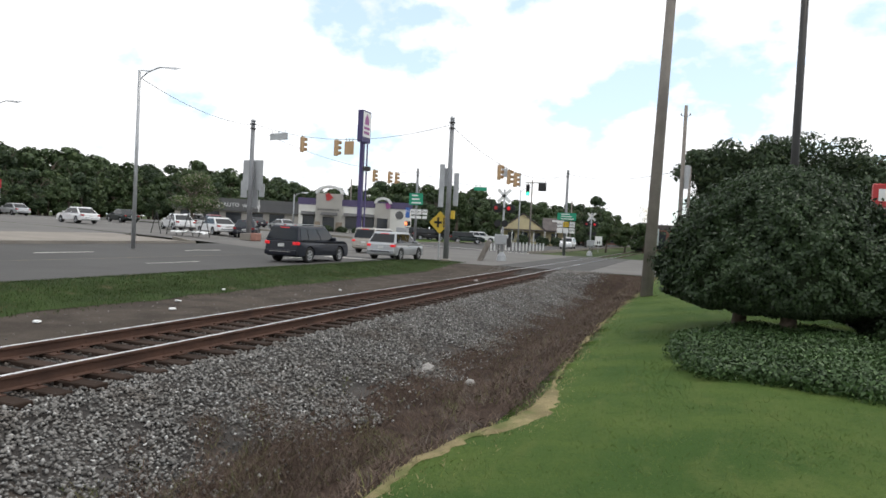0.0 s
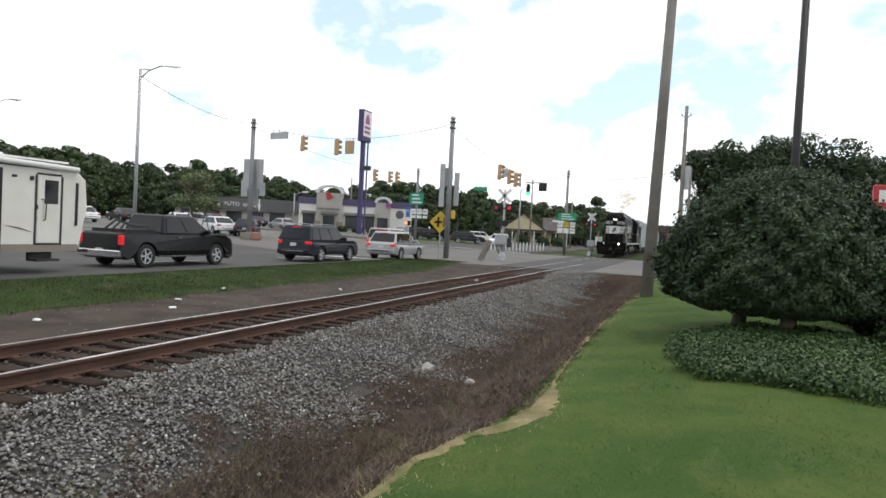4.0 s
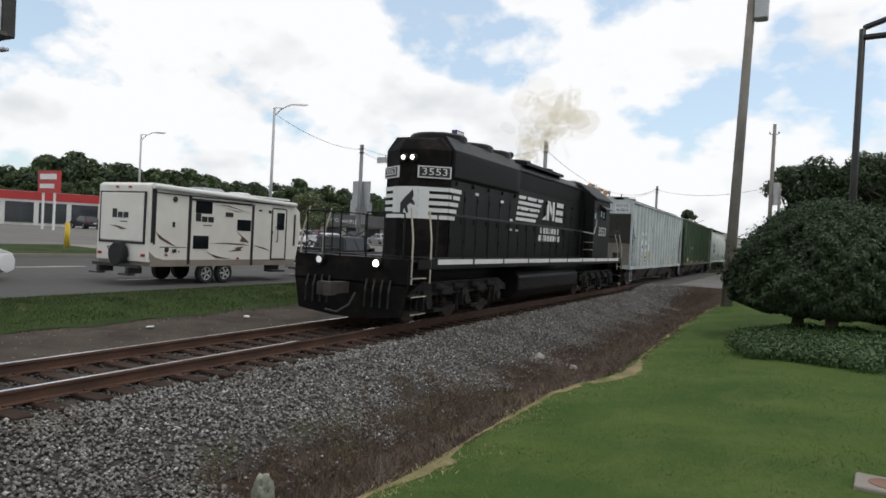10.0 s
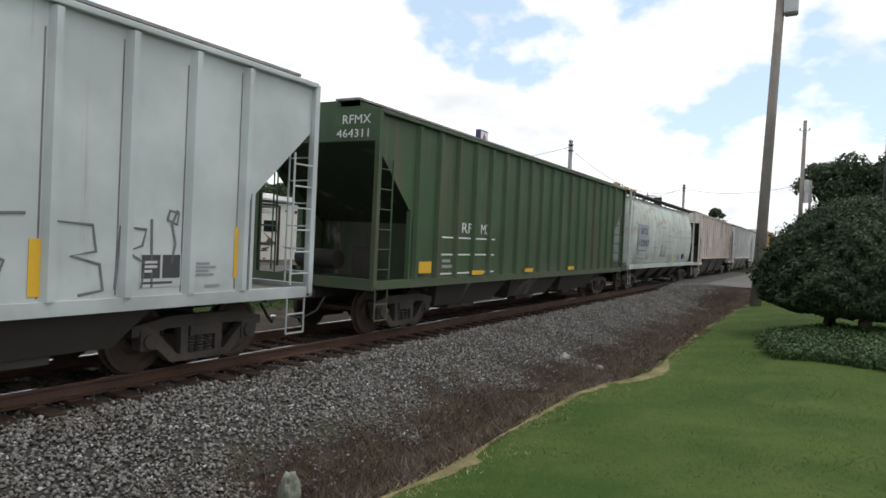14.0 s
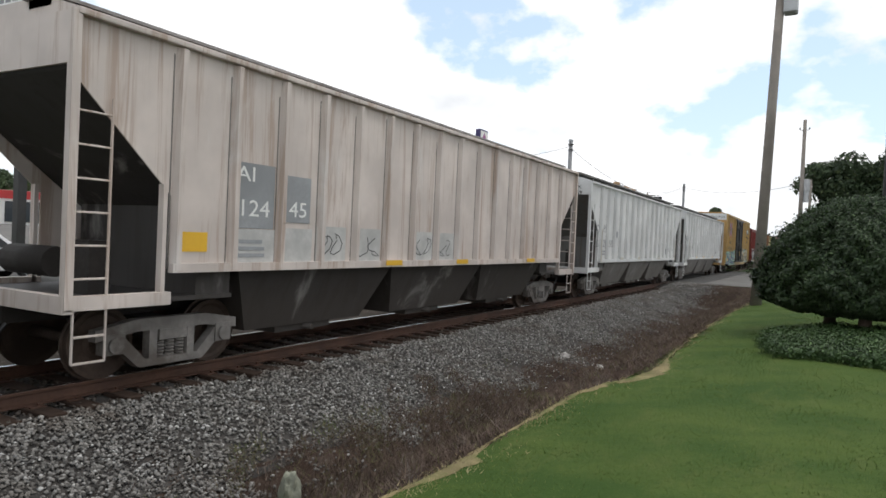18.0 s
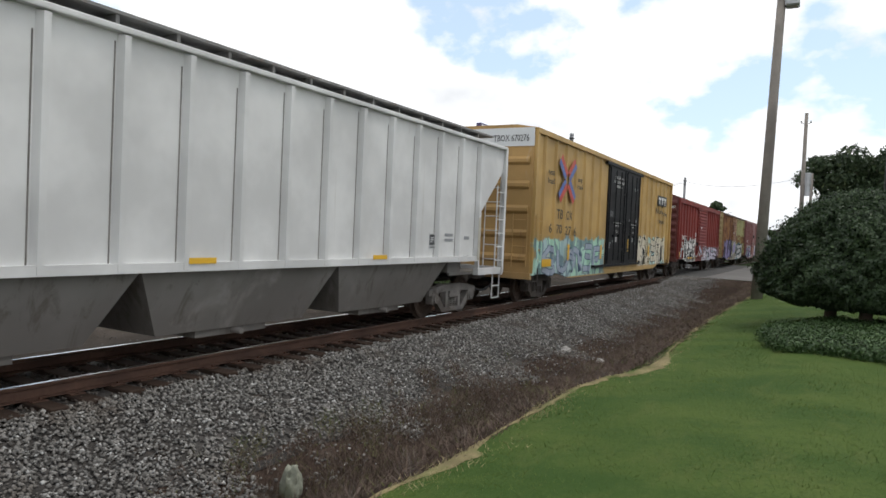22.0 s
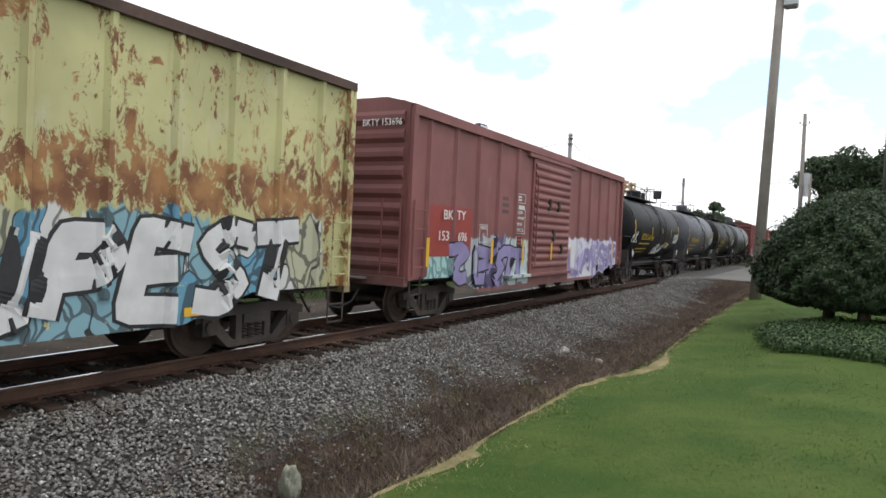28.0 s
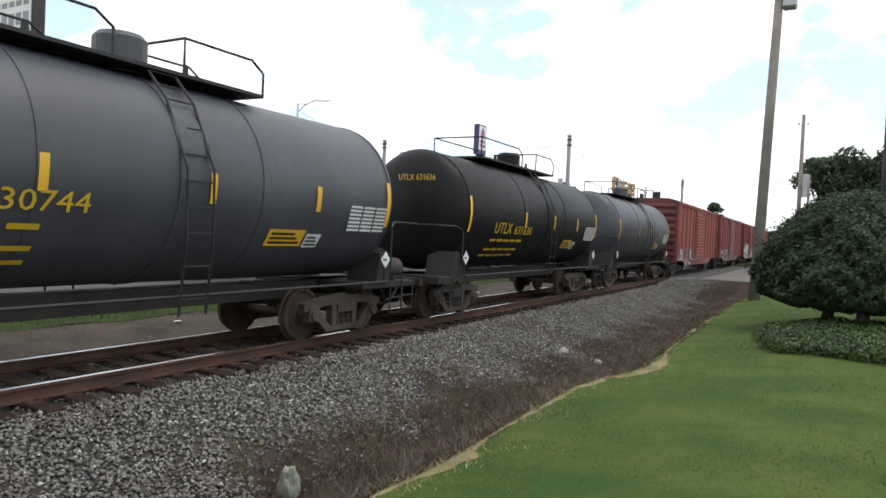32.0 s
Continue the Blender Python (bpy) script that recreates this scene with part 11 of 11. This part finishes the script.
# near-black filler colour: the shade inside the crown is painted in
M["inner_shade"] = surf("painted_inner_shade", (0.016, 0.022, 0.011), 0.95, spec=0.05)
part("shade_core", core(DOME, 0.93, 0.14), "inner_shade", hl_, "solid dark filler with the crown's inner shade painted in")
# a second clipped shrub behind it
h2_ = thing("evergreen_shrub", pose(4.0, 20.3, gz(4.0, 20.3)), "dark clipped evergreen shrub beside the drive", "shrub")
LOW = [(0.05, 1.2), (0.3, 1.7), (0.9, 1.75), (1.5, 1.55), (1.9, 1.2), (2.15, 0.7), (2.2, 0.02)]
part("crown", clipped("crown", LOW, 1.0, 1.0, 40000, 0.05, 8), "holly", h2_)
part("shade_core", core(LOW, 0.92, 0.1), "inner_shade", h2_, "solid dark filler with the crown's inner shade painted in")
# low dark planting between the tree and the drive
lh_ = thing("low_shrub", pose(3.0, 16.2, gz(3.0, 16.2)), "low dark green shrub planting beside the drive", "shrub")
FLAT = [(-0.05, 0.9), (0.15, 1.15), (0.38, 1.05), (0.52, 0.7), (0.55, 0.02)]
part("crown", clipped("crown", FLAT, 1.0, 2.2, 22000, 0.04, 18), "holly", lh_)
part("shade_core", core(FLAT, 0.9, 0.05), "inner_shade", lh_, "solid dark filler with the crown's inner shade painted in").data.transform(Matrix.Diagonal((1, 2.2, 1, 1)))
# ground cover round the trunks, in clumps
gc = thing("ground_cover", pose(0.55, 14.2, gz(0.55, 14.2)), "low bed of dark green ground cover round the tree", "shrub bed")
rnd = random.Random(9)
for i in range(46):
    t, k = i * 2.399, math.sqrt((i + 0.5) / 46)
    x, y = math.cos(t) * k * 1.5, math.sin(t) * k * 2.5 + 0.2
    lobes = [(x + rnd.uniform(-0.2, 0.2), y + rnd.uniform(-0.2, 0.2), gz(0.55 + x, 14.2 + y) - gz(0.55, 14.2) + 0.09, 0.34, 0.34, 0.17) for j in range(2)]
    part("clump", leaf_cloud("clump", lobes, 1500, 0.028, 100 + i, 0.35), "groundcover", gc)

# the large dark trees beyond the crossing
for x, y, h, w, s in ((0.9, 61.0, 9.4, 3.4, 26), (2.8, 61.5, 10.3, 4.6, 21), (6.2, 61.0, 10.3, 4.8, 22), (9.4, 60.5, 9.6, 4.8, 27), (11.0, 62.0, 8.6, 4.2, 23), (5.0, 68.0, 10.9, 4.8, 24), (16.5, 64.0, 7.6, 4.2, 25)):
    tree(x, y, h, w, s, "foliage_b", 20000, 0.17, "broad dark green oak beyond the crossing", 0.16, "tree", 0.15, 34)
tree(-47.2, 58.3, 5.5, 3.0, 31, "crape", 9000, 0.10, "small flowering tree with pale blossom on the lot", 0.30)
for x, y, h, w, s in ((-13.0, 109.0, 4.4, 2.4, 33), (-10.5, 112.0, 4.2, 2.2, 34), (-8.0, 116.0, 4.6, 2.6, 35)):
    tree(x, y, h, w, s, "foliage", 3600, 0.18, "low round tree by the far road", 0.2)
tree(-22.5, 170.0, 12.0, 4.2, 36, "foliage_b", 3500, 0.4, "distant tall dark tree", 0.15)
tree(-41.0, 120.0, 9.8, 4.0, 37, "foliage", 5200, 0.26, "leafy tree behind the restaurant", 0.25)
for x, y in ((-26.0, 124.0), (-23.5, 125.0), (-29.5, 123.5), (-33.5, 121.0)):
    b_ = thing("bush", pose(x, y, gz(x, y)), "dark round bush by the house", "bush", "garden bushes")
    part("leaves", leaf_cloud("leaves", [(0, 0, 0.8, 1.2, 1.0, 0.9), (0.6, 0, 0.6, 0.8, 0.8, 0.7)], 900, 0.18, int(-x * 7), 0.5), "foliage_b", b_)
# the restaurant's clipped bushes
for k in range(6):
    x, y = -50.0 + k * 1.9, 89.4 + k * 1.0
    b_ = thing("bush", pose(x, y, gz(x, y)), "low clipped bush along the restaurant wall", "bush", "clipped bushes")
    part("leaves", leaf_cloud("leaves", [(0, 0, 0.4, 0.9, 0.6, 0.5)], 700, 0.12, 90 + k, 0.5), "foliage_b", b_)

# the wooded skyline, tree by tree from a few grown forms
FORMS = []
for i, (h, w, mt) in enumerate(((13.0, 5.2, "foliage_b"), (11.0, 4.8, "foliage"), (14.5, 4.6, "foliage_b"), (12.0, 5.6, "foliage"), (9.5, 4.6, "foliage"))):
    FORMS.append(tree(-150 - i * 14, 190 + i * 9, h, w, 60 + i, mt, 3600, 0.42, "tree of the wooded skyline", 0.12))
rnd = random.Random(77)
FORM_H = [13.0, 11.0, 14.5, 12.0, 9.5]
# how high the wooded skyline stands, in degrees, against the bearing to the left of +y
TOP_AT = [-60, -12, -9, 0, 3, 5.5, 7.2, 8.2, 11.5, 13.5, 15.8, 16.9, 18.5, 20.2, 22.2, 23.6, 24.9, 27, 30.4, 32, 34, 36, 37.7, 39, 41, 44.2, 45.8, 47.4, 49.2, 51.7, 54.5, 56.6, 59.3, 61, 66, 180]
TOP_EL = [4.0, 4.0, 3.0, 1.2, 1.2, 1.5, 2.9, 3.05, 2.6, 2.9, 2.7, 3.5, 3.1, 3.8, 3.4, 4.2, 4.0, 3.3, 2.95, 3.55, 3.9, 3.8, 4.3, 4.4, 4.3, 3.72, 3.98, 4.44, 4.45, 4.46, 5.05, 4.9, 3.9, 3.4, 3.5, 4.5]


def skyline(b0, b1, dist, jitter, step, k0=1.0):
    """Trees at bearings b0..b1 about one distance, as tall as the skyline there."""
    b = b0
    while b < b1:
        d = dist + rnd.uniform(-jitter, jitter)
        bb_ = b + rnd.uniform(-0.3, 0.3)
        a = radians(bb_)
        x, y = -math.sin(a) * d, math.cos(a) * d
        i = rnd.randrange(len(FORMS))
        top = math.tan(radians(float(np.interp(bb_, TOP_AT, TOP_EL)))) * d + 1.99 - gz(x, y)
        k = k0 * top / FORM_H[i] * rnd.uniform(0.93, 1.05)
        c = copy_thing(FORMS[i], pose(x, y, gz(x, y), 0, 0, rnd.uniform(0, 360)) @ Matrix.Scale(k, 4))
        c.scale = (k, k, k)
        c.location = (x, y, gz(x, y) - 0.2)
        b += step * rnd.uniform(0.75, 1.25)


for b0, b1, far in ((29.5, 47, 160), (47, 64, 138), (7, 29.5, 180)):
    skyline(b0, b1, far, 6, 0.62)
    skyline(b0, b1, far - 12, 5, 0.62, 0.88)
    skyline(b0 + 0.5, b1, far - 22, 5, 0.75, 0.68)
    skyline(b0 + 1, b1, far - 30, 4, 1.0, 0.44)
skyline(-1, 7, 300, 25, 0.7)
skyline(64, 84, 130, 15, 2.0)
skyline(-60, -9, 120, 20, 3.0)
skyline(84, 180, 140, 20, 4.0)
# ---- what moves ----
def motions():
    for ob, y in MOVING:
        walk(ob, [(t, pose(TRACK_X, y - SPEED * t, 0)) for t in (0, 8, 16, 24, 32)])
    for w, p, ob in WHEELS:
        start = next(y for o, y in MOVING if o == ob)
        # turn while the car is near enough to be seen
        t0 = max(0.0, (start - 48) / SPEED)
        t1 = min(32.0, (start + 14) / SPEED)
        rows, f0, f1 = [], int(t0 * FPS), int(t1 * FPS)
        fs = sorted({0, 32 * FPS} | set(range(f0, f1 + 1, 2)))
        base = f0
        for f in fs:
            k = min(max(f, f0), f1) - base
            rows.append((f / FPS, Matrix.Translation(p) @ Matrix.Rotation(k / FPS * SPEED / RAIL_R, 4, "X")))
        walk(w, rows)
    for ob, rows in TRAFFIC:
        walk(ob, rows)


motions()
